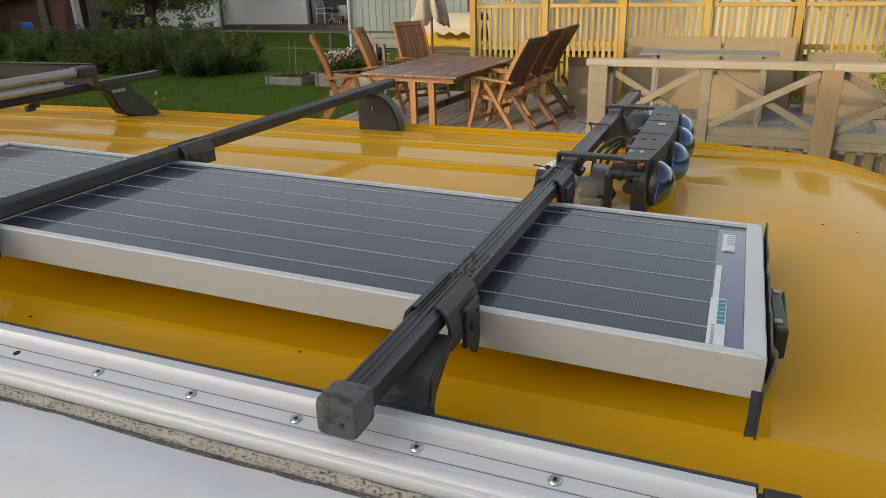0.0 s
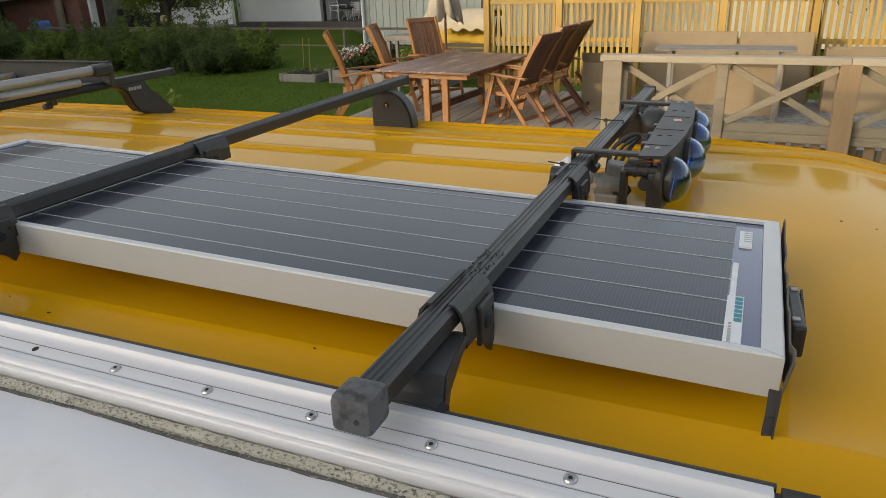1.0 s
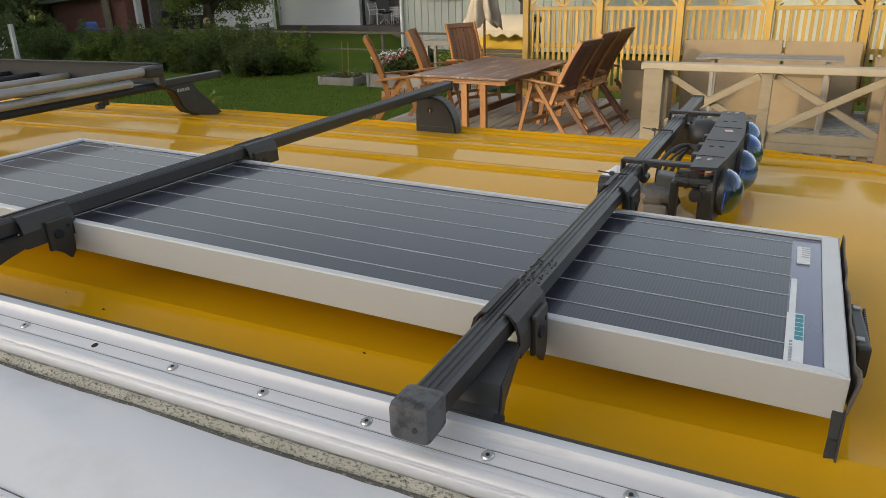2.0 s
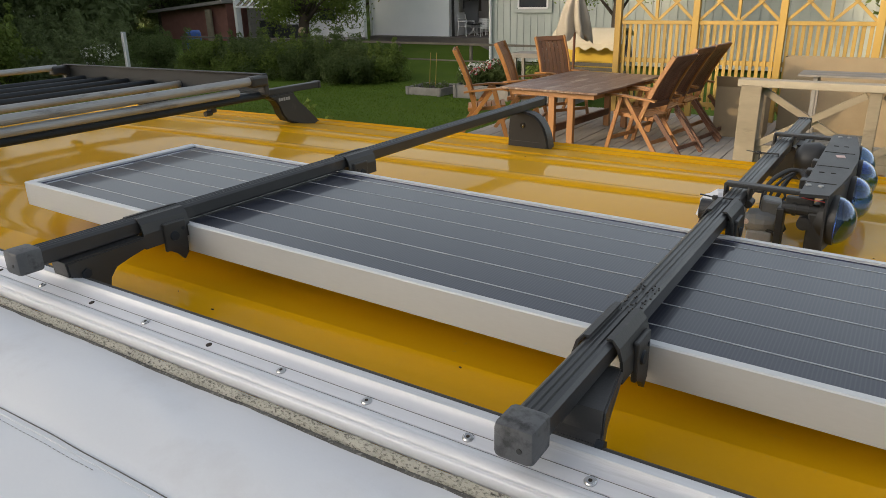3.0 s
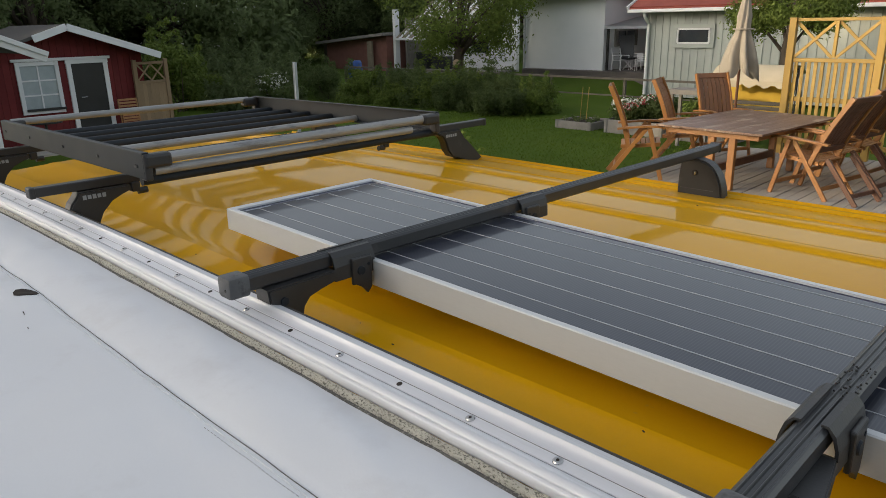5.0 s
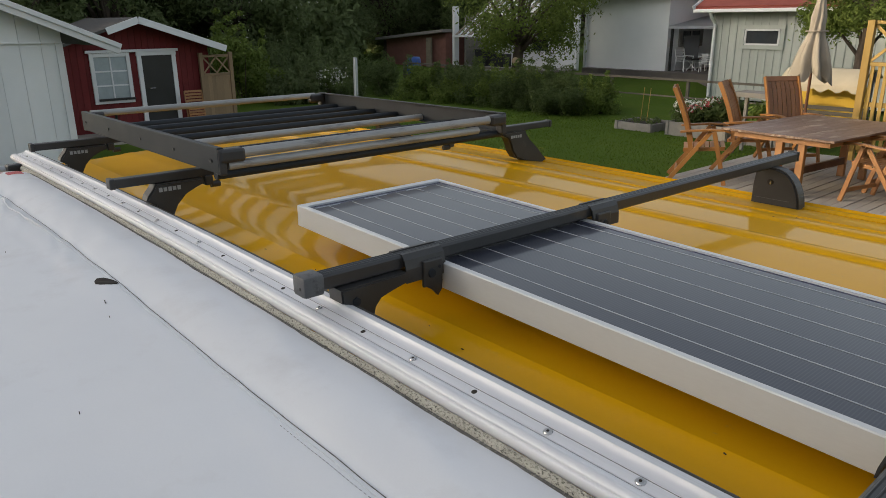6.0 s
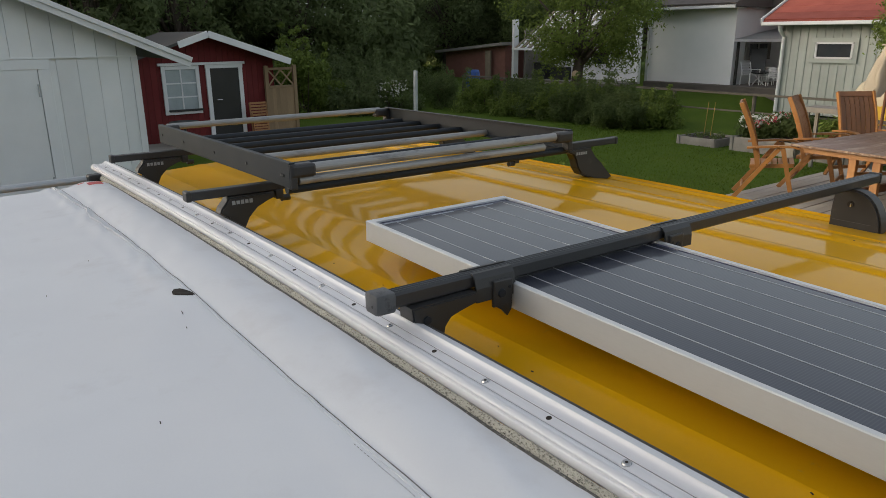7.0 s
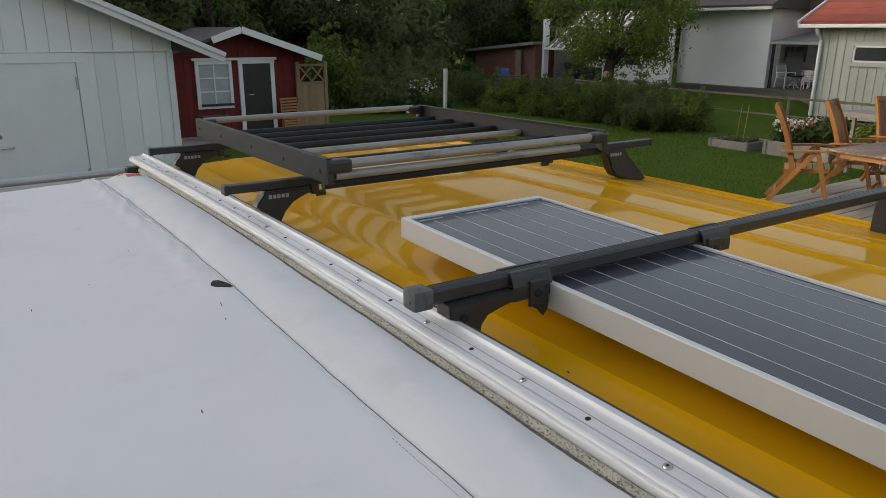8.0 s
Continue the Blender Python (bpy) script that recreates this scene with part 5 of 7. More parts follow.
for i in range(NSEC):
    x0 = FX0 + SEC * i + 0.0475
    x1 = x0 + SEC - 0.095
    for z, h in ((FMID + 0.015, 0.055), (0.62, 0.07), (FTOP - 0.012, 0.045)):
        bm = bmesh.new()
        box(bm, ((x0 + x1) / 2, FY - 0.012, z), (x1 - x0 - 0.004, 0.045, h), bevel=0.003)
        part("rail", bm, "pine", fence)
    bm = bmesh.new()
    box(bm, ((x0 + x1) / 2, FY + 0.02, 1.25), (x1 - x0 - 0.004, 0.02, 0.07), bevel=0.003)
    part("rail", bm, "pine", fence)
    mid = (x0 + x1) / 2
    bm = bmesh.new()
    box(bm, (mid, FY - 0.012, (FTOP + FMID) / 2 + 0.01), (0.045, 0.045, FTOP - FMID - 0.09), bevel=0.002)
    part("stile", bm, "pine", fence)
    for a, b in ((x0, mid - 0.0225), (mid + 0.0225, x1)):
        za, zb = FMID + 0.05, FTOP - 0.045
        for s, o in ((0, -0.006), (1, 0.014)):
            bm = bmesh.new()
            beam(bm, (a + 0.004, FY - 0.012 + o, zb if s else za), (b - 0.004, FY - 0.012 + o, za if s else zb), 0.018, 0.042, 0.002)
            part("lattice_brace", bm, "pine", fence)
    n = 12
    for k in range(n):
        if slat_me is None:
            first = part("slat", slat0, "pine", fence)
            slat_me = first.data
        else:
            first = new("slat", slat_me)
            first.parent = fence
        first.location = (x0 + (k + 0.5) * (x1 - x0) / n + 0.004 * noise.noise((k * 3.3, i * 7.1, 0)), FY + 0.005, 0.55 + (FMID - 0.55) / 2 - 0.01)
        first.rotation_euler = (0, 0.006 * noise.noise((k * 1.3, i * 2.1, 4)), 0)


# ---- furniture ----
def garden_chair(deep=False):
    """Folding high-back teak armchair; the sitter looks along +x."""
    ch = thing("garden_chair", "reddish oiled teak folding garden armchair with a high slatted back", "garden chair", "chairs round the garden table")
    top, low = Vector((-0.50 if deep else -0.36, 0, 1.13)), Vector((-0.10, 0, 0.34))
    for y in (-0.245, 0.245):
        bm = bmesh.new()
        pts = [(low.x + (top.x - low.x) * k + 0.035 * math.sin(k * math.pi) - 0.0, y, low.z + (top.z - low.z) * k) for k in steps(0, 1, 5)]
        for p, q in zip(pts, pts[1:]):
            beam(bm, p, q, 0.026, 0.052, 0.002, up=(1, 0, 0.4))
        part("back_stile", bm, "teak", ch)
    back = [(low.x + (top.x - low.x) * k + 0.035 * math.sin(k * math.pi), low.z + (top.z - low.z) * k) for k in (0.30, 0.55, 0.8, 1.0)]
    for k, name in ((0, "back_rail"), (3, "top_rail")):
        bm = bmesh.new()
        beam(bm, (back[k][0], -0.232, back[k][1] - 0.03), (back[k][0], 0.232, back[k][1] - 0.03), 0.070, 0.022, 0.003, up=(1, 0, 0.5))
        part(name, bm, "teak_dark" if deep else "teak_mid", ch)
    for j in range(7):
        y = -0.198 + j * 0.066
        bm = bmesh.new()
        for (xa, za), (xb, zb) in zip(back, back[1:]):
            beam(bm, (xa, y, za), (xb, y, zb - (0.045 if zb > 1.1 else 0)), 0.057, 0.012, 0.0, up=(1, 0, 0.5))
        part("back_slat", bm, "teak_dark" if deep else "teak_mid", ch)
    for y in (-0.215, 0.215):
        bm = bmesh.new()
        beam(bm, (-0.20, y, 0.395), (0.27, y, 0.43), 0.026, 0.045, 0.002)
        part("seat_rail", bm, "teak", ch)
    for j in range(8):
        x = -0.17 + j * 0.060
        bm = bmesh.new()
        box(bm, (x, 0, 0.430 + 0.0745 * (x - 0.03)), (0.050, 0.47, 0.016), (0, -4, 0), 0.002)
        part("seat_slat", bm, "teak", ch)
    for y in (-0.285, 0.285):
        bm = bmesh.new()
        pts = [(-0.33 if deep else -0.25, y, 0.622), (-0.15, y, 0.635), (0.08, y, 0.655), (0.24, y, 0.655), (0.40 if deep else 0.31, y, 0.635)]
        for p, q in zip(pts, pts[1:]):
            beam(bm, p, q, 0.058, 0.024, 0.003)
        part("armrest", bm, "teak", ch)
        s = 0.012 if y > 0 else -0.012
        bm = bmesh.new()
        beam(bm, (0.13, y + s * 0.6, 0.635), (0.30, y + s * 0.6, 0.0), 0.024, 0.050, 0.002, up=(1, 0, 0))
        part("front_leg", bm, "teak", ch)
        bm = bmesh.new()
        beam(bm, (0.10, y - s * 2.0, 0.635), (-0.36, y - s * 2.0, 0.0), 0.024, 0.050, 0.002, up=(1, 0, 0))
        part("rear_leg", bm, "teak", ch)
        bm = bmesh.new()
        rod(bm, (-0.02, y + s * 2, 0.44), (-0.02, y - s * 3, 0.44), 0.008, seg=8)
        part("hinge_pin", bm, "chrome", ch)
    if deep:                                         # reclined chairs stand on a further pair of slanting legs
        for y in (-0.235, 0.235):
            bm = bmesh.new()
            beam(bm, (-0.30, y, 0.46), (-0.68, y, 0.0), 0.024, 0.050, 0.002, up=(1, 0, 0))
            part("brace_leg", bm, "teak_dark", ch)
        bm = bmesh.new()
        beam(bm, (-0.60, -0.23, 0.10), (-0.60, 0.23, 0.10), 0.022, 0.045, 0.002)
        part("stretcher", bm, "teak_dark", ch)
    for x, z in ((-0.27, 0.125), (0.265, 0.13)):
        bm = bmesh.new()
        beam(bm, (x, -0.26, z), (x, 0.26, z), 0.022, 0.045, 0.002)
        part("stretcher", bm, "teak", ch)
    return ch


chair = garden_chair()
reclined = garden_chair(True)
chair.matrix_world = pose(-4.63, 7.96, DZ, 0, 0, 30) @ Matrix.Scale(1.06, 4)
for x, y, r in ((-4.55, 9.04, 16), (-4.40, 10.02, -34)):
    copy_thing(chair, pose(x, y, DZ, 0, 0, r))
reclined.matrix_world = pose(-2.53, 8.31, DZ, 0, 0, 166) @ Matrix.Scale(1.03, 4)
for x, y, r in ((-2.50, 8.97, 170), (-2.44, 9.61, 172)):
    copy_thing(reclined, pose(x, y, DZ, 0, 0, r) @ Matrix.Scale(1.03, 4))

TX0, TX1, TY0, TY1, TZ = -4.275, -2.89, 7.64, 9.67, DZ + 0.74
table = thing("garden_table", "long reddish stained wooden garden table with worn planks", "table",
              at=pose(TX1, TY0, 0) @ pose(0, 0, 0, 0, 0, -5) @ pose(-TX1, -TY0, 0))
n = 12
for k in range(n):
    bm = bmesh.new()
    w = (TX1 - TX0) / n
    box(bm, (TX0 + (k + 0.5) * w, (TY0 + TY1) / 2, TZ - 0.0125), (w - 0.0022, TY1 - TY0, 0.025), bevel=0.0015)
    part("tabletop_plank", bm, "table", table)
for x in (TX0 + 0.12, TX1 - 0.12):
    bm = bmesh.new()
    beam(bm, (x, TY0 + 0.15, TZ - 0.065), (x, TY1 - 0.15, TZ - 0.065), 0.028, 0.078, 0.002)
    part("apron", bm, "teak", table)
for y in (TY0 + 0.14, TY1 - 0.14):
    bm = bmesh.new()
    beam(bm, (TX0 + 0.1, y, TZ - 0.065), (TX1 - 0.1, y, TZ - 0.065), 0.028, 0.078, 0.002)
    part("apron", bm, "teak", table)
for y in (TY0 + 0.20, TY1 - 0.20):
    for x in ((TX0 + TX1) / 2 - 0.02, (TX0 + TX1) / 2 + 0.25):
        bm = bmesh.new()
        box(bm, (x, y, (DZ + TZ - 0.026) / 2), (0.085, 0.06, TZ - DZ - 0.026), bevel=0.004)
        part("leg", bm, "teak", table)
bm = bmesh.new()
beam(bm, ((TX0 + TX1) / 2, TY0 + 0.24, DZ + 0.22), ((TX0 + TX1) / 2, TY1 - 0.24, DZ + 0.22), 0.05, 0.09, 0.003)
part("stretcher", bm, "teak_dark", table)


def crate(x, y, z, sx, sy, sz, rz, label, flap=True):
    b = thing("cardboard_box", label, "cardboard box", "cardboard stacked on the deck", at=pose(x, y, z, 0, 0, rz))
    t = 0.006
    for c, s in (((0, -sy / 2, sz / 2), (sx, t, sz)), ((0, sy / 2, sz / 2), (sx, t, sz)), ((-sx / 2, 0, sz / 2), (t, sy - 2 * t, sz)), ((sx / 2, 0, sz / 2), (t, sy - 2 * t, sz)), ((0, 0, t / 2), (sx - 2 * t, sy - 2 * t, t))):
        bm = bmesh.new()
        box(bm, c, s, bevel=0.001)
        part("side", bm, "cardboard", b)
    if flap:
        for sgn, tilt in ((-1, 38), (1, -12)):
            bm = bmesh.new()
            m = pose(0, sgn * sy / 2, sz) @ pose(0, 0, 0, tilt * 1.0, 0, 0) @ pose(0, -sgn * sy / 5 if tilt < 0 else sgn * 0.0, 0.09 if tilt > 0 else 0.004)
            box(bm, None, (sx, t, 0.18) if tilt > 0 else (sx, sy * 0.4, t), m=m, bevel=0.001)
            part("flap", bm, "cardboard", b)
    return b


crate(-1.62, 9.72, DZ, 0.62, 0.5, 0.66, 2, "open brown cardboard box standing on the deck")
crate(-0.62, 10.35, DZ + 0.010, 1.25, 0.22, 0.98, 0, "tall flat cardboard carton leaning by the fence", False)
crate(0.50, 10.38, DZ + 0.010, 0.90, 0.2, 0.97, 0, "tall flat cardboard carton leaning by the fence", False)
crate(0.25, 9.75, DZ + 0.010, 0.75, 0.42, 0.62, -4, "brown cardboard box with folded flaps")
crate(1.62, 10.2, DZ + 0.010, 1.0, 0.3, 0.80, 3, "wide brown cardboard carton by the fence", False)

mat_ob = thing("outdoor_mat", "grey mottled outdoor mat lying rumpled on the deck", "mat")
bm = bmesh.new()


def mat_height(x, y):
    edge = min(1.0, min(x + 0.85, 1.92 - x, y - 9.14, 10.72 - y) / 0.05)
    return DZ + 0.0065 + 0.004 * edge + 0.003 * edge * noise.noise((x * 3.0, y * 4.0, 1.0))


sheet(bm, steps(-0.85, 1.92, 60), steps(9.14, 10.72, 36), mat_height)
for v in bm.verts:
    v.co.y += 0.020 * noise.noise((v.co.x * 2.0, 3.0, 0)) * (10.72 - v.co.y)
    if v.co.x > 1.6:
        v.co.x -= 0.35 * max(0.0, v.co.x - 1.6) * max(0.0, (9.6 - v.co.y) / 0.5) ** 2
r = bmesh.ops.extrude_face_region(bm, geom=bm.faces[:])
bmesh.ops.translate(bm, verts=[v for v in r["geom"] if isinstance(v, bmesh.types.BMVert)], vec=(0, 0, -0.005))
bmesh.ops.recalc_face_normals(bm, faces=bm.faces)
part("cloth", bm, "mat_grey", mat_ob, smooth=True)

plant = thing("leafy_plant", "tall yellow-green leafy plant on the deck behind the railing", "plant", at=pose(2.08, 8.75, DZ))
rs = random.Random(77)
stalks = [(rs.uniform(-0.40, 0.30), rs.uniform(-0.22, 0.22), rs.uniform(0.75, 1.10)) for k in range(11)]
for a, b, h in stalks:
    bm = bmesh.new()
    hose(bm, [(0.3 * a, 0.3 * b, 0), (0.6 * a, 0.6 * b, 0.5 * h), (a, b, h)], [0.008, 0.006, 0.003], 5)
    part("stalk", bm, "leaf_light", plant)
leaves("foliage", [(a * q, b * q, h * q, 0.10) for a, b, h in stalks for q in (0.45, 0.62, 0.8, 0.93)], 1000, 0.040, "leaf_yellow", plant, 78)

bench = thing("work_table", "rough grey plank work table on thin legs", "work table")
for k in range(4):
    bm = bmesh.new()
    box(bm, (-0.10, 9.0 + k * 0.125, DZ + 0.90), (1.62, 0.118, 0.024), bevel=0.003)
    part("plank", bm, "grey_wood", bench)
for x in (-0.72, 0.55):
    for y in (9.03, 9.34):
        bm = bmesh.new()
        box(bm, (x, y, DZ + 0.444), (0.045, 0.045, 0.888), bevel=0.002)
        part("leg", bm, "grey_wood", bench)
    bm = bmesh.new()
    beam(bm, (x, 9.05, DZ + 0.84), (x, 9.32, DZ + 0.84), 0.03, 0.06, 0.002)
    part("brace", bm, "grey_wood", bench)

# closed parasol
para = thing("parasol", "closed beige canvas parasol on a pole", "parasol")
PXC, PYC = -4.62, 11.0
bm = bmesh.new()
rod(bm, (PXC, PYC, 0.06), (PXC, PYC, 2.95), 0.022, seg=12)
part("pole", bm, "teak_dark", para)
bm = bmesh.new()
rod(bm, (PXC, PYC, 0.0), (PXC, PYC, 0.08), 0.28, 0.25, seg=24)
part("base", bm, "galv", para)
bm = bmesh.new()
rows, seg = [], 48
for z, r, amp in ((2.90, 0.03, 0), (2.70, 0.08, 0.1), (2.45, 0.125, 0.22), (2.30, 0.12, 0.25), (2.22, 0.135, 0.25), (2.05, 0.20, 0.32), (1.88, 0.25, 0.38), (1.74, 0.29, 0.42), (1.60, 0.29, 0.46)):
    row = []
    for k in range(seg):
        a = k * math.tau / seg
        q = 0.76 * r * (1 + amp * math.sin(a * 7 + 2.0 * math.sin(z * 4)) + 0.12 * noise.noise((math.cos(a) * 2, math.sin(a) * 2, z * 2)))
        drop = (0.22 * noise.noise((math.cos(a) * 1.5, math.sin(a) * 1.5, 8.0)) - 0.07 * math.sin(a * 7)) * min(1.0, max(0.0, (1.95 - z) / 0.3))
        row.append(bm.verts.new((PXC + q * math.cos(a), PYC + q * math.sin(a), z + drop)))
    rows.append(row)
for u, v in zip(rows, rows[1:]):
    for k in range(seg):
        bm.faces.new((u[k], v[k], v[(k + 1) % seg], u[(k + 1) % seg]))
part("canvas", bm, "canvas", para, "folded beige canvas", smooth=True)
bm = bmesh.new()
hose(bm, [(PXC + 0.15 * math.cos(a), PYC + 0.15 * math.sin(a), 2.26) for a in steps(0, math.tau, 20)], 0.012, 6)
part("strap", bm, "canvas", para)

# garden swing
swing = thing("garden_swing", "cream-canopied garden swing with yellow cushions", "garden swing")
SX, SY = -5.35, 13.6
bm = bmesh.new()
sheet(bm, steps(SX - 0.70, SX + 0.75, 22), steps(SY - 0.5, SY + 0.5, 8), lambda x, y: 1.57 - 0.28 * ((y - SY) / 0.5) ** 2 * (1 if y < SY else 0.6))
r = bmesh.ops.extrude_face_region(bm, geom=bm.faces[:])
bmesh.ops.translate(bm, verts=[v for v in r["geom"] if isinstance(v, bmesh.types.BMVert)], vec=(0, 0, -0.01))
part("canopy", bm, "cream", swing, "cream fabric canopy", smooth=True)
bm = bmesh.new()
for i in range(22):
    xa, xb = SX - 0.70 + i * 1.45 / 22, SX - 0.70 + (i + 1) * 1.45 / 22
    za, zb = (1.20 + 0.035 * math.sin(t * 1.45) for t in (i, i + 1))
    f = [bm.verts.new(p) for p in ((xa, SY - 0.505, 1.295), (xb, SY - 0.505, 1.295), (xb, SY - 0.515, zb), (xa, SY - 0.515, za))]
    bm.faces.new(f)
part("valance", bm, "cream", swing, "scalloped cream valance")
bm = bmesh.new()
box(bm, (SX + 0.02, SY + 0.10, 1.02), (1.35, 0.10, 0.46), (-12, 0, 0), 0.03)
part("back_cushion", bm, "cushion", swing, "yellow back cushion")
bm = bmesh.new()
box(bm, (SX + 0.02, SY - 0.12, 0.78), (1.35, 0.50, 0.10), bevel=0.03)
part("seat_cushion", bm, "cushion", swing, "yellow seat cushion")
for x in (SX - 0.74, SX + 0.78):
    bm = bmesh.new()
    hose(bm, [(x, SY - 0.6, 0.03), (x, SY, 1.52), (x, SY + 0.6, 0.03)], 0.022, 8)
    rod(bm, (x, SY - 0.05, 1.30), (x, SY - 0.05, 0.70), 0.012, seg=8)
    part("side_frame", bm, "black", swing)
bm = bmesh.new()
rod(bm, (SX - 0.74, SY, 1.50), (SX + 0.78, SY, 1.50), 0.02, seg=8)
box(bm, (SX + 0.02, SY - 0.1, 0.71), (1.5, 0.5, 0.03))
part("frame", bm, "black", swing)

# dark slatted bench in front of the swing
gb = thing("garden_bench", "dark slatted wooden garden bench on the grass", "bench")
GX, GY = -4.85, 12.2
for k in range(3):
    bm = bmesh.new()
    box(bm, (GX, GY + 0.22 + 0.01 * k, 0.80 + 0.088 * k), (1.15, 0.022, 0.065), bevel=0.003)
    part("back_slat", bm, "bench_wood", gb)
for k in range(5):
    bm = bmesh.new()
    box(bm, (GX, GY - 0.2 + k * 0.09, 0.66), (1.15, 0.075, 0.022), bevel=0.003)
    part("seat_slat", bm, "bench_wood", gb)
for x in (GX - 0.52, GX + 0.52):
    bm = bmesh.new()
    beam(bm, (x, GY - 0.18, 0.0), (x, GY - 0.18, 0.65), 0.05, 0.05, 0.002)
    beam(bm, (x, GY + 0.25, 0.0), (x, GY + 0.25, 1.03), 0.05, 0.05, 0.002)
    beam(bm, (x, GY - 0.2, 0.63), (x, GY + 0.24, 0.63), 0.045, 0.04, 0.002)
    part("side_frame", bm, "bench_wood", gb)
# grey side table behind the chairs
st = thing("potting_table", "grey weathered potting table on the grass", "table")
bm = bmesh.new()
box(bm, (-6.09, 12.6, 1.10), (0.86, 0.5, 0.09), bevel=0.004)
part("top", bm, "grey_wood", st)
for x in (-6.45, -5.73):
    for y in (12.42, 12.78):
        bm = bmesh.new()
        box(bm, (x, y, 0.522), (0.06, 0.06, 1.045), bevel=0.003)
        part("leg", bm, "grey_wood", st)


# ---- planters ----
def planter(x, y, sx, sy, h, rz, label):
    p = thing("planter", label, "planter", "raised beds on the lawn", at=pose(x, y, 0, 0, 0, rz))
    for c, s in (((0, -sy / 2, h / 2), (sx, 0.035, h)), ((0, sy / 2, h / 2), (sx, 0.035, h)), ((-sx / 2 + 0.018, 0, h / 2), (0.035, sy - 0.036, h)), ((sx / 2 - 0.018, 0, h / 2), (0.035, sy - 0.036, h))):
        bm = bmesh.new()
        box(bm, c, s, bevel=0.004)
        part("board", bm, "grey_wood", p)
    for cx in (-sx / 2 + 0.05, sx / 2 - 0.05):
        bm = bmesh.new()
        box(bm, (cx, -sy / 2 - 0.03, h / 2 + 0.01), (0.07, 0.025, h + 0.02), bevel=0.003)
        part("corner_post", bm, "grey_wood", p)
    bm = bmesh.new()
    sheet(bm, steps(-sx / 2 + 0.03, sx / 2 - 0.03, 14), steps(-sy / 2 + 0.03, sy / 2 - 0.03, 8), lambda a, b: h - 0.05 + 0.025 * noise.noise((a * 6, b * 6, x)))
    part("soil", bm, "soil", p)
    return p


pa = planter(-9.40, 13.9, 1.0, 0.9, 0.18, 0, "low grey board planter with bare soil and seedlings")
leaves("seedlings", [(0.075 * i - 0.38, 0.12 * ((i * 7) % 5 - 2), 0.20, 0.07) for i in range(11)], 500, 0.03, "leaf", pa, 41)
for x in (-0.05, 0.12):
    bm = bmesh.new()
    rod(bm, (x, -0.1, 0.2), (x + 0.05, -0.1, 0.95), 0.008, seg=6)
    part("stake", bm, "pine", pa, "thin wooden stake")
pb = planter(-7.85, 14.0, 1.45, 1.05, 0.30, 0, "grey board planter full of red and white flowers")
cl = [(rx, ry, 0.52 + 0.1 * math.sin(rx * 5), 0.20) for rx in steps(-0.52, 0.52, 6) for ry in (-0.28, 0.05, 0.3)]
leaves("foliage", cl, 5200, 0.055, "leaf", pb, 42)
leaves("white_flowers", [(a, b - 0.12, c + 0.17, 0.12) for a, b, c, d in cl[:14]], 420, 0.042, "petal_white", pb, 43, label="white blossoms")
leaves("red_flowers", [(a, b - 0.15, c + 0.15, 0.10) for a, b, c, d in cl[3:15]], 300, 0.042, "petal_red", pb, 44, label="red blossoms")
pc = planter(-6.2, 13.9, 1.1, 1.0, 0.30, 0, "grey board planter with tall green herbs")
leaves("foliage", [(rx, ry, 0.55, 0.24) for rx in (-0.35, 0, 0.35) for ry in (-0.2, 0.2)], 3000, 0.06, "leaf_light", pc, 45)


# ---- shrubs and trees ----
def shrub(x, y, r, h, seed, mat="leaf", count=5000, label="dense green garden shrub with an uneven outline", size=0.055):
    rs = random.Random(seed)
    s = thing("shrub", label, "shrub", "shrubs along the lawn", at=pose(x, y, ground_height(x, y)))
    cl = []
    for k in range(22):
        a, q = rs.uniform(0, math.tau), r * rs.uniform(0.1, 1.05)
        z = h * rs.uniform(0.08, 0.80)
        cl.append((q * math.cos(a), q * math.sin(a), z, r * rs.uniform(0.16, 0.36) * (1.15 - 0.5 * z / h)))
    for k in range(12):                              # upright shoots that break the outline
        a, q, tall = rs.uniform(0, math.tau), r * rs.uniform(0.1, 0.9), h * rs.uniform(0.85, 1.22)
        for f in (0.55, 0.72, 0.86, 1.0):
            cl.append((q * math.cos(a) * (0.8 + 0.3 * f), q * math.sin(a) * (0.8 + 0.3 * f), tall * f, r * 0.15 * (1.25 - f * 0.75)))
    bm = bmesh.new()
    for c in cl[:9]:
        hose(bm, [(0.2 * c[0], 0.2 * c[1], 0), (0.6 * c[0], 0.6 * c[1], 0.5 * c[2]), c[:3]], [0.018, 0.012, 0.005], 5)
    part("branching", bm, "bark", s)
    leaves("foliage", cl, count, size, mat, s, seed)
    return s


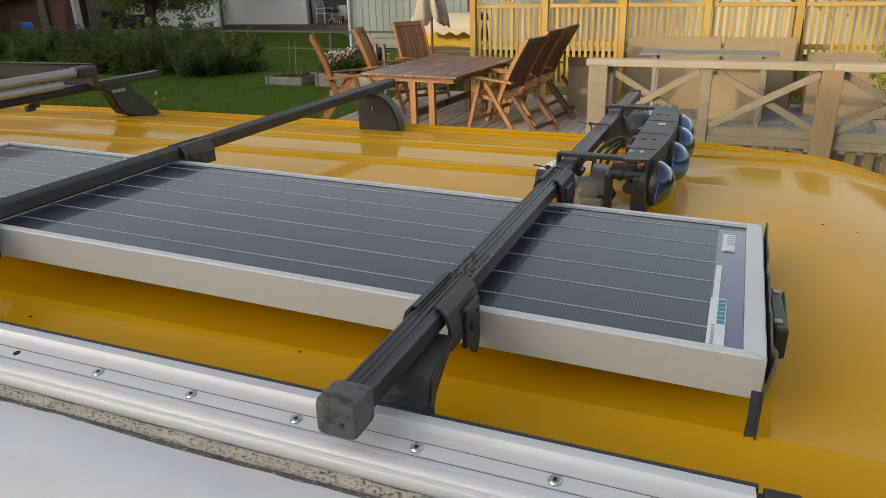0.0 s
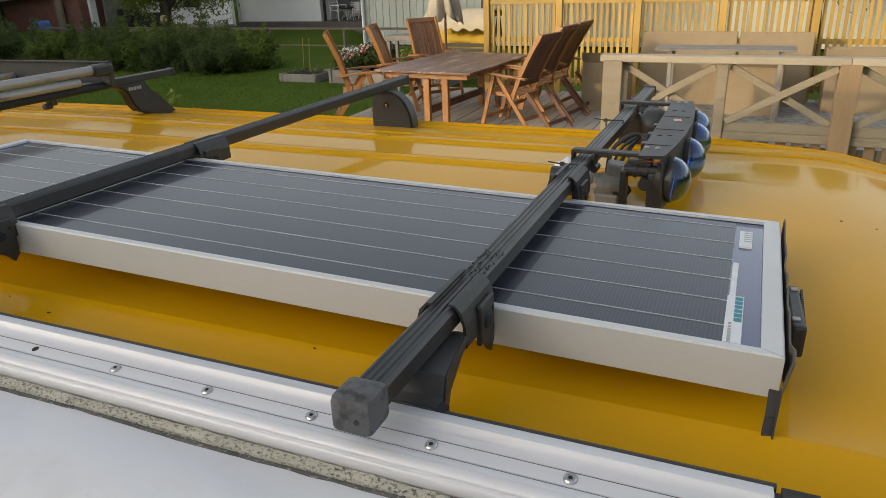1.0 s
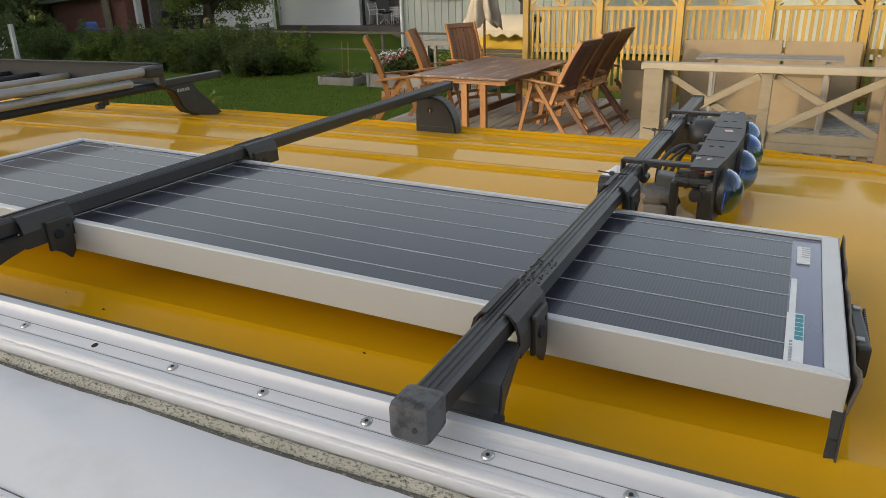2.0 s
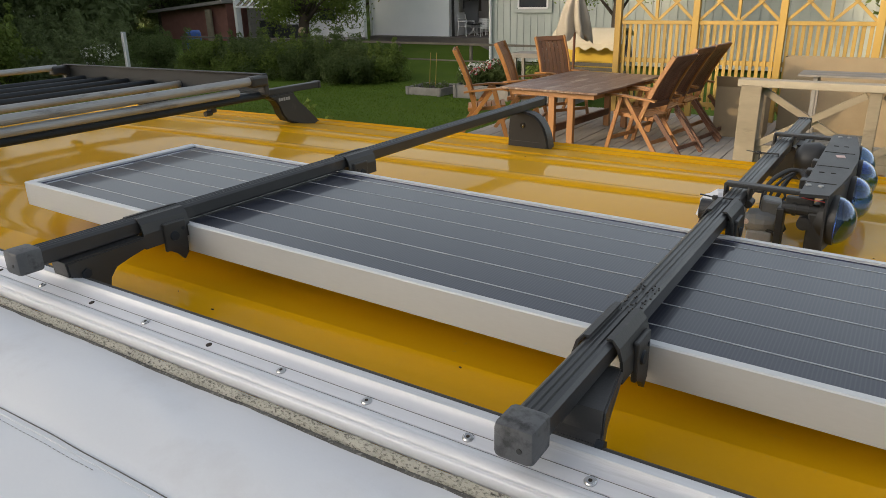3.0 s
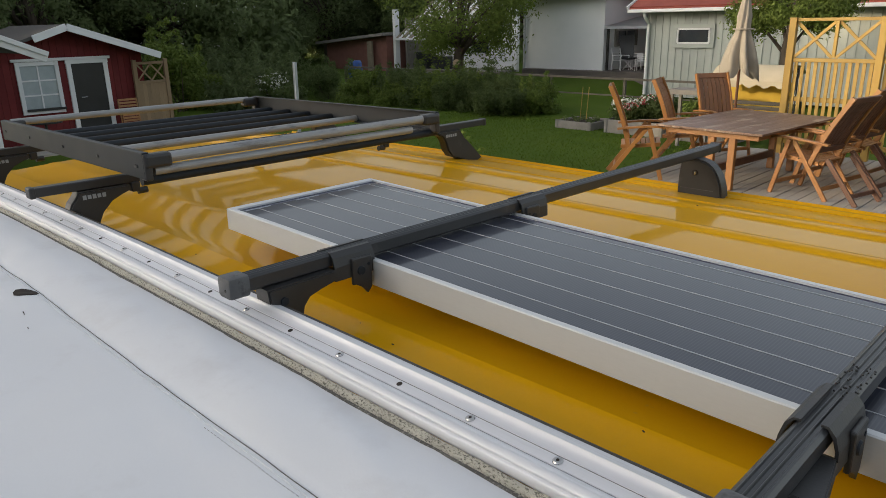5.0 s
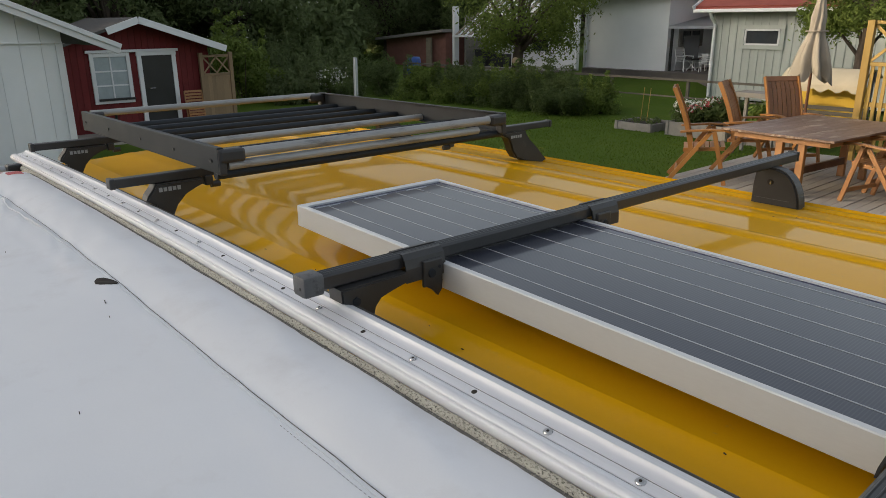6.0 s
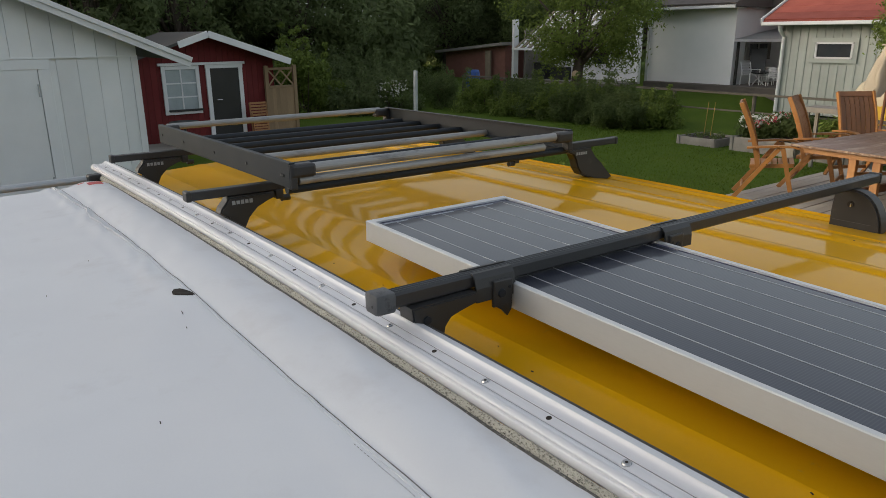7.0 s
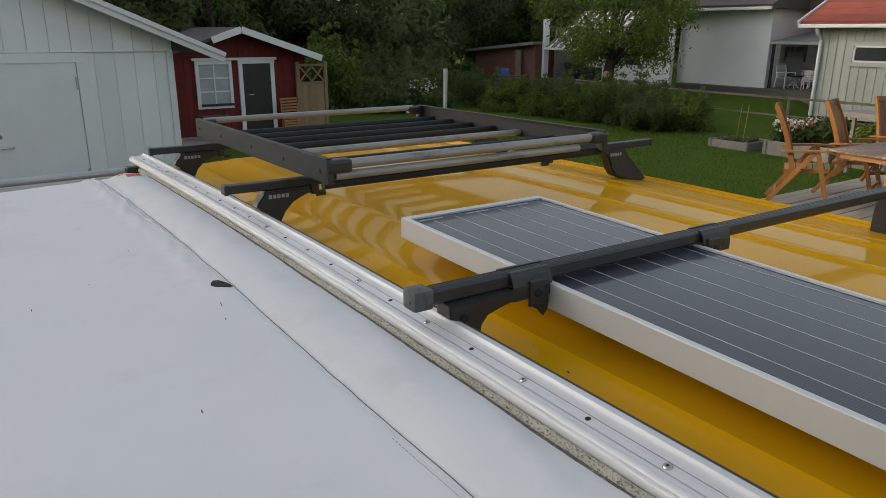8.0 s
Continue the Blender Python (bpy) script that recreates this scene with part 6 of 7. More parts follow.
def tree(x, y, h, r, trunk_h, seed, mat="leaf", count=9000, size=0.11, label="broad leafy garden tree", trunk_r=0.16, clumps=30, low=0.35, lean=0.0):
    rs = random.Random(seed)
    t = thing("tree", label, "tree", at=pose(x, y, ground_height(x, y)))
    cl = []
    for k in range(clumps):
        a, q = rs.uniform(0, math.tau), r * math.sqrt(rs.uniform(0.02 if clumps < 62 else 0.42, 1.0))
        z = trunk_h * low + (h - trunk_h * low) * rs.uniform(0.05, 0.95)
        q *= math.sqrt(max(0.1, 1 - (2 * (z - trunk_h * low) / (h - trunk_h * low) - 0.85) ** 2 * 0.7))
        cl.append((q * math.cos(a) + lean * (1.4 - z / h), q * math.sin(a), z, r * rs.uniform(0.16, 0.32)))
    bm = bmesh.new()
    top = (0.1, 0.05, trunk_h)
    hose(bm, [(0, 0, -0.1), (0.03, 0.0, trunk_h * 0.3), (0.0, 0.04, trunk_h * 0.65), top, (0.1, 0.0, h * 0.8)], [trunk_r * 1.3, trunk_r, trunk_r * 0.9, trunk_r * 0.75, 0.02], 10)
    part("trunk", bm, "bark", t, smooth=True)
    for c in cl[::3]:
        bm = bmesh.new()
        z0 = trunk_h * rs.uniform(0.6, 1.1)
        hose(bm, [(0.04, 0.02, z0), (0.45 * c[0], 0.45 * c[1], z0 + 0.5 * (c[2] - z0) + 0.1), c[:3]], [trunk_r * 0.4, trunk_r * 0.22, 0.012], 6)
        part("limb", bm, "bark", t, smooth=True)
    leaves("crown", cl, count, size, mat, t, seed)
    return t


for k, (x, y, r, h) in enumerate(((-11.9, 15.3, 0.80, 1.05), (-12.9, 15.0, 0.95, 1.15), (-13.9, 15.1, 1.0, 1.35), (-15.0, 15.2, 1.05, 1.30),
                                  (-16.2, 15.0, 1.1, 1.15), (-17.3, 15.3, 1.0, 1.25), (-18.2, 14.6, 0.9, 1.0), (-12.4, 14.6, 0.8, 0.8), (-14.5, 14.7, 0.9, 0.85), (-16.8, 14.6, 0.9, 0.8), (-20.2, 14.4, 1.0, 1.15), (-21.6, 15.3, 1.2, 1.35), (-19.3, 15.4, 0.8, 0.9))):
    shrub(x, y, r, 0.86 * h, 100 + k, "leaf" if k % 3 else "leaf_light", 9500, size=0.040)
for k, (x, y, r, h) in enumerate(((-22.2, 13.2, 1.3, 1.5), (-20.6, 12.2, 1.1, 1.1), (-24.0, 11.2, 1.5, 1.7), (-21.0, 9.5, 1.25, 2.3), (-22.6, 10.3, 1.2, 1.25), (-19.8, 10.6, 0.9, 0.85), (-25.5, 14.8, 1.6, 1.6))):
    shrub(x, y, r, h, 130 + k, "leaf_light" if k in (3, 4) else "leaf_dark", 7000, size=0.07)
shrub(-4.95, 4.75, 0.34, 1.12, 149, "leaf_light", 1800, "tall leafy weeds growing beside the van", size=0.04)
wl = shrub(-19.5, 11.75, 0.7, 0.95, 150, "leaf", 2500, "shrub in white blossom beside the lawn")
leaves("blossom", [(0.3 * math.cos(a), 0.3 * math.sin(a), 0.75 + 0.15 * math.sin(3 * a), 0.25) for a in steps(0, 6, 8)], 280, 0.040, "petal_white", wl, 151, label="white blossom")

apple = tree(-17.3, 17.9, 4.6, 2.5, 1.7, 7, "leaf_light", 23000, 0.065, "spreading apple tree with a sawn-off limb", 0.20, 60, low=0.86, lean=0.35)
bm = bmesh.new()
rod(bm, (0.05, -0.05, 0.92), (0.20, -0.28, 1.02), 0.14, 0.125, seg=16)
stub = part("limb_stub", bm, "bark", apple, "sawn limb stub")
bm = bmesh.new()
rod(bm, (0.20, -0.28, 1.02), (0.206, -0.29, 1.024), 0.118, seg=16)
part("cut_face", bm, "sawn", stub, "pale sawn face")
tree(-5.65, 15.8, 4.0, 1.35, 2.6, 8, "leaf_light", 24000, 0.045, "light green fruit tree behind the parasol", 0.12, 34, low=0.80)
tree(1.2, 15.5, 5.0, 2.2, 2.2, 9, "leaf_light", 9000, 0.08, "light green tree behind the screen fence", 0.14, 30, low=0.9)
k = 0
for x, y, h, r in ((-30, 3, 9, 3.4), (-27, 7.5, 8, 3.0), (-31, 10, 10, 3.6), (-27.5, 12.5, 8.5, 3.0), (-35, 14, 10, 3.8), (-35, 18.0, 9, 3.2), (-36, 21, 10, 3.8), (-37, 27, 10, 4.0),
                   (-33, 31, 9, 3.4), (-41, 16, 12, 4.4), (-40, 8, 12, 4.4), (-38, 0, 11, 4.2), (-34, -5, 8, 3.6), (-28, -2, 7.5, 3.0), (-28, 36, 9, 3.6), (-36, 30, 9, 3.2), (-31, 29.5, 7.5, 2.6), (-44, 24, 12, 4.5), (-24, 4.0, 6.5, 2.2), (-40, -8, 8, 3.6)):
    # trees below y 10.5 keep full height to block the sun from the houses
    t = tree(x, y, h if y < 10.5 else 0.66 * h, 0.85 * r, h * 0.25, 200 + k, "leaf_dark" if k % 4 else "leaf", 26000, 0.105, "tall dark leafy tree at the wood's edge", 0.22, 72, low=0.15)
    if (x, y) == (-27.5, 12.5):
        leaves("blossom", [(1.9, -0.9 + 0.5 * i, 2.2 + 0.9 * ((i * 5) % 4), 0.9) for i in range(6)], 150, 0.05, "petal_white", t, 260, label="scattered white blossom")
    k += 1
# three trees added to keep the low sun off the white house
for x, y, h in ((-23, -5, 9.5), (-26.5, -3.5, 10), (-30, -1, 10)):
    tree(x, y, h, 3.0, 2.4, 240 + k, "leaf_dark", 22000, 0.12, "tall dark leafy tree added beside the garage to block sun", 0.24, 44, low=0.2)
    k += 1
# the dense wood behind, in one mass of leaves
rs = random.Random(77)
wood = [(rs.uniform(-46, -38), rs.uniform(-12, 34), rs.uniform(0.5, 6.2), rs.uniform(1.2, 2.0)) for _ in range(170)]
wood += [(rs.uniform(-37, -28.5), rs.uniform(-4, 20), rs.uniform(0.4, 3.5), rs.uniform(0.9, 1.5)) for _ in range(70)]
tagged(leaves("wood", wood, 150000, 0.21, "leaf_dark", None, 78), "dark dense wood behind the gardens", "wood", kind="stuff")
# added leaf masses that dim the bright horizon mirrored in the van roof
far = [(rs.uniform(12, 26), rs.uniform(-12, 34), rs.uniform(0.4, 4.0), rs.uniform(1.0, 1.6)) for _ in range(110)]
far += [(rs.uniform(-24, 24), rs.uniform(31, 38), rs.uniform(0.5, 5.0), rs.uniform(1.2, 1.8)) for _ in range(90)]
tagged(leaves("reflection_trees", far, 42000, 0.28, "leaf_dark", None, 79), "leafy trees added round the gardens to darken the roof's reflections", "wood", kind="stuff")
bm = bmesh.new()
for i in range(60):
    a, b = rs.uniform(-46, -36), rs.uniform(-12, 34)
    hose(bm, [(a, b, 0), (a + rs.uniform(-0.3, 0.3), b, 3), (a + rs.uniform(-0.6, 0.6), b, 6.5)], [0.16, 0.12, 0.04], 5)
tagged(part("wood_trunks", bm, "bark"), "bare trunks inside the dark wood", "wood", kind="stuff")

# ---- garden fence, posts ----
gf = thing("rail_fence", "weathered low rail fence along the end of the lawn", "fence")
for z, w in ((0.95, 0.060), (0.52, 0.040)):
    for a in range(6):
        x0 = -21.5 + a * 2.35
        bm = bmesh.new()
        box(bm, (x0 + 1.175, 16.2, z), (2.345, 0.05, w * 0.9), bevel=0.003)
        part("rail", bm, "rail_wood", gf)
for a in range(7):
    bm = bmesh.new()
    box(bm, (-21.5 + a * 2.35, 16.26, 0.47), (0.07, 0.07, 0.94), bevel=0.003)
    part("post", bm, "rail_wood", gf)
gp = thing("white_post", "pale weathered boundary post with a groove", "post")
bm = bmesh.new()
box(bm, (-14.13, 9.04, 0.82), (0.10, 0.06, 1.64), (0, 1.2, 0), 0.006)
part("shaft", bm, "galv", gp)
bm = bmesh.new()
box(bm, (-14.10, 9.005, 0.82), (0.02, 0.012, 1.60), (0, 1.2, 0))
part("groove", bm, "white_wood", gp)


# ---- buildings ----
def boards(parent, mat, y0, y1, pitch, x, foot, top_at, thick=0.02, gap=0.008, name="board"):
    """Upright cladding boards on a wall that faces +x, up to top_at(y)."""
    n = max(1, round((y1 - y0) / pitch))
    w = (y1 - y0) / n
    for i in range(n):
        a, b = y0 + i * w + gap / 2, y0 + (i + 1) * w - gap / 2
        bm = bmesh.new()
        prism(bm, [(a, foot), (b, foot), (b, top_at(b)), (a, top_at(a))], x, x + thick)
        part(name, bm, mat, parent)


# white garage
garage = thing("garage", "pale grey boarded garage with a white bargeboard and a side door", "garage")
GXW = -12.0
GR0, GR1, GRIDGE = -3.4, 2.32, -0.54


def g_roof(y):
    return 2.42 + 0.43 * (2.32 - max(abs(y - GRIDGE) + GRIDGE, y)) if y > GRIDGE else 2.42 + 0.43 * (y - GR0)


bm = bmesh.new()
prism(bm, [(GR0, 0), (GR1, 0), (GR1, g_roof(GR1)), (GRIDGE, g_roof(GRIDGE)), (GR0, g_roof(GR0))], GXW - 6.0, GXW)
part("wall", bm, "garage_wall", garage)
boards(garage, "garage_wall", GR0, GR1, 0.28, GXW + 0.002, 0.05, lambda y: 2.17, thick=0.012, gap=0.006)
boards(garage, "garage_wall", GR0, GR1, 0.28, GXW + 0.002, 2.185, lambda y: g_roof(y) - 0.03, thick=0.030, gap=0.006)
bm = bmesh.new()
box(bm, (GXW + 0.03, (GR0 + GR1) / 2, 2.178), (0.05, GR1 - GR0, 0.022))
part("drip_board", bm, "garage_wall", garage)
bm = bmesh.new()
box(bm, (GXW + 0.02, GR1 - 0.045, 1.09), (0.05, 0.10, 2.15), bevel=0.004)
part("corner_board", bm, "white_wood", garage)
for s in (1, -1):
    bm = bmesh.new()
    ea = 3.05 if s > 0 else GRIDGE - (3.05 - GRIDGE)
    beam(bm, (GXW - 2.9, GRIDGE, 3.66), (GXW - 2.9, ea, 3.66 - 0.43 * abs(ea - GRIDGE)), 6.5, 0.05)
    part("roof_slope", bm, "roof_dark", garage)
    bm = bmesh.new()
    beam(bm, (GXW + 0.37, GRIDGE, 3.61), (GXW + 0.37, ea, 3.61 - 0.43 * abs(ea - GRIDGE)), 0.03, 0.16, 0.004)
    beam(bm, (GXW + 0.40, GRIDGE, 3.655), (GXW + 0.40, ea, 3.655 - 0.43 * abs(ea - GRIDGE)), 0.03, 0.07, 0.004)
    part("bargeboard", bm, "white_wood", garage, "white bargeboard")
bm = bmesh.new()
box(bm, (GXW + 0.035, 0.18, 1.02), (0.04, 1.46, 2.0), bevel=0.003)
gd = part("door", bm, "garage_wall", garage, "flush pale grey door")
for c, s in (((GXW + 0.04, -0.60, 1.05), (0.05, 0.10, 2.1)), ((GXW + 0.04, 1.00, 1.05), (0.05, 0.16, 2.1)), ((GXW + 0.04, 0.2, 2.09), (0.06, 1.76, 0.14))):
    bm = bmesh.new()
    box(bm, c, s, bevel=0.004)
    part("door_frame", bm, "garage_wall", garage)
for z in (1.72, 0.35):
    bm = bmesh.new()
    rod(bm, (GXW + 0.07, 0.90, z - 0.09), (GXW + 0.07, 0.90, z + 0.09), 0.016, seg=8)
    part("hinge", bm, "galv", gd)
bm = bmesh.new()
rod(bm, (GXW + 0.05, -0.20, 0.84), (GXW + 0.11, -0.20, 0.84), 0.014, seg=8)
rod(bm, (GXW + 0.10, -0.21, 0.84), (GXW + 0.10, -0.04, 0.84), 0.013, seg=8)
rod(bm, (GXW + 0.050, -0.20, 1.00), (GXW + 0.062, -0.20, 1.00), 0.030, seg=12)
part("handle", bm, "chrome", gd, "steel lever handle")

# red playhouse shed
hut = thing("red_shed", "small dark red wooden shed with white trim", "shed")
HX = -17.3
HY0, HY1, HYR = 3.30, 6.86, 5.12


def h_roof(y):
    return 2.52 - 0.335 * abs(y - HYR)


bm = bmesh.new()
prism(bm, [(HY0, 0), (HY1, 0), (HY1, h_roof(HY1)), (HYR, h_roof(HYR)), (HY0, h_roof(HY0))], HX - 3.2, HX)
part("wall", bm, "red_wall", hut)
boards(hut, "red_wall", HY0, HY1, 0.14, HX + 0.002, 0.05, lambda y: h_roof(y) - 0.02, 0.018, 0.006)
for ea, eb in ((2.0 + HYR, 2.0 + HYR), (HYR - 2.25, 4.42)):
    bm = bmesh.new()
    beam(bm, (HX - 1.45, HYR, 2.535), (HX - 1.45, ea, 2.535 - 0.335 * abs(ea - HYR)), 3.9, 0.06)
    part("roof_slope", bm, "roof_dark", hut)
    bm = bmesh.new()
    beam(bm, (HX + 0.52, HYR, 2.505), (HX + 0.52, eb, 2.505 - 0.335 * abs(eb - HYR)), 0.03, 0.15, 0.004)
    part("bargeboard", bm, "white_wood", hut, "white bargeboard")


def window(parent, x, y0, y1, z0, z1, rows, cols, glass="curtain", trim=0.085):
    bm = bmesh.new()
    box(bm, (x + 0.012, (y0 + y1) / 2, (z0 + z1) / 2), (0.02, y1 - y0 - 2 * trim, z1 - z0 - 2 * trim))
    w = part("window", bm, glass, parent, "small paned window")
    for c, s in (((y0 + trim / 2, (z0 + z1) / 2), (trim, z1 - z0)), ((y1 - trim / 2, (z0 + z1) / 2), (trim, z1 - z0)),
                 (((y0 + y1) / 2, z0 + trim / 2), (y1 - y0 - 2 * trim, trim)), (((y0 + y1) / 2, z1 - trim / 2), (y1 - y0 - 2 * trim, trim))):
        bm = bmesh.new()
        box(bm, (x + 0.03, *c), (0.05, *s), bevel=0.004)
        part("frame", bm, "white_wood", w)
    for i in range(1, cols):
        bm = bmesh.new()
        yy = y0 + trim + (y1 - y0 - 2 * trim) * i / cols
        box(bm, (x + 0.028, yy, (z0 + z1) / 2), (0.022, 0.032, z1 - z0 - 2 * trim))
        part("muntin", bm, "white_wood", w)
    for i in range(1, rows):
        bm = bmesh.new()
        zz = z0 + trim + (z1 - z0 - 2 * trim) * i / rows
        box(bm, (x + 0.027, (y0 + y1) / 2, zz), (0.020, y1 - y0 - 2 * trim, 0.032))
        part("muntin", bm, "white_wood", w)
    return w


window(hut, HX + 0.02, 4.10, 4.97, 0.69, 1.80, 3, 2)
bm = bmesh.new()
box(bm, (HX + 0.075, 5.06, 1.835), (0.06, 2.06, 0.06), bevel=0.004)
part("lintel", bm, "white_wood", hut, "white board over window and door")
bm = bmesh.new()
box(bm, (HX + 0.075, 4.58, 0.78), (0.09, 0.80, 0.05), bevel=0.004)
part("window_box", bm, "dark_paint", hut, "dark ledge under the window")
bm = bmesh.new()
box(bm, (HX + 0.035, 5.58, 0.88), (0.045, 0.70, 1.68), bevel=0.004)
hd = part("door", bm, "dark_paint", hut, "black painted door")
for c, s in (((HX + 0.045, 5.18, 0.90), (0.06, 0.10, 1.80)), ((HX + 0.045, 5.98, 0.90), (0.06, 0.10, 1.80)), ((HX + 0.047, 5.58, 1.765), (0.065, 0.92, 0.09))):
    bm = bmesh.new()
    box(bm, c, s, bevel=0.004)
    part("door_trim", bm, "white_wood", hut, "white door trim")
bm = bmesh.new()
rod(bm, (HX + 0.06, 5.34, 0.98), (HX + 0.11, 5.34, 0.98), 0.012, seg=8)
rod(bm, (HX + 0.105, 5.34, 0.98), (HX + 0.105, 5.46, 0.98), 0.010, seg=8)
part("handle", bm, "chrome", hd)
tb = thing("small_round_table", "small dark round table by the shed wall", "table")
bm = bmesh.new()
rod(bm, (HX + 0.9, 4.25, 0.58), (HX + 0.9, 4.25, 0.61), 0.33, seg=24)
part("top", bm, "dark_paint", tb)
bm = bmesh.new()
rod(bm, (HX + 0.9, 4.25, 0.0), (HX + 0.9, 4.25, 0.58), 0.03, seg=10)
rod(bm, (HX + 0.9, 4.25, 0.0), (HX + 0.9, 4.25, 0.03), 0.22, seg=20)
part("stem", bm, "dark_paint", tb)
fold = thing("folding_chair", "orange-brown slatted folding chair leaning folded by the shed", "garden chair", at=pose(HX + 0.40, 6.27, 0.05, 0, -9, 0))
for y in (-0.215, 0.215):
    bm = bmesh.new()
    beam(bm, (0.0, y, 0.0), (0.0, y, 0.84), 0.022, 0.040, 0.003, up=(1, 0, 0))
    part("stile", bm, "teak", fold)
    bm = bmesh.new()
    beam(bm, (0.045, y * 0.86, 0.0), (0.030, y * 0.86, 0.58), 0.022, 0.036, 0.003, up=(1, 0, 0))
    part("rear_leg", bm, "teak", fold)
for k in range(5):
    part("back_slat", box(bmesh.new(), (0.006, 0, 0.82 - 0.072 * k), (0.018, 0.405, 0.048), bevel=0.004), "teak", fold)
for k in range(6):
    part("seat_slat", box(bmesh.new(), (0.062, 0, 0.15 + 0.062 * k), (0.016, 0.40, 0.046), bevel=0.004), "teak", fold)

bm = bmesh.new()
box(bm, (HX + 0.85, 5.1, 0.02), (1.7, 3.9, 0.06), bevel=0.004)
tagged(part("terrace", bm, "deck", label="small grey board terrace before the red shed"), category="terrace", kind="structure")

# board screen beside the shed
scr = thing("board_screen", "weathered pine board screen with a lattice top", "fence")
SX0, SYA, SYB = HX + 0.15, 6.60, 7.36
for y in (SYA, SYB):
    bm = bmesh.new()
    box(bm, (SX0, y, 0.87), (0.09, 0.09, 1.74), bevel=0.004)
    part("post", bm, "screen_pine", scr)
for i in range(7):
    bm = bmesh.new()
    box(bm, (SX0, SYA + 0.045 + (i + 0.5) * 0.67 / 7, 0.62), (0.022, 0.096, 1.14), bevel=0.002)
    part("board", bm, "screen_pine", scr)
for z in (1.22, 1.66):
    bm = bmesh.new()
    box(bm, (SX0 + 0.01, (SYA + SYB) / 2, z), (0.05, 0.66, 0.06), bevel=0.003)
    part("rail", bm, "screen_pine", scr)
for a, b in ((SYA + 0.05, 6.98), (6.98, SYB - 0.05)):
    for o, (z0, z1) in ((0.0, (1.25, 1.63)), (0.02, (1.63, 1.25))):
        bm = bmesh.new()
        beam(bm, (SX0 + o, a, z0), (SX0 + o, b, z1), 0.016, 0.035, 0.001)
        part("lattice_brace", bm, "screen_pine", scr)

# white rendered house
house = thing("white_house", "white rendered house with a grey tiled roof and a covered porch", "house")
WHY = 21.5
bm = bmesh.new()
prism(bm, [(-17.25, 0.42), (-13.75, 0.42), (-13.75, 3.25), (-17.25, 3.25)], WHY, WHY + 8, "y")
part("wall", bm, "render_white", house)
bm = bmesh.new()
prism(bm, [(-17.27, 0.0), (-13.73, 0.0), (-13.73, 0.42), (-17.27, 0.42)], WHY - 0.02, WHY + 8, "y")
part("plinth", bm, "roof_dark", house, "dark grey plinth")
bm = bmesh.new()
prism(bm, [(-13.75, 0.42), (-9.6, 0.42), (-9.6, 3.25), (-13.75, 3.25)], WHY + 3.4, WHY + 8, "y")
part("porch_wall", bm, "render_white", house)
bm = bmesh.new()
prism(bm, [(WHY - 0.5, 3.22), (WHY - 0.5, 3.30), (WHY + 4.0, 5.2), (WHY + 8.5, 3.3), (WHY + 8.5, 3.22)], -17.8, -13.5)
prism(bm, [(WHY + 1.6, 3.22), (WHY + 1.6, 4.18), (WHY + 4.0, 5.2), (WHY + 8.5, 3.3), (WHY + 8.5, 3.22)], -13.5, -9.0)
rf = part("roof", bm, "roof_tile", house, "grey-brown tiled roof")
for i in range(11):
    bm = bmesh.new()
    ya = WHY - 0.5 + i * 0.42
    za = 3.31 + i * 0.42 * (1.9 / 4.5)
    beam(bm, (-17.82, ya + 0.2, za + 0.11), (-8.98 if i > 4 else -13.48, ya + 0.2, za + 0.11), 0.44, 0.03, up=(0, -0.39, 0.92))
    part("tile_course", bm, "roof_tile", rf)
bm = bmesh.new()
box(bm, (-15.66, WHY - 0.52, 3.23), (4.3, 0.04, 0.09))
part("fascia", bm, "white_wood", house, "white fascia")
bm = bmesh.new()
rod(bm, (-17.15, WHY - 0.08, 0.3), (-17.15, WHY - 0.08, 3.2), 0.05, seg=10)
part("downpipe", bm, "galv", house)
bm = bmesh.new()
prism(bm, [(-17.0, 0.0), (-9.0, 0.0), (-9.0, 0.74), (-17.0, 0.74)], WHY - 0.4, WHY - 0.03, "y")
prism(bm, [(-13.74, 0.0), (-9.0, 0.0), (-9.0, 0.74), (-13.74, 0.74)], WHY - 0.03, WHY + 3.4, "y")
part("porch_floor", bm, "roof_tile", house, "raised grey board porch")
bm = bmesh.new()
prism(bm, [(WHY, 2.13), (WHY, 2.21), (WHY + 3.0, 2.62), (WHY + 3.0, 2.57)], -13.745, -10.6)
part("porch_canopy", bm, "canopy", house, "white porch canopy")
for x in (-13.62, -10.75):
    bm = bmesh.new()
    box(bm, (x, WHY + 0.06, 1.44), (0.07, 0.07, 1.42))
    part("porch_post", bm, "dark_paint", house)
pw = part("window", box(bmesh.new(), (-13.735, WHY + 1.42, 1.83), (0.03, 1.10, 0.42)), "glass_dark", house, "window in the porch wall")
for c, s in (((WHY + 1.42, 2.09), (1.50, 0.10)), ((WHY + 1.42, 1.57), (1.50, 0.10)), ((WHY + 0.76, 1.83), (0.18, 0.42)), ((WHY + 2.08, 1.83), (0.18, 0.42)), ((WHY + 1.42, 1.83), (0.06, 0.42))):
    part("frame", box(bmesh.new(), (-13.72, *c), (0.06, *s)), "grey_wood", pw, "grey window frame")


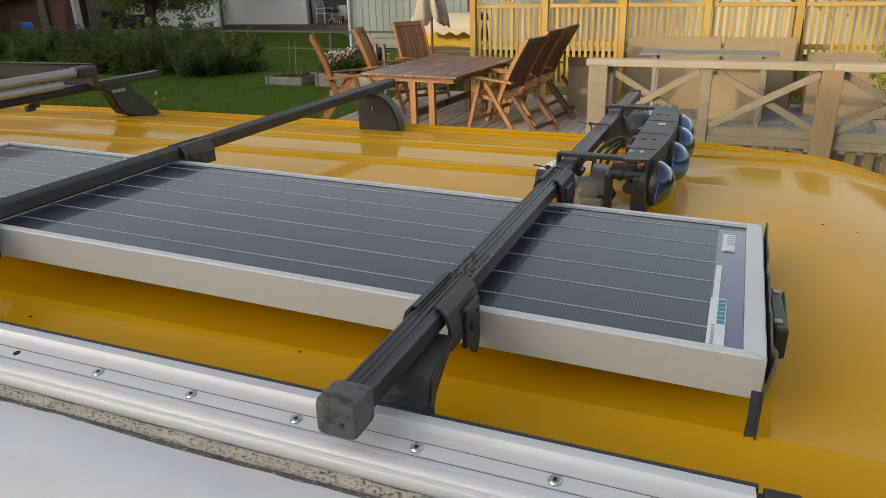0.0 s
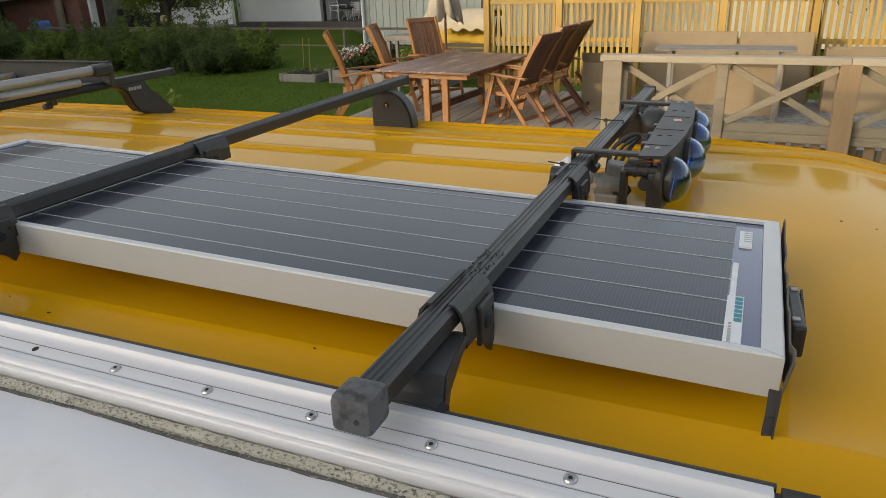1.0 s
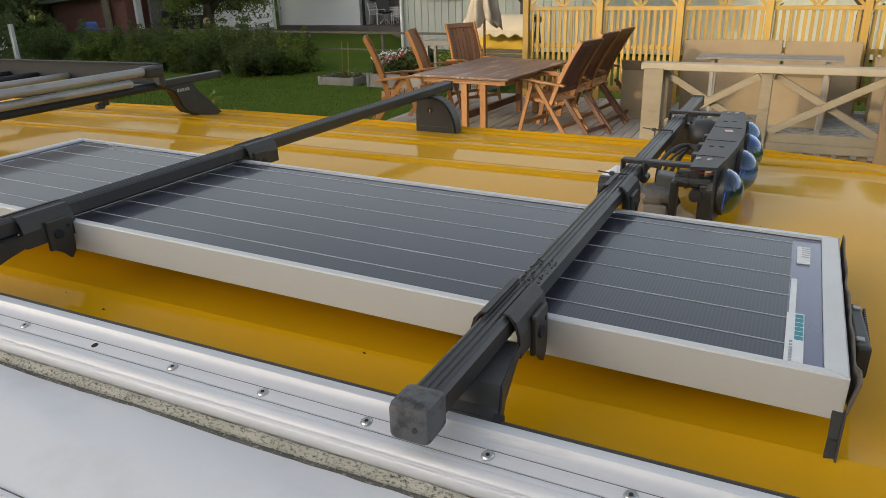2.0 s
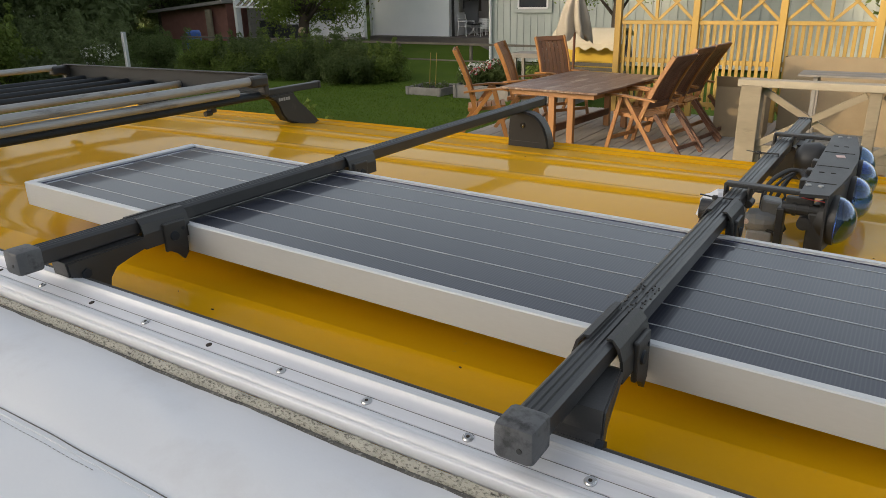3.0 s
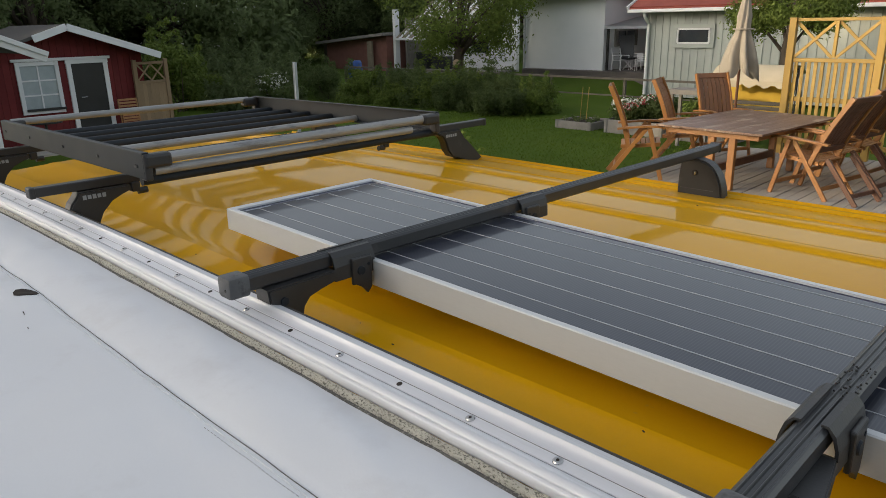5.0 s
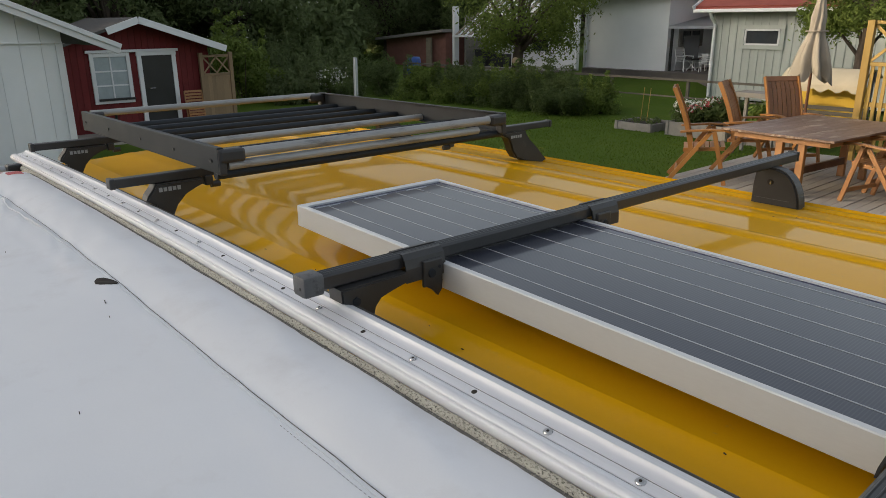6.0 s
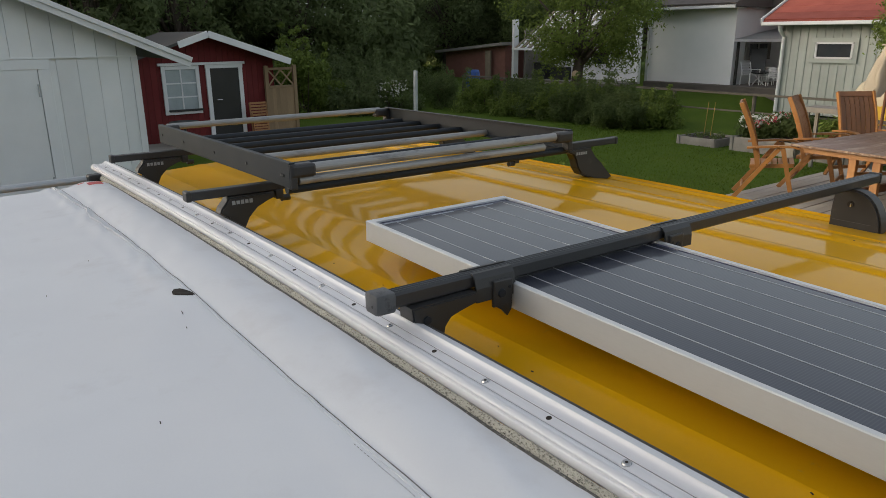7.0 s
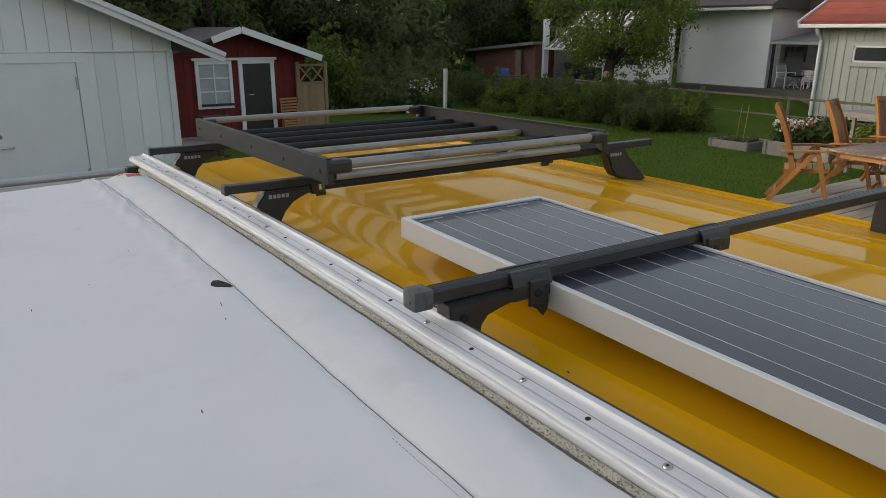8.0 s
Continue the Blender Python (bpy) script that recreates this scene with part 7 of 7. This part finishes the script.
def white_chair():
    c = thing("white_patio_chair", "white slatted metal patio chair on the porch", "patio chair", "white porch furniture")
    for x in (-0.26, 0.26):
        bm = bmesh.new()
        hose(bm, [(x, -0.25, 0.0), (x, -0.22, 0.42), (x, -0.24, 0.62), (x, 0.2, 0.62), (x, 0.28, 0.0)], 0.022, 6)
        hose(bm, [(x, 0.18, 0.40), (x, 0.32, 0.92)], 0.022, 6)
        part("side_frame", bm, "white_metal", c)
    for i in range(4):
        part("back_slat", box(bmesh.new(), (0, 0.22 + 0.03 * i, 0.52 + 0.11 * i), (0.5, 0.02, 0.055)), "white_metal", c)
    for i in range(5):
        part("seat_slat", box(bmesh.new(), (0, -0.2 + 0.09 * i, 0.42), (0.5, 0.06, 0.02)), "white_metal", c)
    return c


wc = white_chair()
SMALL = Matrix.Scale(0.80, 4)
wc.matrix_world = pose(-13.30, WHY + 0.42, 0.74, 0, 0, 78) @ SMALL
copy_thing(wc, pose(-12.98, WHY + 0.95, 0.74, 0, 0, 20) @ SMALL)
copy_thing(wc, pose(-12.52, WHY + 0.45, 0.74, 0, 0, 18) @ SMALL)
lounger = thing("dark_recliner", "dark recliner on the white porch", "chair", at=pose(-0.02, 0.3, 0.14))
bm = bmesh.new()
beam(bm, (-13.35, WHY + 0.6, 1.02), (-13.42, WHY + 0.75, 1.75), 0.5, 0.05)
beam(bm, (-13.35, WHY + 0.6, 1.0), (-12.95, WHY + 0.4, 0.98), 0.5, 0.05)
part("seat", bm, "dark_paint", lounger)
bm = bmesh.new()
hose(bm, [(-13.4, WHY + 0.5, 0.6), (-13.0, WHY + 0.45, 1.0)], 0.02, 6)
hose(bm, [(-13.0, WHY + 0.5, 0.6), (-13.4, WHY + 0.45, 1.0)], 0.02, 6)
part("leg_frame", bm, "white_metal", lounger)

# grey-green boarded outbuilding with a red roof
ob2 = thing("boarded_house", "pale grey-green boarded house with a red tiled roof", "house")
OX0, OX1, OY = -11.26, 5.5, 20.0
bm = bmesh.new()
prism(bm, [(OX0 + 0.03, 0.15), (OX1, 0.15), (OX1, 2.66), (OX0 + 0.03, 2.66)], OY + 0.03, OY + 6, "y")
part("wall", bm, "siding", ob2)
n = 72
for i in range(n):
    w = (OX1 - OX0) / n
    part("board", box(bmesh.new(), (OX0 + (i + 0.5) * w, OY + 0.012, 1.40), (w - 0.014, 0.03, 2.5), bevel=0.0), "siding", ob2)
    part("batten", box(bmesh.new(), (OX0 + i * w, OY - 0.014, 1.40), (0.05, 0.022, 2.5)), "siding", ob2)
bm = bmesh.new()
prism(bm, [(OY - 0.45, 2.66), (OY - 0.45, 2.74), (OY + 3.0, 4.3), (OY + 6.4, 2.74), (OY + 6.4, 2.66)], OX0 - 0.42, OX1 + 0.4)
rr = part("roof", bm, "roof_red", ob2, "red tiled roof")
for i in range(9):
    ya = OY - 0.42 + i * 0.40
    part("tile_course", beam(bmesh.new(), (OX0 - 0.43, ya + 0.2, 2.76 + i * 0.181 + 0.10), (OX1 + 0.4, ya + 0.2, 2.76 + i * 0.181 + 0.10), 0.43, 0.03, up=(0, -0.41, 0.91)), "roof_red", rr)
part("bargeboard", beam(bmesh.new(), (OX0 - 0.45, OY - 0.5, 2.70), (OX0 - 0.45, OY + 3.0, 4.30), 0.04, 0.20), "white_wood", ob2, "white bargeboard")
part("gutter", box(bmesh.new(), ((OX0 + OX1) / 2, OY - 0.50, 2.66), (OX1 - OX0 + 0.8, 0.11, 0.10), bevel=0.02), "white_wood", ob2, "white gutter")
bm = bmesh.new()
hose(bm, [(OX0 + 0.1, OY - 0.48, 2.62), (OX0 + 0.1, OY - 0.40, 2.48), (OX0 + 0.06, OY - 0.09, 2.30), (OX0 + 0.06, OY - 0.09, 0.2)], 0.05, 10)
part("downpipe", bm, "white_wood", ob2, "white downpipe")
ow = part("window", box(bmesh.new(), (-9.76, OY - 0.02, 1.93), (0.98, 0.03, 0.44)), "glass_dark", ob2, "small dark window")
for c, s in (((-9.76, OY - 0.045, 2.205), (1.28, 0.06, 0.12)), ((-9.76, OY - 0.045, 1.66), (1.28, 0.06, 0.12)), ((-10.34, OY - 0.045, 1.93), (0.12, 0.06, 0.46)), ((-9.18, OY - 0.045, 1.93), (0.12, 0.06, 0.46))):
    part("frame", box(bmesh.new(), c, s, bevel=0.004), "siding", ow)
for c, s in (((-9.76, OY - 0.05, 2.13), (0.98, 0.05, 0.05)), ((-9.76, OY - 0.05, 1.735), (0.98, 0.05, 0.05)), ((-10.245, OY - 0.05, 1.93), (0.05, 0.05, 0.37)), ((-9.275, OY - 0.05, 1.93), (0.05, 0.05, 0.37))):
    part("sash", box(bmesh.new(), c, s), "white_wood", ow, "white sash")

# brick shed and the white house end with a striped awning, far off
bs = thing("brick_shed", "low brown brick shed with a flat dark roof", "shed")
bm = bmesh.new()
prism(bm, [(-33.0, -0.1), (-28.0, 0.1), (-28.0, 1.85), (-33.0, 1.45)], 24.0, 27.5, "y")
part("wall", bm, "brick", bs)
bm = bmesh.new()
prism(bm, [(-33.5, 1.42), (-27.8, 1.88), (-27.8, 2.02), (-33.5, 1.56)], 23.6, 27.8, "y")
part("roof", bm, "grey_wood", bs)
part("door_post", box(bmesh.new(), (-29.0, 23.75, 0.8), (0.35, 0.12, 1.6)), "pine_grey", bs, "pale door post")
wh = thing("awning_house", "white house end with a striped corrugated porch roof", "house")
part("wall_end", box(bmesh.new(), (-27.45, 24.2, 1.6), (0.16, 0.3, 3.0)), "white_wood", wh)
part("side_wall", box(bmesh.new(), (-27.45, 25.7, 1.4), (0.12, 1.7, 2.6)), "grey_wood", wh)
part("back_wall", box(bmesh.new(), (-24.6, 26.6, 1.5), (6.0, 0.2, 3.4)), "render_white", wh)
part("floor", box(bmesh.new(), (-24.6, 25.3, 0.1), (6.0, 2.6, 0.3)), "grey_wood", wh)
for i in range(22):
    part("roof_sheet", beam(bmesh.new(), (-27.2 + i * 0.24, 24.0, 1.75), (-27.2 + i * 0.24, 26.6, 3.5), 0.125 if i % 2 else 0.115, 0.03), "white_wood" if i % 2 else "pine_grey", wh)
part("roof_edge", box(bmesh.new(), (-24.6, 23.97, 1.70), (5.6, 0.08, 0.10)), "white_wood", wh)
for x, s in ((-26.4, 0.8), (-25.2, 0.6)):
    part("stored_box", box(bmesh.new(), (x, 25.2, 0.25 + s / 2), (0.8, 0.6, s), bevel=0.02), "dark_paint", wh)
part("window", box(bmesh.new(), (-23.8, 26.47, 1.4), (0.9, 0.06, 0.8)), "glass_dark", wh)
fh = thing("far_house", "distant dark house with a white window behind the trees", "house")
part("wall", box(bmesh.new(), (-31.5, 33.0, 2.0), (6.0, 4.0, 4.0)), "roof_tile", fh)
bm = bmesh.new()
prism(bm, [(-35.0, 3.9), (-31.5, 5.6), (-28.0, 3.9)], 30.6, 35.4, "y")
part("roof", bm, "roof_dark", fh)
part("window", box(bmesh.new(), (-30.6, 30.98, 3.0), (0.8, 0.06, 0.8)), "white_metal", fh)
barrel = thing("blue_barrel", "blue plastic rain barrel by the fence", "barrel")
bm = bmesh.new()
hose(bm, [(-24.6, 19.2, 0.0), (-24.6, 19.2, 0.25), (-24.6, 19.2, 0.55), (-24.6, 19.2, 0.85), (-24.6, 19.2, 0.95)], [0.25, 0.30, 0.31, 0.29, 0.25], 20)
part("drum", bm, "blue", barrel, smooth=True)

# unseen house, added so that its shade lies over the van
nh = thing("neighbour_house", "plain white unseen house added to shade the van", "house", kind="structure")
bm = bmesh.new()
prism(bm, [(-11.4, 0.0), (16.0, 0.0), (16.0, 5.2), (-11.4, 5.2)], -15.0, -8.0, "y")
part("wall", bm, "render_white", nh)
bm = bmesh.new()
prism(bm, [(-15.6, 5.1), (-11.5, 6.95), (-7.5, 5.1)], -11.7, 16.4)
part("roof", bm, "roof_dark", nh)
